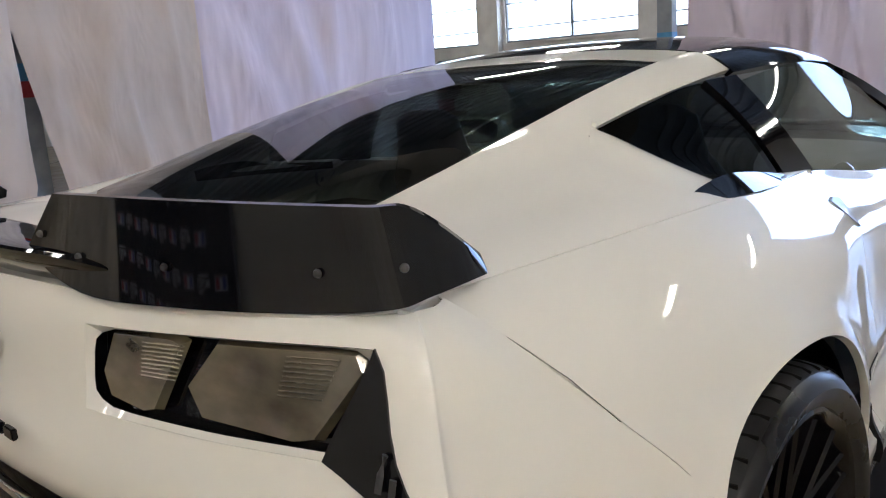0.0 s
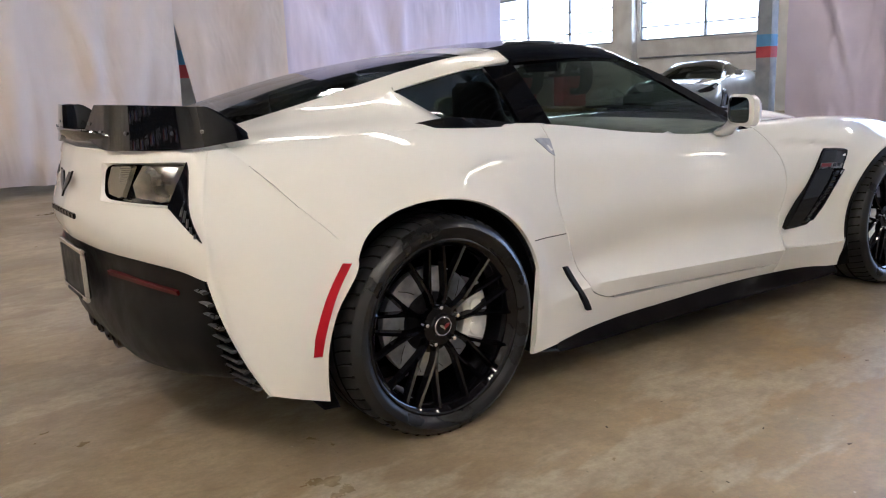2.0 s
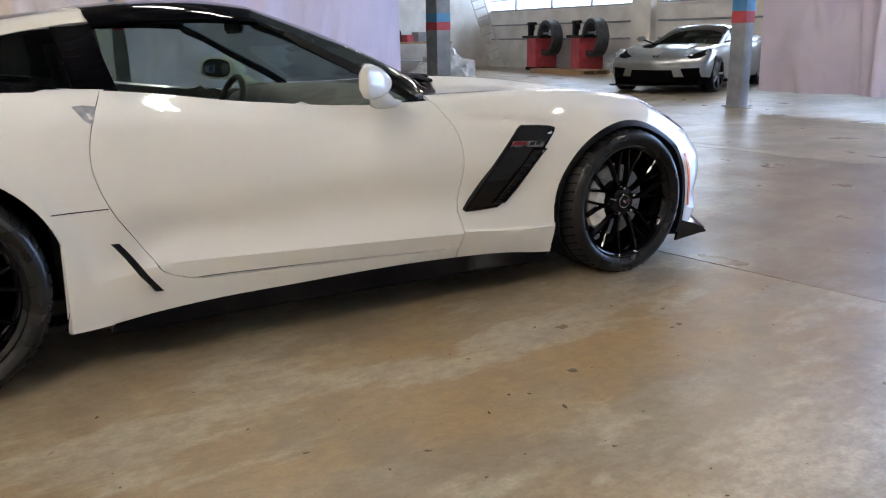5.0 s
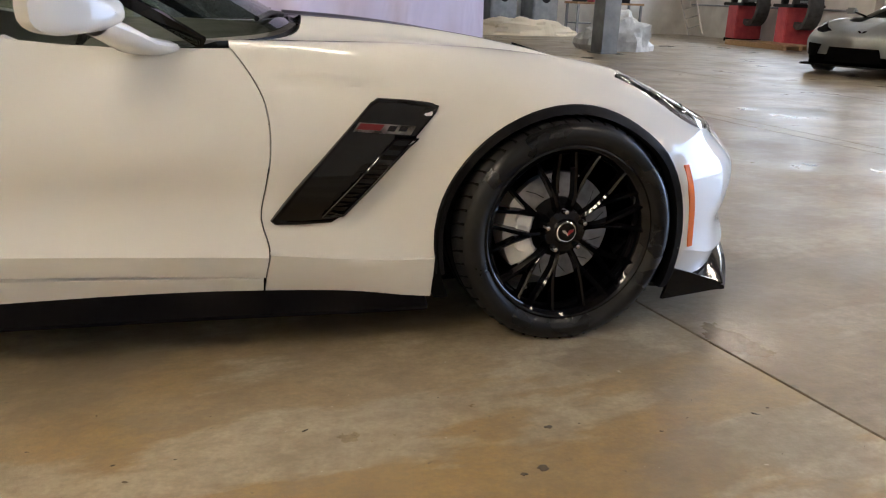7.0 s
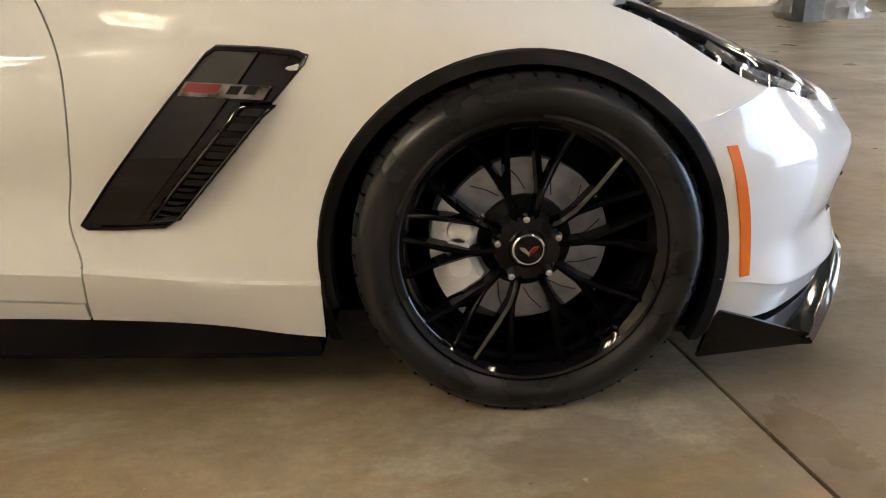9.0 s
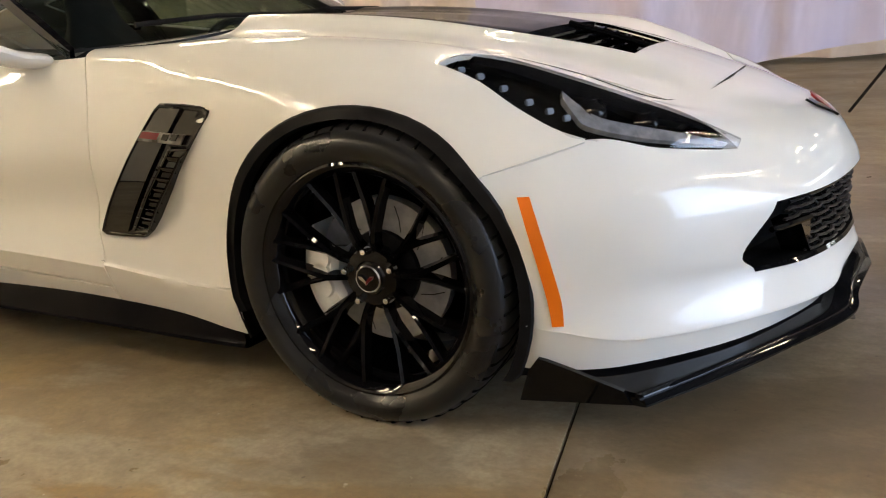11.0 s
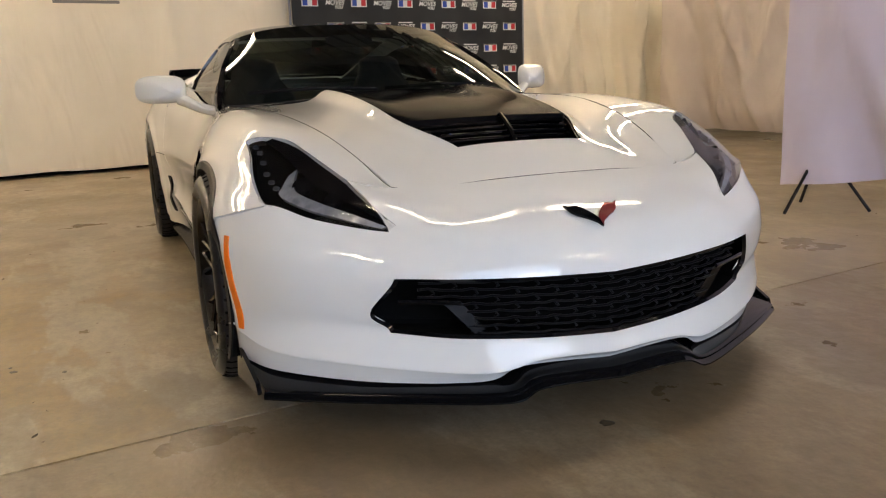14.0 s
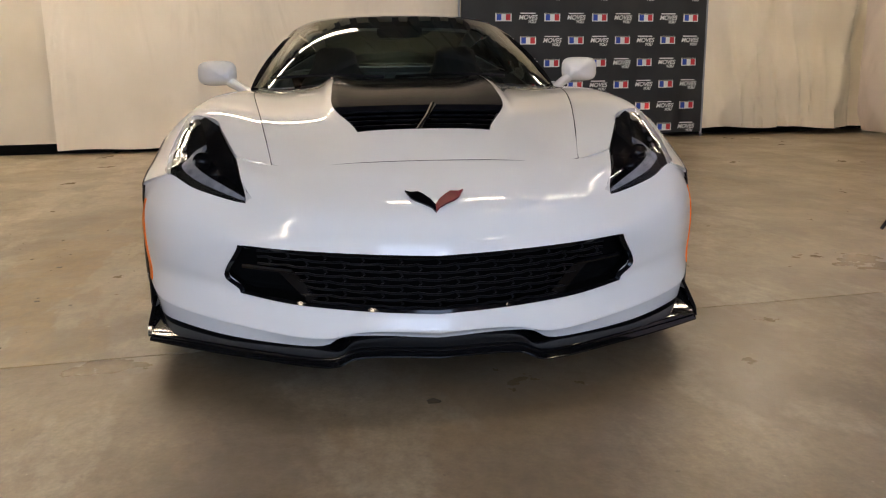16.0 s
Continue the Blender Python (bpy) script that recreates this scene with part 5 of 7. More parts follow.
plate = obj("plate_frame", *join(box(-0.850, -0.838, -0.165, 0.165, 0.575, 0.590, 0.002), box(-0.850, -0.838, -0.165, 0.165, 0.418, 0.433, 0.002), box(-0.850, -0.838, -0.165, -0.150, 0.433, 0.575, 0.002), box(-0.850, -0.838, 0.150, 0.165, 0.433, 0.575, 0.002)), CHROME, car, "chrome plate frame with a dark blank plate")
obj("plate", *box(-0.842, -0.830, -0.15, 0.15, 0.43, 0.578), SATIN, plate, smooth=False)
obj("plate_bar", *box(-0.8525, -0.8505, -0.10, 0.10, 0.421, 0.430), SATIN, plate, smooth=False)
for y in (-0.165, -0.058, 0.058, 0.165):
    m = Matrix.Translation((-0.735, y, 0.300))
    obj("exhaust_tip", *moved((lambda q: ([(b, a, c) for a, b, c in q[0]], q[1]))(lathe([(0.044, 0.16), (0.046, -0.04), (0.040, -0.045), (0.038, 0.16)], 20)), m), SOOT, car, "sooty chrome exhaust tip")

tail_grid = g


def on_tail(c_, r_, out=0.0):
    """A place on the right half of the rear bumper, c_ columns out and r_ rows down."""
    i, j = r_ * K, c_ * K
    i0, j0 = min(int(i), tail_grid.shape[0] - 2), min(int(j), tail_grid.shape[1] - 2)
    a, b, q = i - i0, j - j0, tail_grid
    p = (1 - a) * ((1 - b) * q[i0, j0] + b * q[i0, j0 + 1]) + a * ((1 - b) * q[i0 + 1, j0] + b * q[i0 + 1, j0 + 1])
    n = np.cross(q[i0, j0 + 1] - q[i0, j0], q[i0 + 1, j0] - q[i0, j0])
    n /= np.linalg.norm(n)
    return p + out * (n if n @ (p - CAR_MIDDLE) > 0 else -n)


# tail lamps, in their recess
for s in (1, -1):
    rowa = g[K, K : 3 * K + 1]
    rowb = g[2 * K, K : 3 * K + 1]
    back = np.array([rowb, rowa]) + np.array((0.030, 0.0, 0))
    tl = obj("tail_lamp", *(skin(back, gap=0, depth=0) if s == 1 else mirrored(skin(back, gap=0, depth=0))), GLOSS, car, "gloss black tail lamp housing with two smoked lenses")
    loop = np.r_[rowa, g[K : 2 * K + 1, 3 * K][1:-1], rowb[::-1], g[K : 2 * K + 1, K][::-1][1:-1]]
    n = len(loop)
    # the black inside has rounded corners, all but the one that runs into the fin
    half = 2 * K
    spots_uw = [(i / half, 0.0) for i in range(half + 1)] + [(1.0, j / K) for j in range(1, K)] + [(1 - i / half, 1.0) for i in range(half + 1)] + [(0.0, 1 - j / K) for j in range(1, K)]
    mid_loop = []
    for u, w in spots_uw:
        du, dw = max(0.0, abs(u - 0.5) - 0.38) / 0.12, max(0.0, abs(w - 0.5) - 0.24) / 0.26
        if du and dw and not (u > 0.5 and w > 0.5):
            over = max(1.0, math.hypot(du, dw))
            u = 0.5 + math.copysign(0.38 + 0.12 * du / over, u - 0.5)
            w = 0.5 + math.copysign(0.24 + 0.26 * dw / over, w - 0.5)
        p, q = hermite(np.arange(half + 1), rowa, [u * half])[0], hermite(np.arange(half + 1), rowb, [u * half])[0]
        mid_loop.append(p + (q - p) * w)
    mid_loop = np.array(mid_loop)
    mid_loop = mid_loop + (loop.mean(axis=0) - mid_loop) * (0, 0.022, 0.085) + np.array((0.010, 0, 0))
    inner = loop + np.array((0.03, 0, 0))
    for part_name, p, q, mate in (("lamp_bevel", loop, mid_loop, PAINT), ("lamp_wall", mid_loop, inner, GLOSS)):
        wall = (np.r_[p, q], [(i, (i + 1) % n, n + (i + 1) % n, n + i) for i in range(n)])
        obj(part_name, *(wall if s == 1 else mirrored(wall)), mate, tl)

    def lp(u, w, out):
        a = hermite(np.arange(len(rowa)), rowb, [u * (len(rowa) - 1)])[0]
        b = hermite(np.arange(len(rowa)), rowa, [u * (len(rowa) - 1)])[0]
        p = a + (b - a) * w + np.array((0.024 - out, 0, 0))
        return p * (1, s, 1)

    for outline in ([(0.09, 0.95), (0.33, 0.96), (0.37, 0.90), (0.285, 0.12), (0.235, 0.07), (0.08, 0.16), (0.045, 0.45)], [(0.475, 0.965), (0.93, 0.955), (0.975, 0.80), (0.87, 0.10), (0.80, 0.05), (0.46, 0.14), (0.385, 0.46)]):
        n = len(outline)
        c_u, c_w = np.mean(outline, axis=0)
        base = [lp(u, w, 0.004) for u, w in outline]
        topv = [lp(c_u + (u - c_u) * 0.93, c_w + (w - c_w) * 0.90, 0.016) for u, w in outline]
        face = list(range(n, 2 * n))
        f = [(i, (i + 1) % n, n + (i + 1) % n, n + i) for i in range(n)] + [tuple(face)]
        if s == -1:
            f = [q[::-1] for q in f]
        lens = obj("lamp_lens", base + topv, f, LAMPGREY, tl, "smoked grey lens", angle=20)
        for k in range(9):
            w = 0.50 + k * 0.045
            obj("lens_rib", *tube([tuple(lp(c_u + 0.01, w, 0.0158)), tuple(lp(c_u + 0.15 + 0.02 * k / 8, w, 0.0158))], 0.0011, 5), LAMPGREY, lens)
    wing = []
    for w in np.linspace(0, 1, 9):
        a_, b_ = (3.0 + 0.98 * w, 0.98 + 1.80 * w), (2.86 + 1.12 * w, 2.0 + 0.80 * w)
        wing.append([np.array(on_tail(a_[0] + (b_[0] - a_[0]) * q, a_[1] + (b_[1] - a_[1]) * q, 0.004)) * (1, s, 1) for q in np.linspace(0, 1, 7)])
    fin_plate = obj("lamp_wing", *skin(np.array(wing), gap=0, depth=0.012), GLOSS, tl, "gloss black fin below the lamp")
    for k in range(5):
        w = 0.42 + 0.11 * k
        a_, b_ = (3.0 + 0.98 * w, 0.98 + 1.80 * w), (2.86 + 1.12 * w, 2.0 + 0.80 * w)
        slat = [tuple(np.array(on_tail(a_[0] + (b_[0] - a_[0]) * q, a_[1] + (b_[1] - a_[1]) * q + 0.10 * q, 0.010)) * (1, s, 1)) for q in (0.10, 0.35, 0.60)]
        obj("louvre", *tube(slat, 0.0050, 6, flat=0.6), LOUVRE, fin_plate)

# ---- rear spoiler: two tall blades on a low black lip ----
lipA = [(-0.655, 0, 0.936), (-0.655, -0.13, 0.937), (-0.652, -0.25, 0.938), (-0.648, -0.36, 0.937)]
lipB = [(-0.80, 0, 0.962), (-0.796, -0.13, 0.962), (-0.780, -0.25, 0.960), (-0.757, -0.36, 0.950)]
lipC = [(-0.812, 0, 0.945), (-0.808, -0.13, 0.945), (-0.790, -0.25, 0.943), (-0.766, -0.36, 0.935)]
lipD = [(-0.775, 0, 0.905), (-0.770, -0.13, 0.907), (-0.757, -0.25, 0.909), (-0.74, -0.36, 0.910)]
spoiler = obj("spoiler", *skin(whole(net([lipA, lipB, lipC, lipD], 6, 4)), gap=0, depth=0.004), GLOSS, car, "black rear spoiler with upright blades")
for s in (1, -1):
    lo = [(-0.792, -0.16, 0.955), (-0.782, -0.30, 0.908), (-0.752, -0.48, 0.908), (-0.70, -0.64, 0.912), (-0.648, -0.748, 0.919), (-0.60, -0.765, 0.925), (-0.522, -0.776, 0.934)]
    hi = [(-0.800, -0.235, 1.034), (-0.795, -0.30, 1.035), (-0.770, -0.46, 1.034), (-0.725, -0.62, 1.031), (-0.678, -0.727, 1.027), (-0.630, -0.752, 1.018), (-0.545, -0.768, 0.952)]
    hi = [(p[0] + 0.028, p[1] + 0.006, p[2]) for p in hi]
    back = [(p[0] + 0.012, p[1] + 0.010, p[2]) for p in hi]
    back2 = [(p[0] + 0.016, p[1] + 0.014, p[2]) for p in lo]
    rows = [hermite(np.arange(7), q, np.linspace(0, 6, 37)) for q in (hi, lo, back2, back)]
    ring_faces = [(r_ * 37 + j, r_ * 37 + j + 1, ((r_ + 1) % 4) * 37 + j + 1, ((r_ + 1) % 4) * 37 + j) for r_ in range(4) for j in range(36)]
    piece = (np.concatenate(rows), ring_faces + [(0, 37, 74, 111), (147, 110, 73, 36)])
    bl = obj("blade", *(piece if s == 1 else mirrored(piece)), GLOSS, spoiler, "tall gloss black blade")
    for u in (0.15, 1.0, 2.0, 3.35, 4.5):
        a, b = hermite(np.arange(7), lo, [u])[0], hermite(np.arange(7), hi, [u])[0]
        p = Vector((a + (b - a) * 0.38) * (1, s, 1)) + Vector((-0.004, -0.003 * s, 0))
        m = Matrix.Translation(p) @ Matrix.Rotation(math.pi / 2 + (0.35 if u < 4 else 0.9) * s, 4, "Z")
        obj("bolt", *moved(lathe([(0.0, -0.002), (0.004, -0.0015), (0.0055, 0.002)] if s == -1 else [(0.0, 0.002), (0.004, 0.0015), (0.0055, -0.002)], 10), m), SOOT, bl, "small steel bolt")

# ---- trim of the right and left flanks ----
def nose_at(x, z, out=0.0035):
    """The bumper's flank at x and z."""
    col, row = 5.5, 5.0
    for _ in range(30):
        p = on_nose(col, row)
        row = min(max(row + (z - p.z) * 8, 0.0), 7.6)
        col = min(max(col - (x - p.x) * 6, 4.0), 5.98)
    return on_nose(col, row, out)



def vent_at(x, z, out=0.0):
    """The even face of the fender vent, bridging the hollow of the panel."""
    a, b = side(x, 0.36), side(x, 0.69)
    w = (z - 0.36) / 0.33
    return Vector((x, a.y + (b.y - a.y) * w - 0.105 * max(0.0, w * (1 - w)) - out, z))


vent_shape = [(1.876, 0.378), (1.94, 0.460), (2.04, 0.578), (2.140, 0.690), (2.160, 0.702), (2.235, 0.699), (2.305, 0.692), (2.322, 0.684), (2.315, 0.668), (2.235, 0.580), (2.12, 0.450), (2.062, 0.388), (2.035, 0.370), (1.95, 0.366), (1.888, 0.367)]
for s in (1, -1):
    ring = np.array(vent_shape + vent_shape[:1])
    ring = np.array([ring[i] + (ring[i + 1] - ring[i]) * q / 3 for i in range(len(vent_shape)) for q in range(3)])
    n = len(ring)
    cxy = np.mean(ring, axis=0)
    v, f = [], []
    for scale, out in ((1.0, -0.020), (1.0, 0.003), (0.985, 0.007), (0.95, 0.007), (0.93, 0.004), (0.7, 0.004), (0.45, 0.004), (0.2, 0.004)):
        v += [tuple(vent_at(cxy[0] + (x - cxy[0]) * scale, cxy[1] + (z - cxy[1]) * scale, out)) for x, z in ring]
    for r in range(7):
        f += [(r * n + i, r * n + (i + 1) % n, (r + 1) * n + (i + 1) % n, (r + 1) * n + i) for i in range(n)]
    f.append(tuple(range(7 * n, 8 * n)))
    piece = (v, f)
    fv = obj("fender_vent", *(piece if s == 1 else mirrored(piece)), GLOSS, car, "gloss black slanted fender vent with model badge")
    k_ = lambda p: (p.x, p.y * s, p.z)
    blade = net([[k_(vent_at(x, z, 0.006)) for x, z in ((1.892, 0.382), (1.955, 0.465), (2.055, 0.583), (2.158, 0.692))], [k_(vent_at(x, z, 0.012)) for x, z in ((1.985, 0.384), (2.055, 0.466), (2.15, 0.578), (2.235, 0.690))]], 5, 2)
    obj("vent_blade", *skin(blade if s == 1 else blade[::-1], gap=0, depth=0.01), GLOSS, fv)
    for k in range(9):
        w = k / 8
        x, z = 2.012 + 0.185 * w, 0.392 + 0.205 * w
        fin = net([[k_(vent_at(x, z, 0.004)), k_(vent_at(x + 0.058, z - 0.003, 0.004))], [k_(vent_at(x + 0.004, z + 0.012, 0.012)), k_(vent_at(x + 0.060, z + 0.009, 0.010))]], 3, 2)
        obj("vent_fin", *skin(fin, gap=0, depth=0.002), GLOSS, fv)
    frame_line = [k_(vent_at(x, z, 0.011)) for x, z in ((2.012, 0.388), (2.10, 0.486), (2.200, 0.598), (2.262, 0.600), (2.235, 0.580), (2.12, 0.452), (2.066, 0.392))]
    obj("vent_frame", *tube(frame_line, 0.0035, 6, closed=True), GLOSS, fv)
    badge = net([[k_(vent_at(x, z, 0.014)) for x, z in ((2.090, 0.619), (2.165, 0.615), (2.240, 0.611))], [k_(vent_at(x, z, 0.014)) for x, z in ((2.106, 0.642), (2.181, 0.638), (2.256, 0.634))]], 3, 2)
    bd = obj("badge", *skin(badge, gap=0, depth=0.004), SOOT, fv, "small metal badge in red and silver")
    red = net([[k_(vent_at(x, z, 0.016)) for x, z in ((2.098, 0.625), (2.160, 0.622))], [k_(vent_at(x, z, 0.016)) for x, z in ((2.110, 0.640), (2.172, 0.637))]], 3, 2)
    obj("badge_field", *skin(red, gap=0, depth=0.002), REDPAINT, bd, "red field")
    for xa in (2.176, 2.206):
        bar = net([[k_(vent_at(x, z, 0.016)) for x, z in ((xa, 0.621), (xa + 0.021, 0.620))], [k_(vent_at(x, z, 0.016)) for x, z in ((xa + 0.010, 0.635), (xa + 0.031, 0.634))]], 3, 2)
        obj("badge_bar", *skin(bar, gap=0, depth=0.002), GLOSS, bd)
    # side marker lamps
    marks = [(0.515, 3.062, 3.083), (0.45, 3.082, 3.104), (0.38, 3.098, 3.121), (0.31, 3.110, 3.133), (0.26, 3.116, 3.136)]
    am = net([[k_(nose_at(x0, z)) for z, x0, x1 in marks], [k_(nose_at(x1, z)) for z, x0, x1 in marks]], 5, 3)
    obj("side_marker", *skin(am if s == -1 else am[::-1], gap=0, depth=0.012), AMBER, car, "amber side marker")
    rm = net([[k_(side(x, z, 0.004)) for x, z in ((-0.322, 0.592), (-0.372, 0.51), (-0.405, 0.42), (-0.420, 0.345))], [k_(side(x, z, 0.004)) for x, z in ((-0.345, 0.594), (-0.396, 0.51), (-0.430, 0.42), (-0.446, 0.345))]], 5, 3)
    obj("side_marker", *skin(rm if s == 1 else rm[::-1], gap=0, depth=0.012), REDLENS, car, "red side marker")
    dk = net([[k_(side(x, z, 0.012)) for x, z in ((0.527, 0.432), (0.567, 0.372), (0.607, 0.312), (0.648, 0.252))], [k_(side(x, z, 0.010)) for x, z in ((0.549, 0.430), (0.590, 0.370), (0.632, 0.308), (0.676, 0.248))]], 8, 3)
    obj("side_duct", *skin(dk, gap=0, depth=0.03), MATT, car, "slim black brake duct")
    obj("shut_line", *tube([k_(side(x, 0.552 - (x - 0.36) * 0.03, 0.0003)) for x in (0.36, 0.42, 0.48, 0.53)], 0.0016, 5), DARK, car)
    # arch trim at the front, wheel wells
    cx_, cz_, r_ = FRONT_ARCH
    arc = [radians(a) for a in np.linspace(-28, 195, 40)]
    tr = []
    for rr, out in ((r_ + 0.008, 0.001), (r_ + 0.004, 0.005), (r_ - 0.018, 0.003), (r_ - 0.021, -0.03)):
        row = []
        for a in arc:
            x, z = cx_ + rr * math.cos(a), cz_ + rr * math.sin(a)
            x = max(x, 2.319 if rr > r_ - 0.015 else 2.338)
            z = max(z, 0.145)
            if x < 3.0:
                p = side(min(x, 3.0), z)
            else:
                p = Vector((x, -float(np.interp(x, [3.0, 3.05, 3.09, 3.2], [0.925, 0.917, 0.905, 0.86])), z))
            row.append((p.x, (p.y - out) * s, p.z))
        tr.append(row)
    trg = np.array(tr)
    obj("arch_trim", *skin(trg if s == -1 else trg[::-1], gap=0, depth=0.0), SATIN, car, "matt black wheel arch trim")
for (cx_, cz_, r_), wd in ((REAR_ARCH, 0.40), (FRONT_ARCH, 0.36)):
    well = lathe([(r_ - 0.004, -0.90), (r_ + 0.03, -0.86), (r_ + 0.02, -0.90 + wd), (0.0, -0.90 + wd)], 30, "y", radians(-25), radians(205))
    well = ([(x + cx_, y, z + cz_) for x, y, z in well[0]], well[1])
    both("wheel_well", well, DARK, car, "dark wheel well")
S0 = [tuple(surf(x, 0.05) + Vector((0, 0.004, 0))) for x in (0.52, 0.62, 0.80, 1.2, 1.8, 2.15, 2.30)]
S1 = [(0.50, -0.884, 0.150), (0.60, -0.884, 0.146), (0.80, -0.872, 0.142), (1.2, -0.862, 0.138), (1.8, -0.862, 0.130), (2.15, -0.866, 0.124), (2.31, -0.862, 0.122)]
S2 = [(x, y - 0.006, z - 0.010) for x, y, z in S1]
S3 = [(x, y + 0.01, z - 0.022) for x, y, z in S1]
S4 = [(x, -0.72, 0.095) for x, y, z in S1]
both("side_skirt", skin(net([S4, S3, S2, S1, S0], 6, 4), gap=0, depth=0.0), HOODFILM, car, "gloss black side skirt")
obj("underbody", *box(-0.35, 3.05, -0.70, 0.70, 0.13, 0.17), DARK, car, "dark floor pan", smooth=False)

# ---- door mirrors ----
for s in (1, -1):
    rows = []
    for x, y0, y1, z0, z1 in ((1.405, -0.845, -1.015, 0.862, 0.962), (1.415, -0.832, -1.040, 0.850, 0.972), (1.445, -0.835, -1.045, 0.848, 0.970), (1.480, -0.845, -1.020, 0.856, 0.955), (1.505, -0.86, -0.975, 0.870, 0.93), (1.517, -0.88, -0.94, 0.885, 0.915), (1.521, -0.909, -0.911, 0.899, 0.901)):
        row = []
        for k in range(25):
            a = 2 * math.pi * k / 24
            ca, sa = math.cos(a), math.sin(a)
            e = 0.62
            row.append((x + 0.62 * ((y0 + y1) / 2 - (y1 - y0) / 2 * ca + 0.94), ((y0 + y1) / 2 - (y1 - y0) / 2 * math.copysign(abs(ca) ** e, ca)) * s, (z0 + z1) / 2 + (z1 - z0) / 2 * math.copysign(abs(sa) ** e, sa) - 0.06 * (((y0 + y1) / 2 - (y1 - y0) / 2 * ca) + 0.94) * 0))
        rows.append(row)
    mr = obj("door_mirror", *skin(np.array(rows) if s == -1 else np.array(rows)[::-1], gap=0, depth=0), PAINT, car, "white door mirror with dark glass")
    mg = [(p[0] + 0.007, p[1] * 0.985 + 0.0142 * s * -1, (p[2] - 0.912) * 0.92 + 0.912) for p in rows[0][:-1]]
    obj("mirror_glass", mg, [tuple(range(24))], SCREEN, mr, "mirror glass")
    bz = [(p[0] + 0.005, p[1], p[2]) for p in rows[0][:-1]]
    obj("mirror_bezel", bz + [(q[0] - 0.001, q[1], q[2]) for q in mg], [(i, (i + 1) % 24, 24 + (i + 1) % 24, 24 + i) for i in range(24)], GLOSS, mr)
    stalk = []
    for y, z, x0, x1, h in ((-0.735, 0.812, 1.53, 1.67, 0.022), (-0.78, 0.822, 1.51, 1.62, 0.024), (-0.83, 0.850, 1.48, 1.57, 0.028), (-0.88, 0.875, 1.45, 1.52, 0.030)):
        stalk.append([((x0 + x1) / 2 + (x1 - x0) / 2 * math.cos(2 * math.pi * k / 16), y * s, z + h * math.sin(2 * math.pi * k / 16)) for k in range(17)])
    obj("mirror_foot", *skin(np.array(stalk) if s == 1 else np.array(stalk)[::-1], gap=0, depth=0), PAINT, mr)

# ---- emblems: crossed wings as plain shapes ----
def emblem(at, ex, ez, size):
    """Two swept flags that meet in a point. ex, ez: across and up on the surface."""
    ex, ez, at = Vector(ex).normalized(), Vector(ez).normalized(), Vector(at)
    n = ex.cross(ez).normalized()
    out = []
    for s in (1, -1):
        shape = [(0, -0.55), (0.12, -0.34), (0.40, -0.13), (0.66, 0.02), (0.80, 0.14), (0.98, 0.50), (0.80, 0.42), (0.54, 0.44), (0.36, 0.30), (0.14, 0.06), (0.0, -0.20)]
        v = [at + size * (s * x * ex + y * ez) for x, y in shape]
        w = [p + n * 0.006 for p in v]
        k = len(v)
        f = [tuple(range(k)), tuple(range(k, 2 * k))[::-1]] + [(i, (i + 1) % k, k + (i + 1) % k, k + i) for i in range(k)]
        out.append((v + w, f))
    return out


fr = emblem((3.528, 0, 0.5535), (0, 1, 0), (-0.82, 0, 0.57), 0.084)
em = obj("front_emblem", *fr[0], REDPAINT, car, "red and black winged emblem")
obj("emblem_wing", *fr[1], GLOSS, em, "black wing")
fr = emblem((-0.834, 0, 0.79), (0, -1, 0), (0.28, 0, 0.96), 0.085)
em = obj("rear_emblem", *fr[0], GLOSS, car, "dark winged emblem")
obj("emblem_wing", *fr[1], GLOSS, em)
for k in range(8):
    y = 0.150 - k * 0.043
    x = -0.857 + 0.10 * y * y
    obj("script_bar", *box(x - 0.003, x + 0.006, y - 0.016, y + 0.016, 0.690, 0.708, 0.002), GLOSS, car)


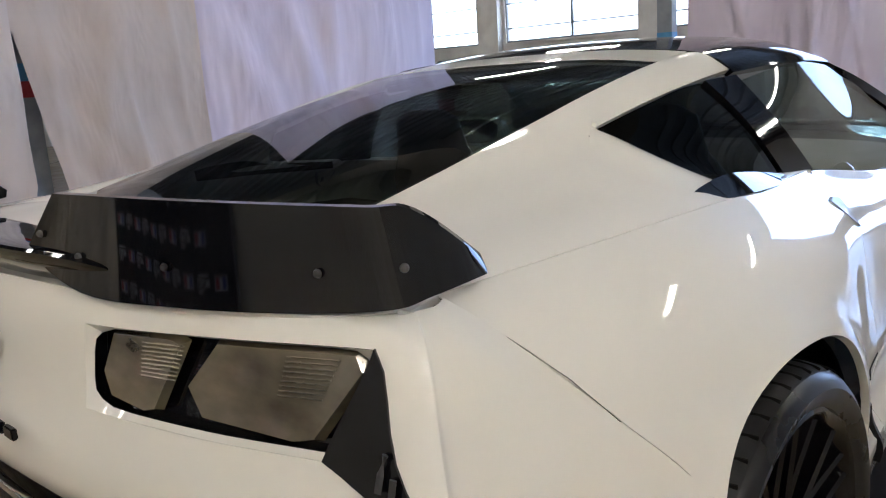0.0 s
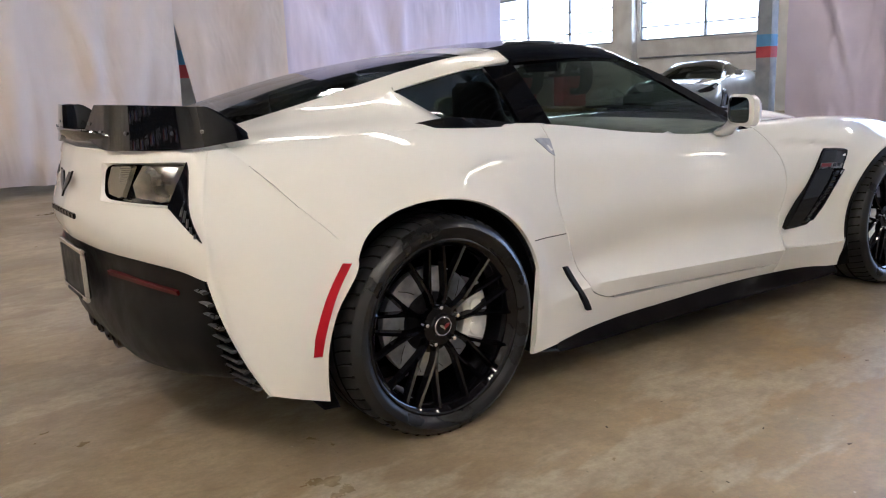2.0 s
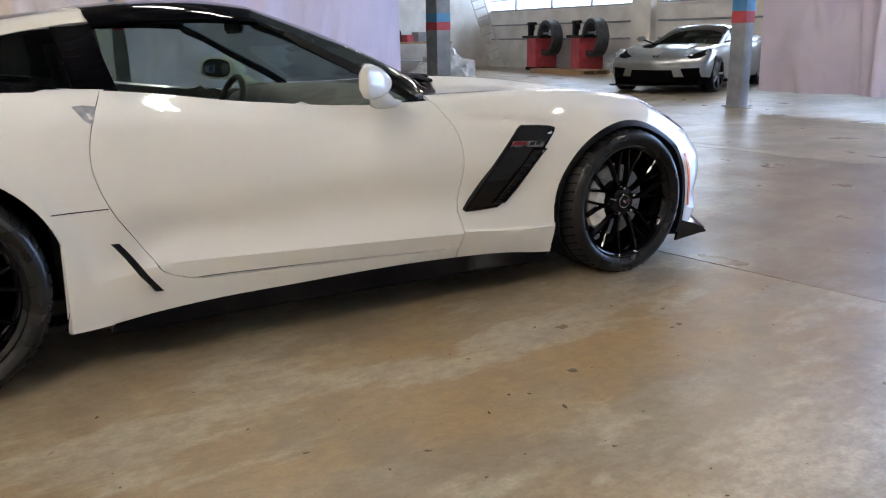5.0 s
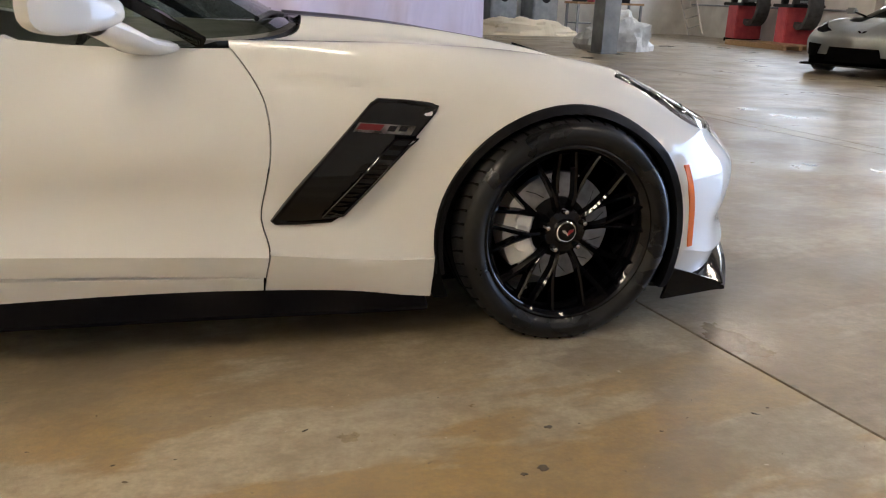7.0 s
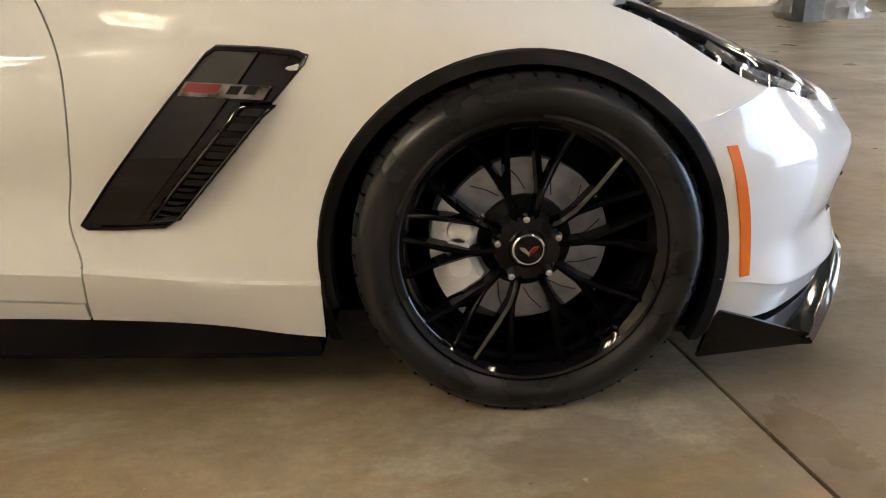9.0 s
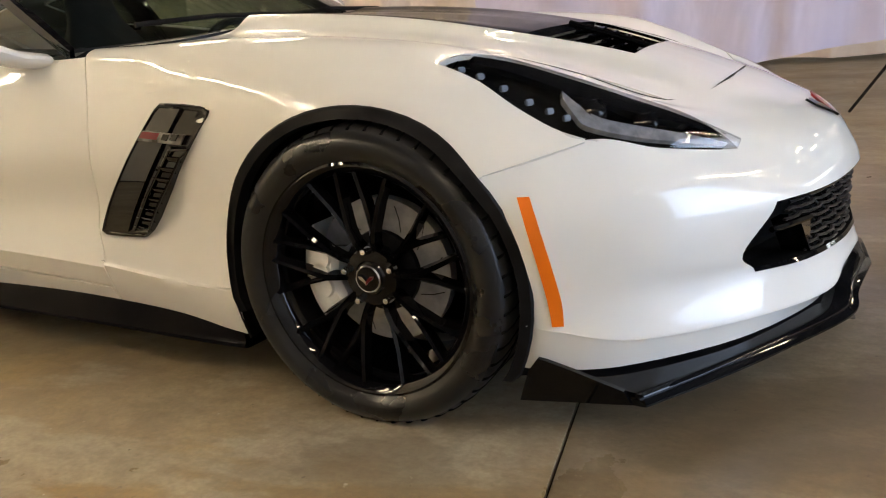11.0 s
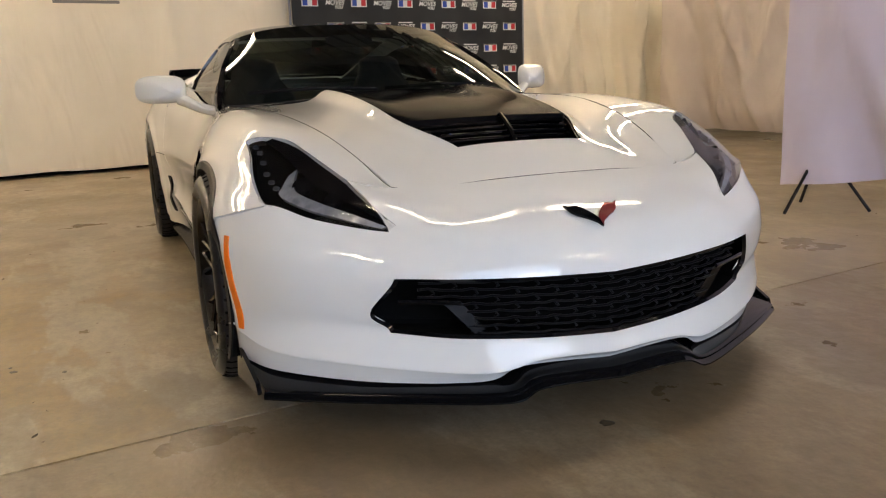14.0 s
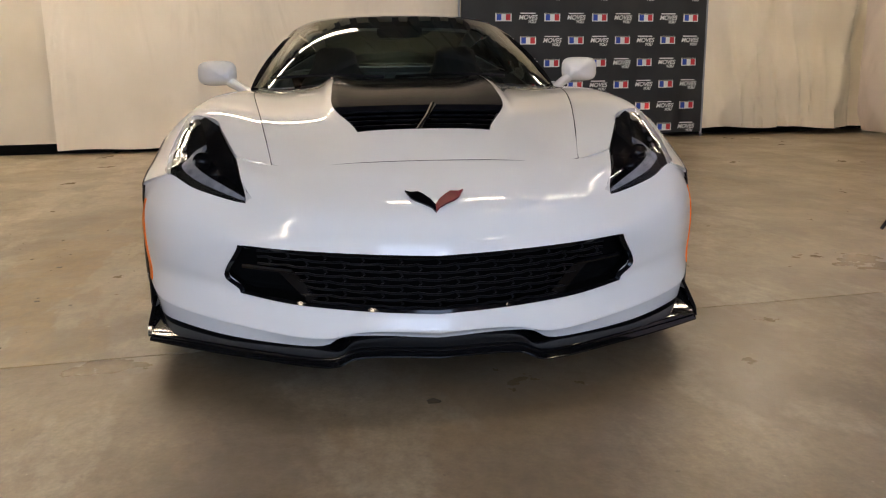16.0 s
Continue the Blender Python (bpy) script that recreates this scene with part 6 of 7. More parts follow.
# ---- wheels ----
def wheel(cx_, y_out, radius, rim, width, s, name):
    """One wheel, built facing -y at its axle, s = 1 for the right side."""
    m = Matrix.Translation((cx_, -y_out * s, radius - 0.004)) @ (Matrix() if s == 1 else Matrix.Rotation(math.pi, 4, "Z"))
    w = obj("wheel", *lathe([(rim + 0.012, 0.012), (rim + 0.016, 0.004), (rim + 0.010, 0.001), (rim - 0.004, 0.010), (rim - 0.014, 0.030), (rim - 0.020, 0.06), (rim - 0.022, width * 0.55), (rim - 0.005, width - 0.02), (rim + 0.01, width - 0.01)], 64), RIM, car, name)
    w.matrix_basis = m
    side_wall = [(rim + 0.002, 0.014), (rim + 0.016, 0.0045), (rim + 0.026, -0.004), (rim + 0.034, -0.009), (rim + 0.050, -0.012), (radius - 0.022, -0.006), (radius - 0.010, 0.006), (radius - 0.003, 0.022), (radius, 0.045)]
    prof = side_wall + [(radius, width * 0.5)] + [(r, width - o) for r, o in side_wall[::-1]]
    tyre = obj("tyre", *lathe(prof, 72), RUBBER, w, "black low-profile tyre")
    obj("tread", *lathe([(radius - 0.0095, 0.0058), (radius - 0.0022, 0.0215), (radius + 0.0008, 0.045), (radius + 0.0008, width - 0.045), (radius - 0.0022, width - 0.0215), (radius - 0.0095, width - 0.0058)], 72), TREAD, tyre, "worn grey tread")
    for k in range(52):
        a = 2 * math.pi * k / 52
        q = []
        for rr, o, da in ((radius - 0.009, 0.009, -0.010), (radius - 0.0050, 0.020, -0.004), (radius - 0.0016, 0.042, 0.010), (radius - 0.0016, 0.088, 0.060)):
            q.append((rr * math.cos(a + da), o, rr * math.sin(a + da)))
        if k == 0:
            groove = bpy.data.meshes.new("groove")
            v, f = tube(q, 0.0046, 4)
            groove.from_pydata(v, [], f)
            groove.materials.append(DARK)
        gr = new("tread_groove", groove)
        gr.parent = tyre
        gr.matrix_basis = Matrix.Rotation(-a, 4, "Y")
    for o in (0.095, 0.155, 0.215):
        obj("tread_channel", *lathe([(radius, o - 0.005), (radius + 0.0022, o - 0.0045), (radius + 0.0022, o + 0.0045), (radius, o + 0.005)], 72), DARK, tyre)
    hub = 0.040
    for k in range(10):
        nut = radians(95) + 2 * math.pi * (k // 2) / 5
        sg = 1 if k % 2 else -1
        v, f = [], []
        for angles in ((19, 16.5, 15.5, 9.6, 5.6), (19, 16.5, 16.5, 20.3, 23.8)):
            base = len(v)
            for r, da in zip((0.046, 0.082, 0.112, 0.170, rim - 0.006), angles):
                a = nut + sg * radians(da)
                dpt = hub - 0.002 - 0.030 * (r / rim) ** 1.3 + (0.012 if r < 0.06 else 0)
                hw = 0.0115 - 0.0038 * (r / rim)
                c, s_ = math.cos(a), math.sin(a)
                for off, dd in ((-hw, 0.030), (-hw * 0.62, 0.006), (0, 0.0), (hw * 0.62, 0.006), (hw, 0.030)):
                    v.append((r * c - s_ * off, dpt + dd, r * s_ + c * off))
            for i in range(4):
                for j in range(4):
                    q = base + i * 5 + j
                    f.append((q, q + 1, q + 6, q + 5))
        obj("spoke", v, f, RIM, w, angle=25)
    obj("hub", *lathe([(0.0, hub - 0.004), (0.034, hub - 0.004), (0.038, hub), (0.062, hub + 0.003), (0.070, hub + 0.03)], 40), RIM, w)
    cap = obj("hub_cap", *lathe([(0.0, hub - 0.012), (0.026, hub - 0.011), (0.0285, hub - 0.012), (0.031, hub - 0.010), (0.032, hub)], 32), CHROME, w, "chrome-ringed cap")
    obj("cap_face", *lathe([(0.0, hub - 0.0135), (0.0265, hub - 0.0125)], 28), GLOSS, cap)
    e = emblem((0, hub - 0.0135, 0.0), (1, 0, 0), (0, 0, 1), 0.019)
    obj("cap_mark", *[([tuple(Vector(p) - Vector((0, 0, 0))) for p in e[0][0]], e[0][1])][0], REDPAINT, cap)
    obj("cap_mark", *e[1], CHROME, cap)
    for k in range(5):
        a = 2 * math.pi * k / 5 + radians(95)
        mm = Matrix.Translation((0.060 * math.cos(a), 0, 0.060 * math.sin(a)))
        obj("lug_nut", *moved(lathe([(0.0, hub - 0.014), (0.006, hub - 0.013), (0.0085, hub - 0.008), (0.0085, hub + 0.01)], 10), mm), CHROME, w)
    dr = rim * 0.67
    obj("disc_hat", *lathe([(0.0, 0.078), (rim * 0.30, 0.080), (rim * 0.37, 0.088), (rim * 0.38, 0.105)], 40), MATT, w, "black disc hat")
    obj("brake_disc", *lathe([(rim * 0.36, 0.115), (rim * 0.365, 0.10), (dr, 0.10), (dr, 0.128), (0.09, 0.128)], 56), STEEL, w, "slotted steel brake disc")
    for k in range(12):
        a = 2 * math.pi * k / 12
        obj("disc_slot", *tube([((dr - 0.062 + 0.05 * q) * math.cos(a + 0.25 * q), 0.0995, (dr - 0.062 + 0.05 * q) * math.sin(a + 0.25 * q)) for q in (0, 0.5, 1)], 0.0011, 4), SATIN, w)
    ang = math.pi if cx_ > 1 else 0.0
    if s == -1:
        ang = math.pi - ang
    cal = lathe([(dr - 0.064, 0.150), (dr - 0.066, 0.066), (dr - 0.054, 0.050), (dr - 0.008, 0.050), (dr + 0.022, 0.064), (dr + 0.022, 0.150)], 18, "y", ang - 0.60, ang + 0.60)
    caliper = obj("caliper", *cal, CALIPER, w, "silver brake caliper")
    for da in (-0.26, 0.0, 0.26):
        r = dr - 0.03
        mm = Matrix.Translation((r * math.cos(ang + da), 0, r * math.sin(ang + da)))
        obj("piston_boss", *moved(lathe([(0.0, 0.043), (0.022, 0.043), (0.026, 0.053)], 16), mm), CALIPER, caliper)
    return w


for s in (1, -1):
    wheel(0.0, 0.945, 0.341, 0.258, 0.335, s, "gloss black rear wheel with split spokes")
    wheel(2.71, 0.930, 0.329, 0.242, 0.285, s, "gloss black front wheel with split spokes")

# ---- cabin ----
def seat(y):
    st = obj("seat", *join(box(0.72, 1.22, y - 0.24, y + 0.24, 0.22, 0.40, 0.04), box(0.78, 1.18, y - 0.27, y - 0.19, 0.36, 0.46, 0.03), box(0.78, 1.18, y + 0.19, y + 0.27, 0.36, 0.46, 0.03)), LEATHER, car, "black leather bucket seat")
    rows = []
    for x, z, w, d in ((0.78, 0.38, 0.25, 0.07), (0.70, 0.62, 0.26, 0.08), (0.62, 0.84, 0.21, 0.06), (0.58, 0.94, 0.14, 0.045), (0.56, 1.03, 0.12, 0.04), (0.55, 1.055, 0.08, 0.02)):
        rows.append([(x + d * math.sin(2 * math.pi * k / 20), y + w * math.copysign(abs(math.cos(2 * math.pi * k / 20)) ** 0.6, math.cos(2 * math.pi * k / 20)), z) for k in range(21)])
    obj("backrest", *skin(np.array(rows), gap=0, depth=0), LEATHER, st)


for y in (-0.37, 0.37):
    seat(y)
dash = net([[(1.42, -0.66, 0.62), (1.42, -0.3, 0.64), (1.42, 0.3, 0.64), (1.42, 0.66, 0.62)], [(1.40, -0.66, 0.78), (1.40, -0.3, 0.80), (1.40, 0.3, 0.82), (1.40, 0.66, 0.78)], [(1.60, -0.66, 0.82), (1.60, -0.3, 0.835), (1.60, 0.3, 0.85), (1.60, 0.66, 0.82)], [(1.90, -0.55, 0.825), (1.95, -0.3, 0.835), (1.95, 0.3, 0.835), (1.90, 0.55, 0.825)]], 6, 5)
obj("dashboard", *skin(dash, gap=0), GREYTRIM, car, "grey and black dashboard")
wheel_ring = [(1.30 + 0.06 * math.sin(a), 0.37 + 0.175 * math.cos(a), 0.72 + 0.165 * math.sin(a)) for a in np.linspace(0, 2 * math.pi, 40, endpoint=False)]
sw = obj("steering_wheel", *tube(wheel_ring, 0.016, 10, closed=True), LEATHER, car, "black steering wheel")
obj("wheel_hub", *box(1.285, 1.325, 0.30, 0.44, 0.67, 0.76, 0.015), LEATHER, sw)
for a in (0.1, math.pi - 0.1, -math.pi / 2):
    obj("wheel_spoke", *tube([(1.30, 0.37, 0.71), (1.30 + 0.06 * math.sin(a), 0.37 + 0.17 * math.cos(a), 0.72 + 0.16 * math.sin(a))], 0.014, 6), GREYTRIM, sw)
obj("cabin_mirror", *box(1.235, 1.255, -0.12, 0.12, 1.085, 1.145, 0.012), SATIN, car, "rear-view mirror")
obj("console", *box(0.5, 1.42, -0.11, 0.11, 0.2, 0.60, 0.04), LEATHER, car)
obj("cabin_floor", *box(0.3, 1.95, -0.70, 0.70, 0.16, 0.22), LEATHER, car, smooth=False)
obj("bulkhead", *box(0.38, 0.44, -0.62, 0.62, 0.18, 0.80, 0.02), LEATHER, car)
obj("cargo_floor", *skin(whole(net([[(-0.50, 0, 0.86), (-0.50, -0.5, 0.86)], [(0.40, 0, 0.80), (0.40, -0.6, 0.80)]], 4, 4)), gap=0), LEATHER, car)
obj("cowl", *skin(whole(net([[(1.90, 0, 0.826), (1.88, -0.3, 0.822), (1.80, -0.53, 0.812), (1.66, -0.70, 0.80)], [(2.03, 0, 0.866), (2.005, -0.30, 0.858), (1.92, -0.54, 0.836), (1.76, -0.70, 0.828)]], 5, 2)), gap=0), SATIN, car)
for y0, y1 in ((-0.10, -0.62), (0.45, -0.05)):
    obj("wiper", *tube([(1.985, y0, 0.885), (1.93, (y0 + y1) / 2, 0.895), (1.87 if y1 < -0.4 else 1.95, y1, 0.885)], 0.008, 6), SATIN, car, "black wiper arm")

# ---- silver sports car parked farther off ----
def second_car():
    m = Matrix.Translation((11.17, 7.54, 0)) @ Matrix.Rotation(radians(203), 4, "Z") @ Matrix.Translation((-3.55, 0, 0))
    c = thing("parked_sports_car", "silver mid-engined sports car parked by a column", "car", m)
    rows = [
        [(3.55, 0.0, 0.30), (3.50, -0.45, 0.30), (3.32, -0.80, 0.30), (3.05, -0.92, 0.28), (2.2, -0.86, 0.22), (1.2, -0.88, 0.20), (0.3, -0.95, 0.22), (-0.4, -0.93, 0.25), (-0.78, -0.80, 0.30)],
        [(3.57, 0.0, 0.50), (3.51, -0.45, 0.50), (3.34, -0.82, 0.50), (3.02, -0.95, 0.48), (2.2, -0.89, 0.45), (1.2, -0.87, 0.45), (0.3, -0.98, 0.48), (-0.4, -0.95, 0.52), (-0.82, -0.82, 0.55)],
        [(3.48, 0.0, 0.60), (3.43, -0.45, 0.59), (3.26, -0.80, 0.60), (2.95, -0.91, 0.66), (2.2, -0.88, 0.66), (1.2, -0.88, 0.66), (0.3, -0.97, 0.72), (-0.4, -0.93, 0.80), (-0.80, -0.80, 0.84)],
        [(3.20, 0.0, 0.69), (3.15, -0.42, 0.68), (3.02, -0.72, 0.72), (2.75, -0.80, 0.80), (2.2, -0.78, 0.83), (1.2, -0.80, 0.82), (0.3, -0.84, 0.90), (-0.4, -0.80, 0.97), (-0.74, -0.70, 0.98)],
        [(2.75, 0.0, 0.80), (2.70, -0.34, 0.79), (2.62, -0.56, 0.80), (2.45, -0.64, 0.83), (2.1, -0.68, 0.86), (1.2, -0.68, 0.90), (0.3, -0.60, 0.98), (-0.4, -0.50, 1.02), (-0.70, -0.40, 1.02)],
    ]
    g = net(rows, 5, 5)
    obj("body", *skin(g, gap=0), SILVER, c)
    obj("body", *mirrored(skin(g, gap=0)), SILVER, c)
    cap = net([[(2.75, 0, 0.80), (2.70, -0.34, 0.79)], [(2.30, 0, 0.86), (2.28, -0.40, 0.85)], [(2.10, 0, 0.88), (2.08, -0.44, 0.87)]], 5, 4)
    obj("hood", *skin(whole(cap), gap=0), SILVER, c)
    w = net([[(2.14, 0, 0.87), (2.08, -0.35, 0.87), (1.92, -0.66, 0.86)], [(1.60, 0, 1.10), (1.55, -0.32, 1.09), (1.42, -0.58, 1.06)], [(1.15, 0, 1.22), (1.12, -0.30, 1.21), (1.05, -0.50, 1.18)]], 5, 5)
    obj("windshield", *skin(whole(w), gap=0), GLASSDARK, c, "dark windshield")
    r = net([[(1.15, 0, 1.222), (1.12, -0.30, 1.212), (1.05, -0.50, 1.182), (1.10, -0.56, 1.13)], [(0.7, 0, 1.235), (0.7, -0.30, 1.225), (0.7, -0.50, 1.19), (0.7, -0.57, 1.13)], [(0.25, 0, 1.20), (0.25, -0.28, 1.19), (0.25, -0.46, 1.16), (0.25, -0.55, 1.10)], [(-0.55, 0, 1.05), (-0.55, -0.25, 1.05), (-0.55, -0.40, 1.04), (-0.55, -0.48, 1.02)]], 4, 4)
    obj("roof", *skin(whole(r), gap=0), SILVER, c)
    sg = net([[(1.95, -0.68, 0.86), (1.2, -0.70, 0.89), (0.4, -0.66, 0.95)], [(1.10, -0.565, 1.13), (0.8, -0.575, 1.13), (0.3, -0.555, 1.10)]], 6, 3)
    both("side_window", skin(sg, gap=0), GLASSDARK, c, "dark side window")
    both("headlight", skin(net([[(3.22, -0.52, 0.645), (3.10, -0.66, 0.70), (2.82, -0.80, 0.775)], [(3.30, -0.62, 0.61), (3.16, -0.80, 0.645), (2.86, -0.86, 0.74)]], 5, 3) + np.array((0.012, -0.004, 0.012)), gap=0), GLOSS, c, "dark slim headlight")
    both("intake", skin(net([[(3.46, -0.60, 0.27), (3.37, -0.74, 0.27), (3.24, -0.85, 0.28)], [(3.50, -0.52, 0.45), (3.38, -0.76, 0.46), (3.22, -0.87, 0.47)]], 5, 3) + np.array((0.02, -0.006, 0)), gap=0), DARK, c, "black corner intake")
    obj("grille", *skin(whole(net([[(3.55, 0, 0.20), (3.53, -0.25, 0.20), (3.49, -0.44, 0.20)], [(3.585, 0, 0.42), (3.565, -0.22, 0.42), (3.53, -0.38, 0.42)]], 5, 3)) + np.array((0.016, 0, 0)), gap=0), DARK, c, "black lower grille")
    obj("splitter", *box(3.20, 3.60, -0.80, 0.80, 0.13, 0.16, 0.01), GLOSS, c)
    obj("underbody", *box(-0.7, 3.3, -0.80, 0.80, 0.14, 0.30), DARK, c, smooth=False)
    for x in (0.0, 2.72):
        for s in (1, -1):
            wh = obj("wheel", *lathe([(0.0, 0.05), (0.08, 0.04), (0.24, 0.02), (0.25, 0.0), (0.26, 0.0)], 40), RIM, c, "dark wheel")
            wh.matrix_basis = Matrix.Translation((x, -0.955 * s, 0.335)) @ (Matrix() if s == 1 else Matrix.Rotation(math.pi, 4, "Z"))
            obj("tyre", *lathe([(0.255, 0.012), (0.27, -0.004), (0.31, -0.006), (0.335, 0.02), (0.335, 0.24), (0.26, 0.25)], 40), RUBBER, wh)
            for k in range(5):
                a = k * 1.2566
                obj("spoke", *tube([(0.05 * math.cos(a), 0.012, 0.05 * math.sin(a)), (0.245 * math.cos(a), 0.004, 0.245 * math.sin(a))], 0.02, 6), GREYSTEEL, wh)
    for s in (1, -1):
        obj("door_mirror", *moved(box(-0.06, 0.06, -0.09, 0.09, -0.05, 0.05, 0.03), Matrix.Translation((1.75, -0.98 * s, 0.96))), SILVER, c)
        obj("mirror_arm", *tube([(1.78, -0.72 * s, 0.88), (1.76, -0.92 * s, 0.94)], 0.018, 6), GLOSS, c)
    e = emblem((3.37, 0, 0.645), (0, 1, 0), (-0.6, 0, 0.8), 0.07)
    obj("emblem", *join(e[0], e[1]), GLOSS, c)


second_car()


# ---- workshop gear by the far walls ----
def tyre_machine(x, y, turn, label):
    m = Matrix.Translation((x, y, 0)) @ Matrix.Rotation(radians(turn), 4, "Z")
    t = thing("tyre_machine", label, "machine", m, "tyre machines")
    obj("cabinet", *box(-0.30, 0.30, -0.38, 0.38, 0.10, 0.98, 0.02), REDBAND, t, "red steel cabinet", smooth=False)
    obj("plinth", *box(-0.42, 0.42, -0.35, 0.35, 0.0, 0.10), DARK, t, smooth=False)
    obj("tray", *box(-0.62, 0.62, -0.42, 0.40, 0.98, 1.06, 0.02), SATIN, t, smooth=False)
    obj("column", *box(0.34, 0.48, 0.10, 0.26, 1.06, 1.44, 0.015), SATIN, t, smooth=False)
    obj("arm", *box(0.18, 0.66, 0.08, 0.20, 1.38, 1.47, 0.015), SATIN, t, smooth=False)
    obj("clamp", *box(0.56, 0.66, -0.05, 0.10, 1.20, 1.42, 0.02), SATIN, t, smooth=False)
    guard = obj("wheel_guard", *lathe([(0.51, -0.18), (0.53, -0.17), (0.53, 0.17), (0.51, 0.18), (0.42, 0.175), (0.405, 0.15), (0.42, -0.175), (0.51, -0.18)], 32), GREYRUBBER, t, "dusty grey round wheel guard")
    guard.matrix_basis = Matrix.Translation((-0.52, 0.0, 0.98))
    obj("spindle", *moved(lathe([(0.0, -0.22), (0.03, -0.22), (0.03, 0.1)], 14), Matrix.Translation((-0.20, -0.05, 1.12))), STEEL, t)
    obj("panel_lines", *join(*[box(-0.36 + 0.03 * (k % 2), -0.30, -0.384, -0.381, 0.25 + 0.09 * k, 0.30 + 0.09 * k) for k in range(7)]), WHITEP, t, "white lettering bars", smooth=False)
    obj("side_box", *box(0.46, 0.60, -0.25, 0.15, 0.30, 0.85, 0.02), GREYSTEEL, t, smooth=False)


tyre_machine(16.35, 17.6, 80, "red tyre balancing machine with a black hood")
tyre_machine(16.15, 15.2, 75, "red tyre changing machine with black arms")
pal = thing("pallet", "low wooden pallet under a machine", "pallet", Matrix.Translation((15.3, 14.9, 0)))
for k in range(6):
    obj("plank", *box(-0.5, 0.5, -1.1 + k * 0.4, -0.78 + k * 0.4, 0.10, 0.125, 0.003), WOOD, pal, smooth=False)
for x in (-0.45, 0.0, 0.45):
    obj("runner", *box(x - 0.045, x + 0.045, -1.1, 1.22, 0.0, 0.10), WOOD, pal, smooth=False)


def ladder(foot, head, across_):
    """Leans from foot to head, its rungs along across_."""
    up = (Vector(head) - Vector(foot)).normalized()
    x_ = Vector(across_)
    x_ = (x_ - up * x_.dot(up)).normalized()
    m = Matrix((x_, up.cross(x_), up)).transposed().to_4x4()
    m.translation = foot
    t = thing("ladder", "aluminium ladder leaning in the corner", "ladder", m)
    for s in (-0.21, 0.21):
        obj("rail", *box(s - 0.02, s + 0.02, -0.035, 0.035, 0, 4.0, 0.004), ALU, t, smooth=False)
    for k in range(12):
        obj("rung", *tube([(-0.2, 0, 0.3 + k * 0.3), (0.2, 0, 0.3 + k * 0.3)], 0.02, 8), ALU, t)


ladder((16.75, 20.55, 0.01), (16.05, 21.30, 3.0), (0.82, -0.57, 0))


def slumped(name, x, y, sx, sy, h, mate, label, cat, seed):
    """A slumped pile: a dome pushed into creases and lumps."""
    n, v, f = 26, [], []
    for j in range(n // 2 + 1):
        e = j / (n // 2) * math.pi / 2
        for i in range(n):
            a = 2 * math.pi * i / n
            c = Vector((math.cos(a) * math.cos(e), math.sin(a) * math.cos(e), math.sin(e)))
            k = 1 + 0.28 * noise.noise(c * 2.2 + Vector((seed, 0, 0))) + 0.16 * noise.noise(c * 5.5 + Vector((0, seed, 0)))
            v.append((x + sx * c.x * k, y + sy * c.y * k, max(0.0, h * c.z * k)))
    for j in range(n // 2):
        for i in range(n):
            f.append((j * n + i, j * n + (i + 1) % n, (j + 1) * n + (i + 1) % n, (j + 1) * n + i))
    return tagged(obj(name, v, f, mate, angle=30), label, cat)


slumped("plastic_film", 9.95, 12.9, 0.75, 0.7, 0.78, PLASTIC, "crumpled heap of milky plastic film on the floor", "plastic film", 1)
slumped("plastic_film", 16.55, 14.0, 0.42, 0.7, 0.62, PLASTIC, "crumpled pile of clear plastic film against the wall", "plastic film", 4)
slumped("draped_cloth", 10.0, 18.6, 1.5, 0.6, 0.45, SHEETC, "pile of cream cloth lying on the floor", "cloth pile", 7)


def machine_cabinet(x, y, h):
    m = Matrix.Translation((x, y, 0)) @ BUILDING
    t = thing("steel_cabinet", "grey steel machine cabinet against the wall", "cabinet", m, "grey machine cabinets")
    obj("case", *box(-0.42, 0.42, -0.35, 0.35, 0.08, h, 0.015), GREYSTEEL, t, smooth=False)
    obj("door", *box(-0.38, 0.38, -0.372, -0.352, 0.15, h - 0.5, 0.006), GREYSTEEL, t, smooth=False)
    obj("dial", *moved(lathe([(0.0, -0.39), (0.14, -0.39), (0.16, -0.372)], 24), Matrix.Translation((0, 0, h - 0.85))), SATIN, t)
    obj("notice", *box(0.20, 0.38, -0.362, -0.352, h - 0.45, h - 0.15), WHITEP, t, smooth=False)
    obj("foot_base", *box(-0.38, 0.38, -0.3, 0.3, 0, 0.08), DARK, t, smooth=False)


for k in range(3):
    px, py = uv(11.3 + k * 1.35, 18.2)
    machine_cabinet(px, py, 1.85)
px, py = uv(16.2, 18.1)
bench = thing("work_bench", "cluttered steel work bench against the wall", "bench", Matrix.Translation((px, py, 0)) @ BUILDING)
obj("top", *box(-1.2, 1.2, -0.35, 0.35, 0.86, 0.92, 0.008), WOOD, bench, smooth=False)
obj("shelf", *box(-1.15, 1.15, -0.3, 0.3, 0.30, 0.33), GREYSTEEL, bench, smooth=False)
for x in (-1.12, 1.12):
    for y in (-0.3, 0.3):
        obj("leg", *box(x - 0.03, x + 0.03, y - 0.03, y + 0.03, 0, 0.86), GREYSTEEL, bench, smooth=False)
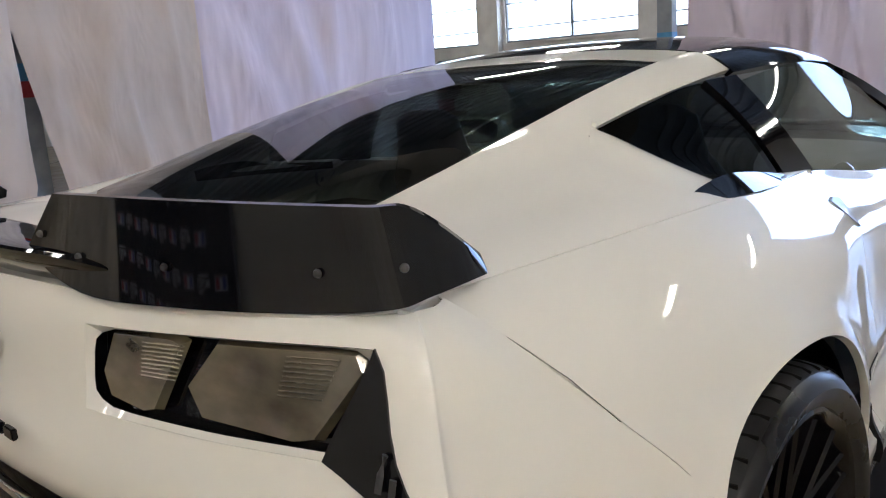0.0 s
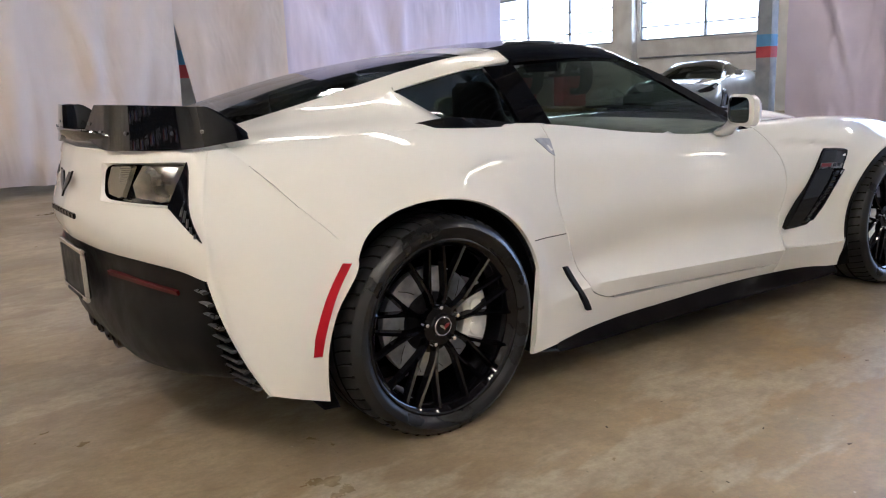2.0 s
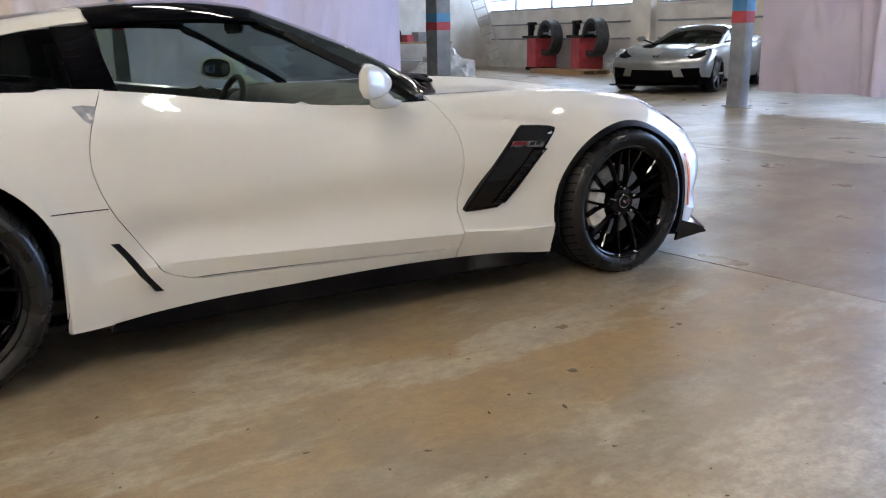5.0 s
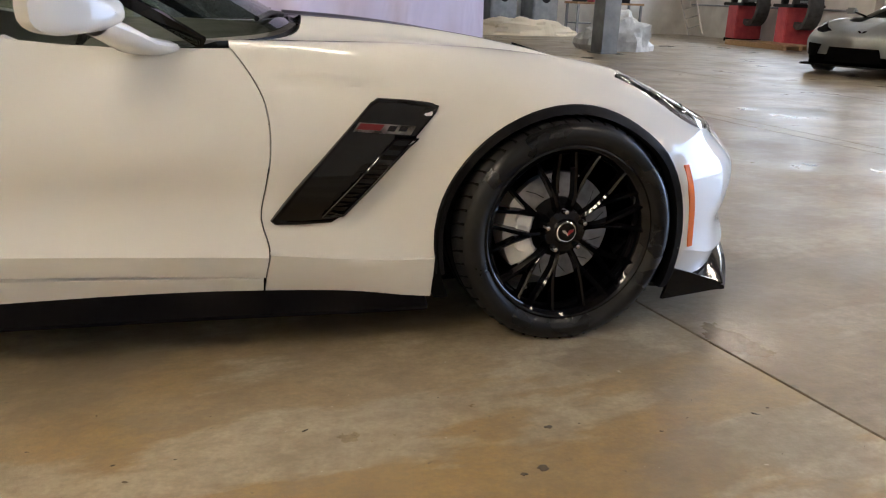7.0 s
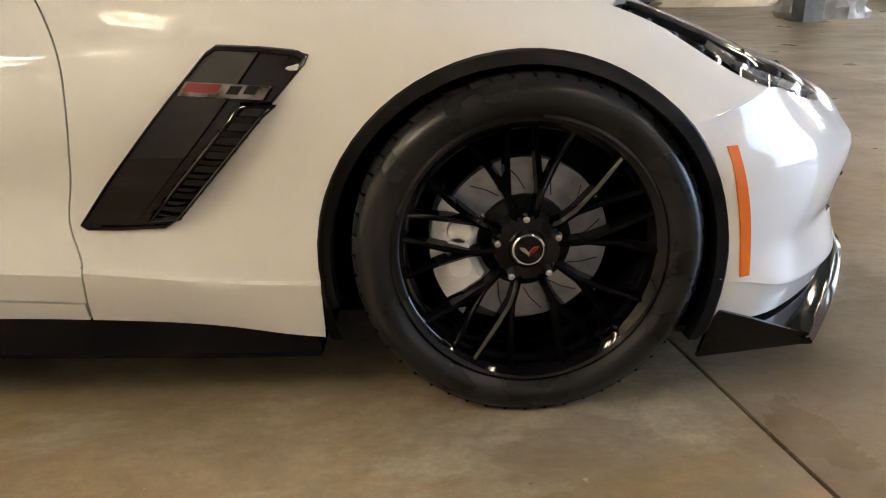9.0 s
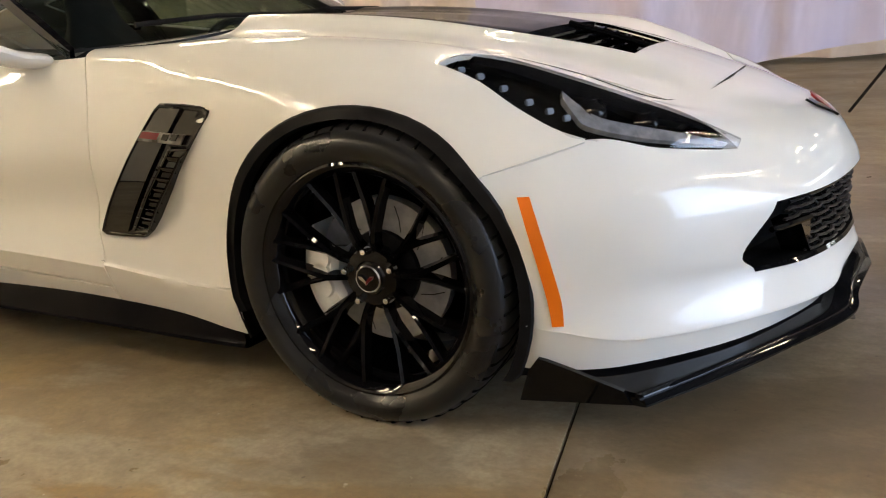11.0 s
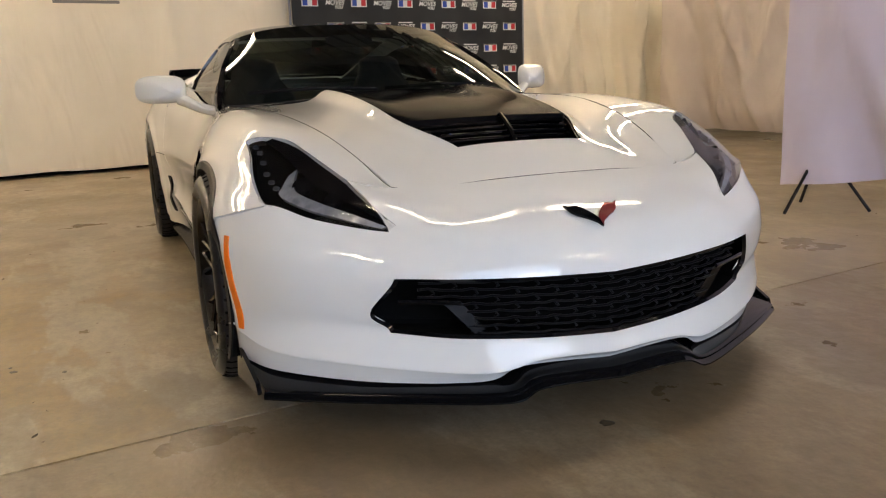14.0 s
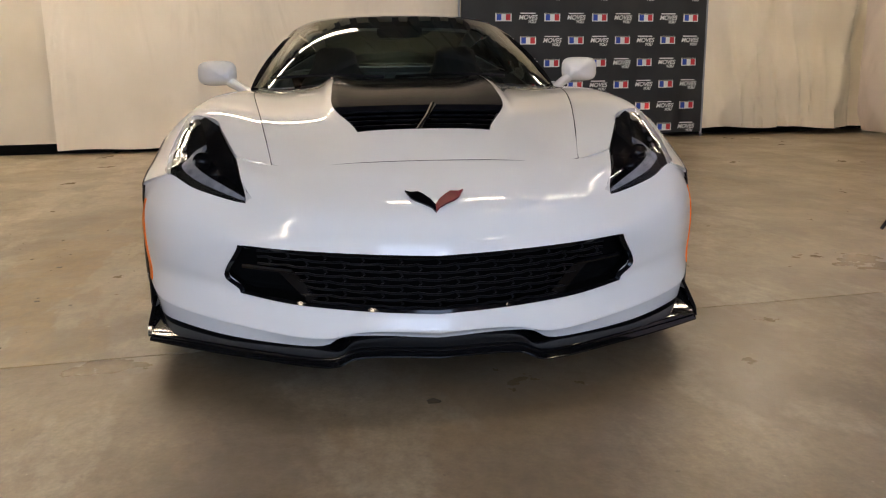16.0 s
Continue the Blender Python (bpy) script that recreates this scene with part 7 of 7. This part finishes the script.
for k, (x, w, h, mt) in enumerate(((-0.9, 0.3, 0.35, SATIN), (-0.4, 0.25, 0.22, REDBAND), (0.1, 0.35, 0.3, GREYSTEEL), (0.65, 0.28, 0.42, SATIN))):
    b = tagged(obj("parts_box", *box(x - w / 2, x + w / 2, -0.18, 0.18, 0.92, 0.92 + h, 0.01), mt, smooth=False), "workshop parts box standing on the bench", "box", "boxes on the bench")
    b.matrix_world = bench.matrix_world.copy()


def oil_stain(x, y, r, seed):
    """A thin dried blot on the concrete."""
    n = 22
    ring = [(x + r * (1 + 0.5 * noise.noise((math.cos(2 * math.pi * k / n) * 1.5, math.sin(2 * math.pi * k / n) * 1.5, seed))) * math.cos(2 * math.pi * k / n), y + 0.8 * r * (1 + 0.5 * noise.noise((math.cos(2 * math.pi * k / n) * 1.5, math.sin(2 * math.pi * k / n) * 1.5, seed))) * math.sin(2 * math.pi * k / n)) for k in range(n)]
    v = [(a, b, 0.0002) for a, b in ring] + [(x + (a - x) * 0.8, y + (b - y) * 0.8, 0.0014) for a, b in ring]
    f = [(i, (i + 1) % n, n + (i + 1) % n, n + i) for i in range(n)] + [tuple(range(n, 2 * n))]
    obj("oil_stain", v, f, OILSPOT, floor, smooth=False).matrix_parent_inverse = BUILDING.inverted()


for k, (x, y, r) in enumerate(((3.62, -0.02, 0.022), (1.77, -1.69, 0.018), (2.39, -1.56, 0.014), (2.34, -1.575, 0.008), (2.47, -1.40, 0.010))):
    oil_stain(x, y, r, k * 3.1)


def floor_grit():
    """Dry leaf scraps and crumbs strewn over the concrete."""
    rnd = random.Random(11)
    v, f = [], []
    for k in range(290):
        if k < 125:
            x, y = rnd.uniform(-1.5, 5.2), -rnd.uniform(1.15, 4.4)
        else:
            x, y = rnd.uniform(0.6, 5.2), rnd.choice((-1, -1, 1)) * rnd.uniform(1.1, 3.2)
        r = rnd.choice((0.003, 0.004, 0.005, 0.007, 0.011)) * rnd.uniform(0.8, 1.3)
        a, e = rnd.uniform(0, 6.28), rnd.uniform(0.25, 0.7)
        ca, sa = math.cos(a), math.sin(a)
        b = len(v)
        for px, py, pz in ((-1, 0, 0.15), (-0.3, e, 0.35), (0.6, e * 0.8, 0.2), (1, 0, 0.5), (0.5, -e, 0.25), (-0.4, -e * 0.9, 0.1)):
            px, py = px * rnd.uniform(0.8, 1.2), py * rnd.uniform(0.7, 1.2)
            v.append((x + r * (px * ca - py * sa), y + r * (px * sa + py * ca), 0.0008 + r * pz * 0.6))
        f.append(tuple(range(b, b + 6)))
    tagged(obj("floor_grit", v, f, LEAFSCRAP, smooth=False), "dry brown leaf scraps and crumbs on the concrete", "debris", kind="stuff")


floor_grit()


def grey_truck():
    """A dark utility truck parked far back, its tail towards the bay."""
    t = thing("parked_truck", "dark grey utility truck parked far back in the hall", "truck", Matrix.Translation((4.36, 16.1, 0)))
    obj("body", *box(-0.95, 0.95, 0.06, 3.3, 0.52, 1.25, 0.07), TRUCKGREY, t, smooth=False)
    obj("cabin", *box(-0.84, 0.84, 0.25, 2.5, 1.25, 1.85, 0.10), TRUCKGREY, t, smooth=False)
    obj("rear_window", *box(-0.70, 0.70, 0.235, 0.248, 1.35, 1.75, 0.004), GLOSS, t, "dark rear window", smooth=False)
    obj("bumper", *box(-0.97, 0.97, -0.06, 0.10, 0.44, 0.62, 0.03), GREYSTEEL, t, "grey rear bumper", smooth=False)
    plate_ = obj("plate", *box(-0.16, 0.16, 0.035, 0.055, 0.68, 0.84, 0.004), WHITEP, t, "pale plate", smooth=False)
    obj("plate_bar", *box(-0.12, 0.12, 0.031, 0.034, 0.73, 0.79), GREYP, plate_, smooth=False)
    for x in (-0.80, 0.80):
        obj("tail_light", *box(x - 0.08, x + 0.08, 0.03, 0.058, 0.85, 1.15, 0.01), REDLENS, t, smooth=False)
        for y in (0.75, 2.75):
            side_ = 1 if x > 0 else -1
            wheel_ = obj("wheel", *lathe([(0.0, 0.03), (0.20, 0.02), (0.23, 0.0), (0.24, 0.03)], 28), GREYSTEEL, t)
            wheel_.matrix_basis = Matrix.Translation((x + 0.10 * side_, y, 0.38)) @ Matrix.Rotation(math.pi / 2 * side_, 4, "Z")
            obj("tyre", *lathe([(0.235, 0.02), (0.26, -0.005), (0.35, 0.0), (0.38, 0.03), (0.38, 0.22), (0.25, 0.24)], 32), RUBBER, wheel_)


grey_truck()
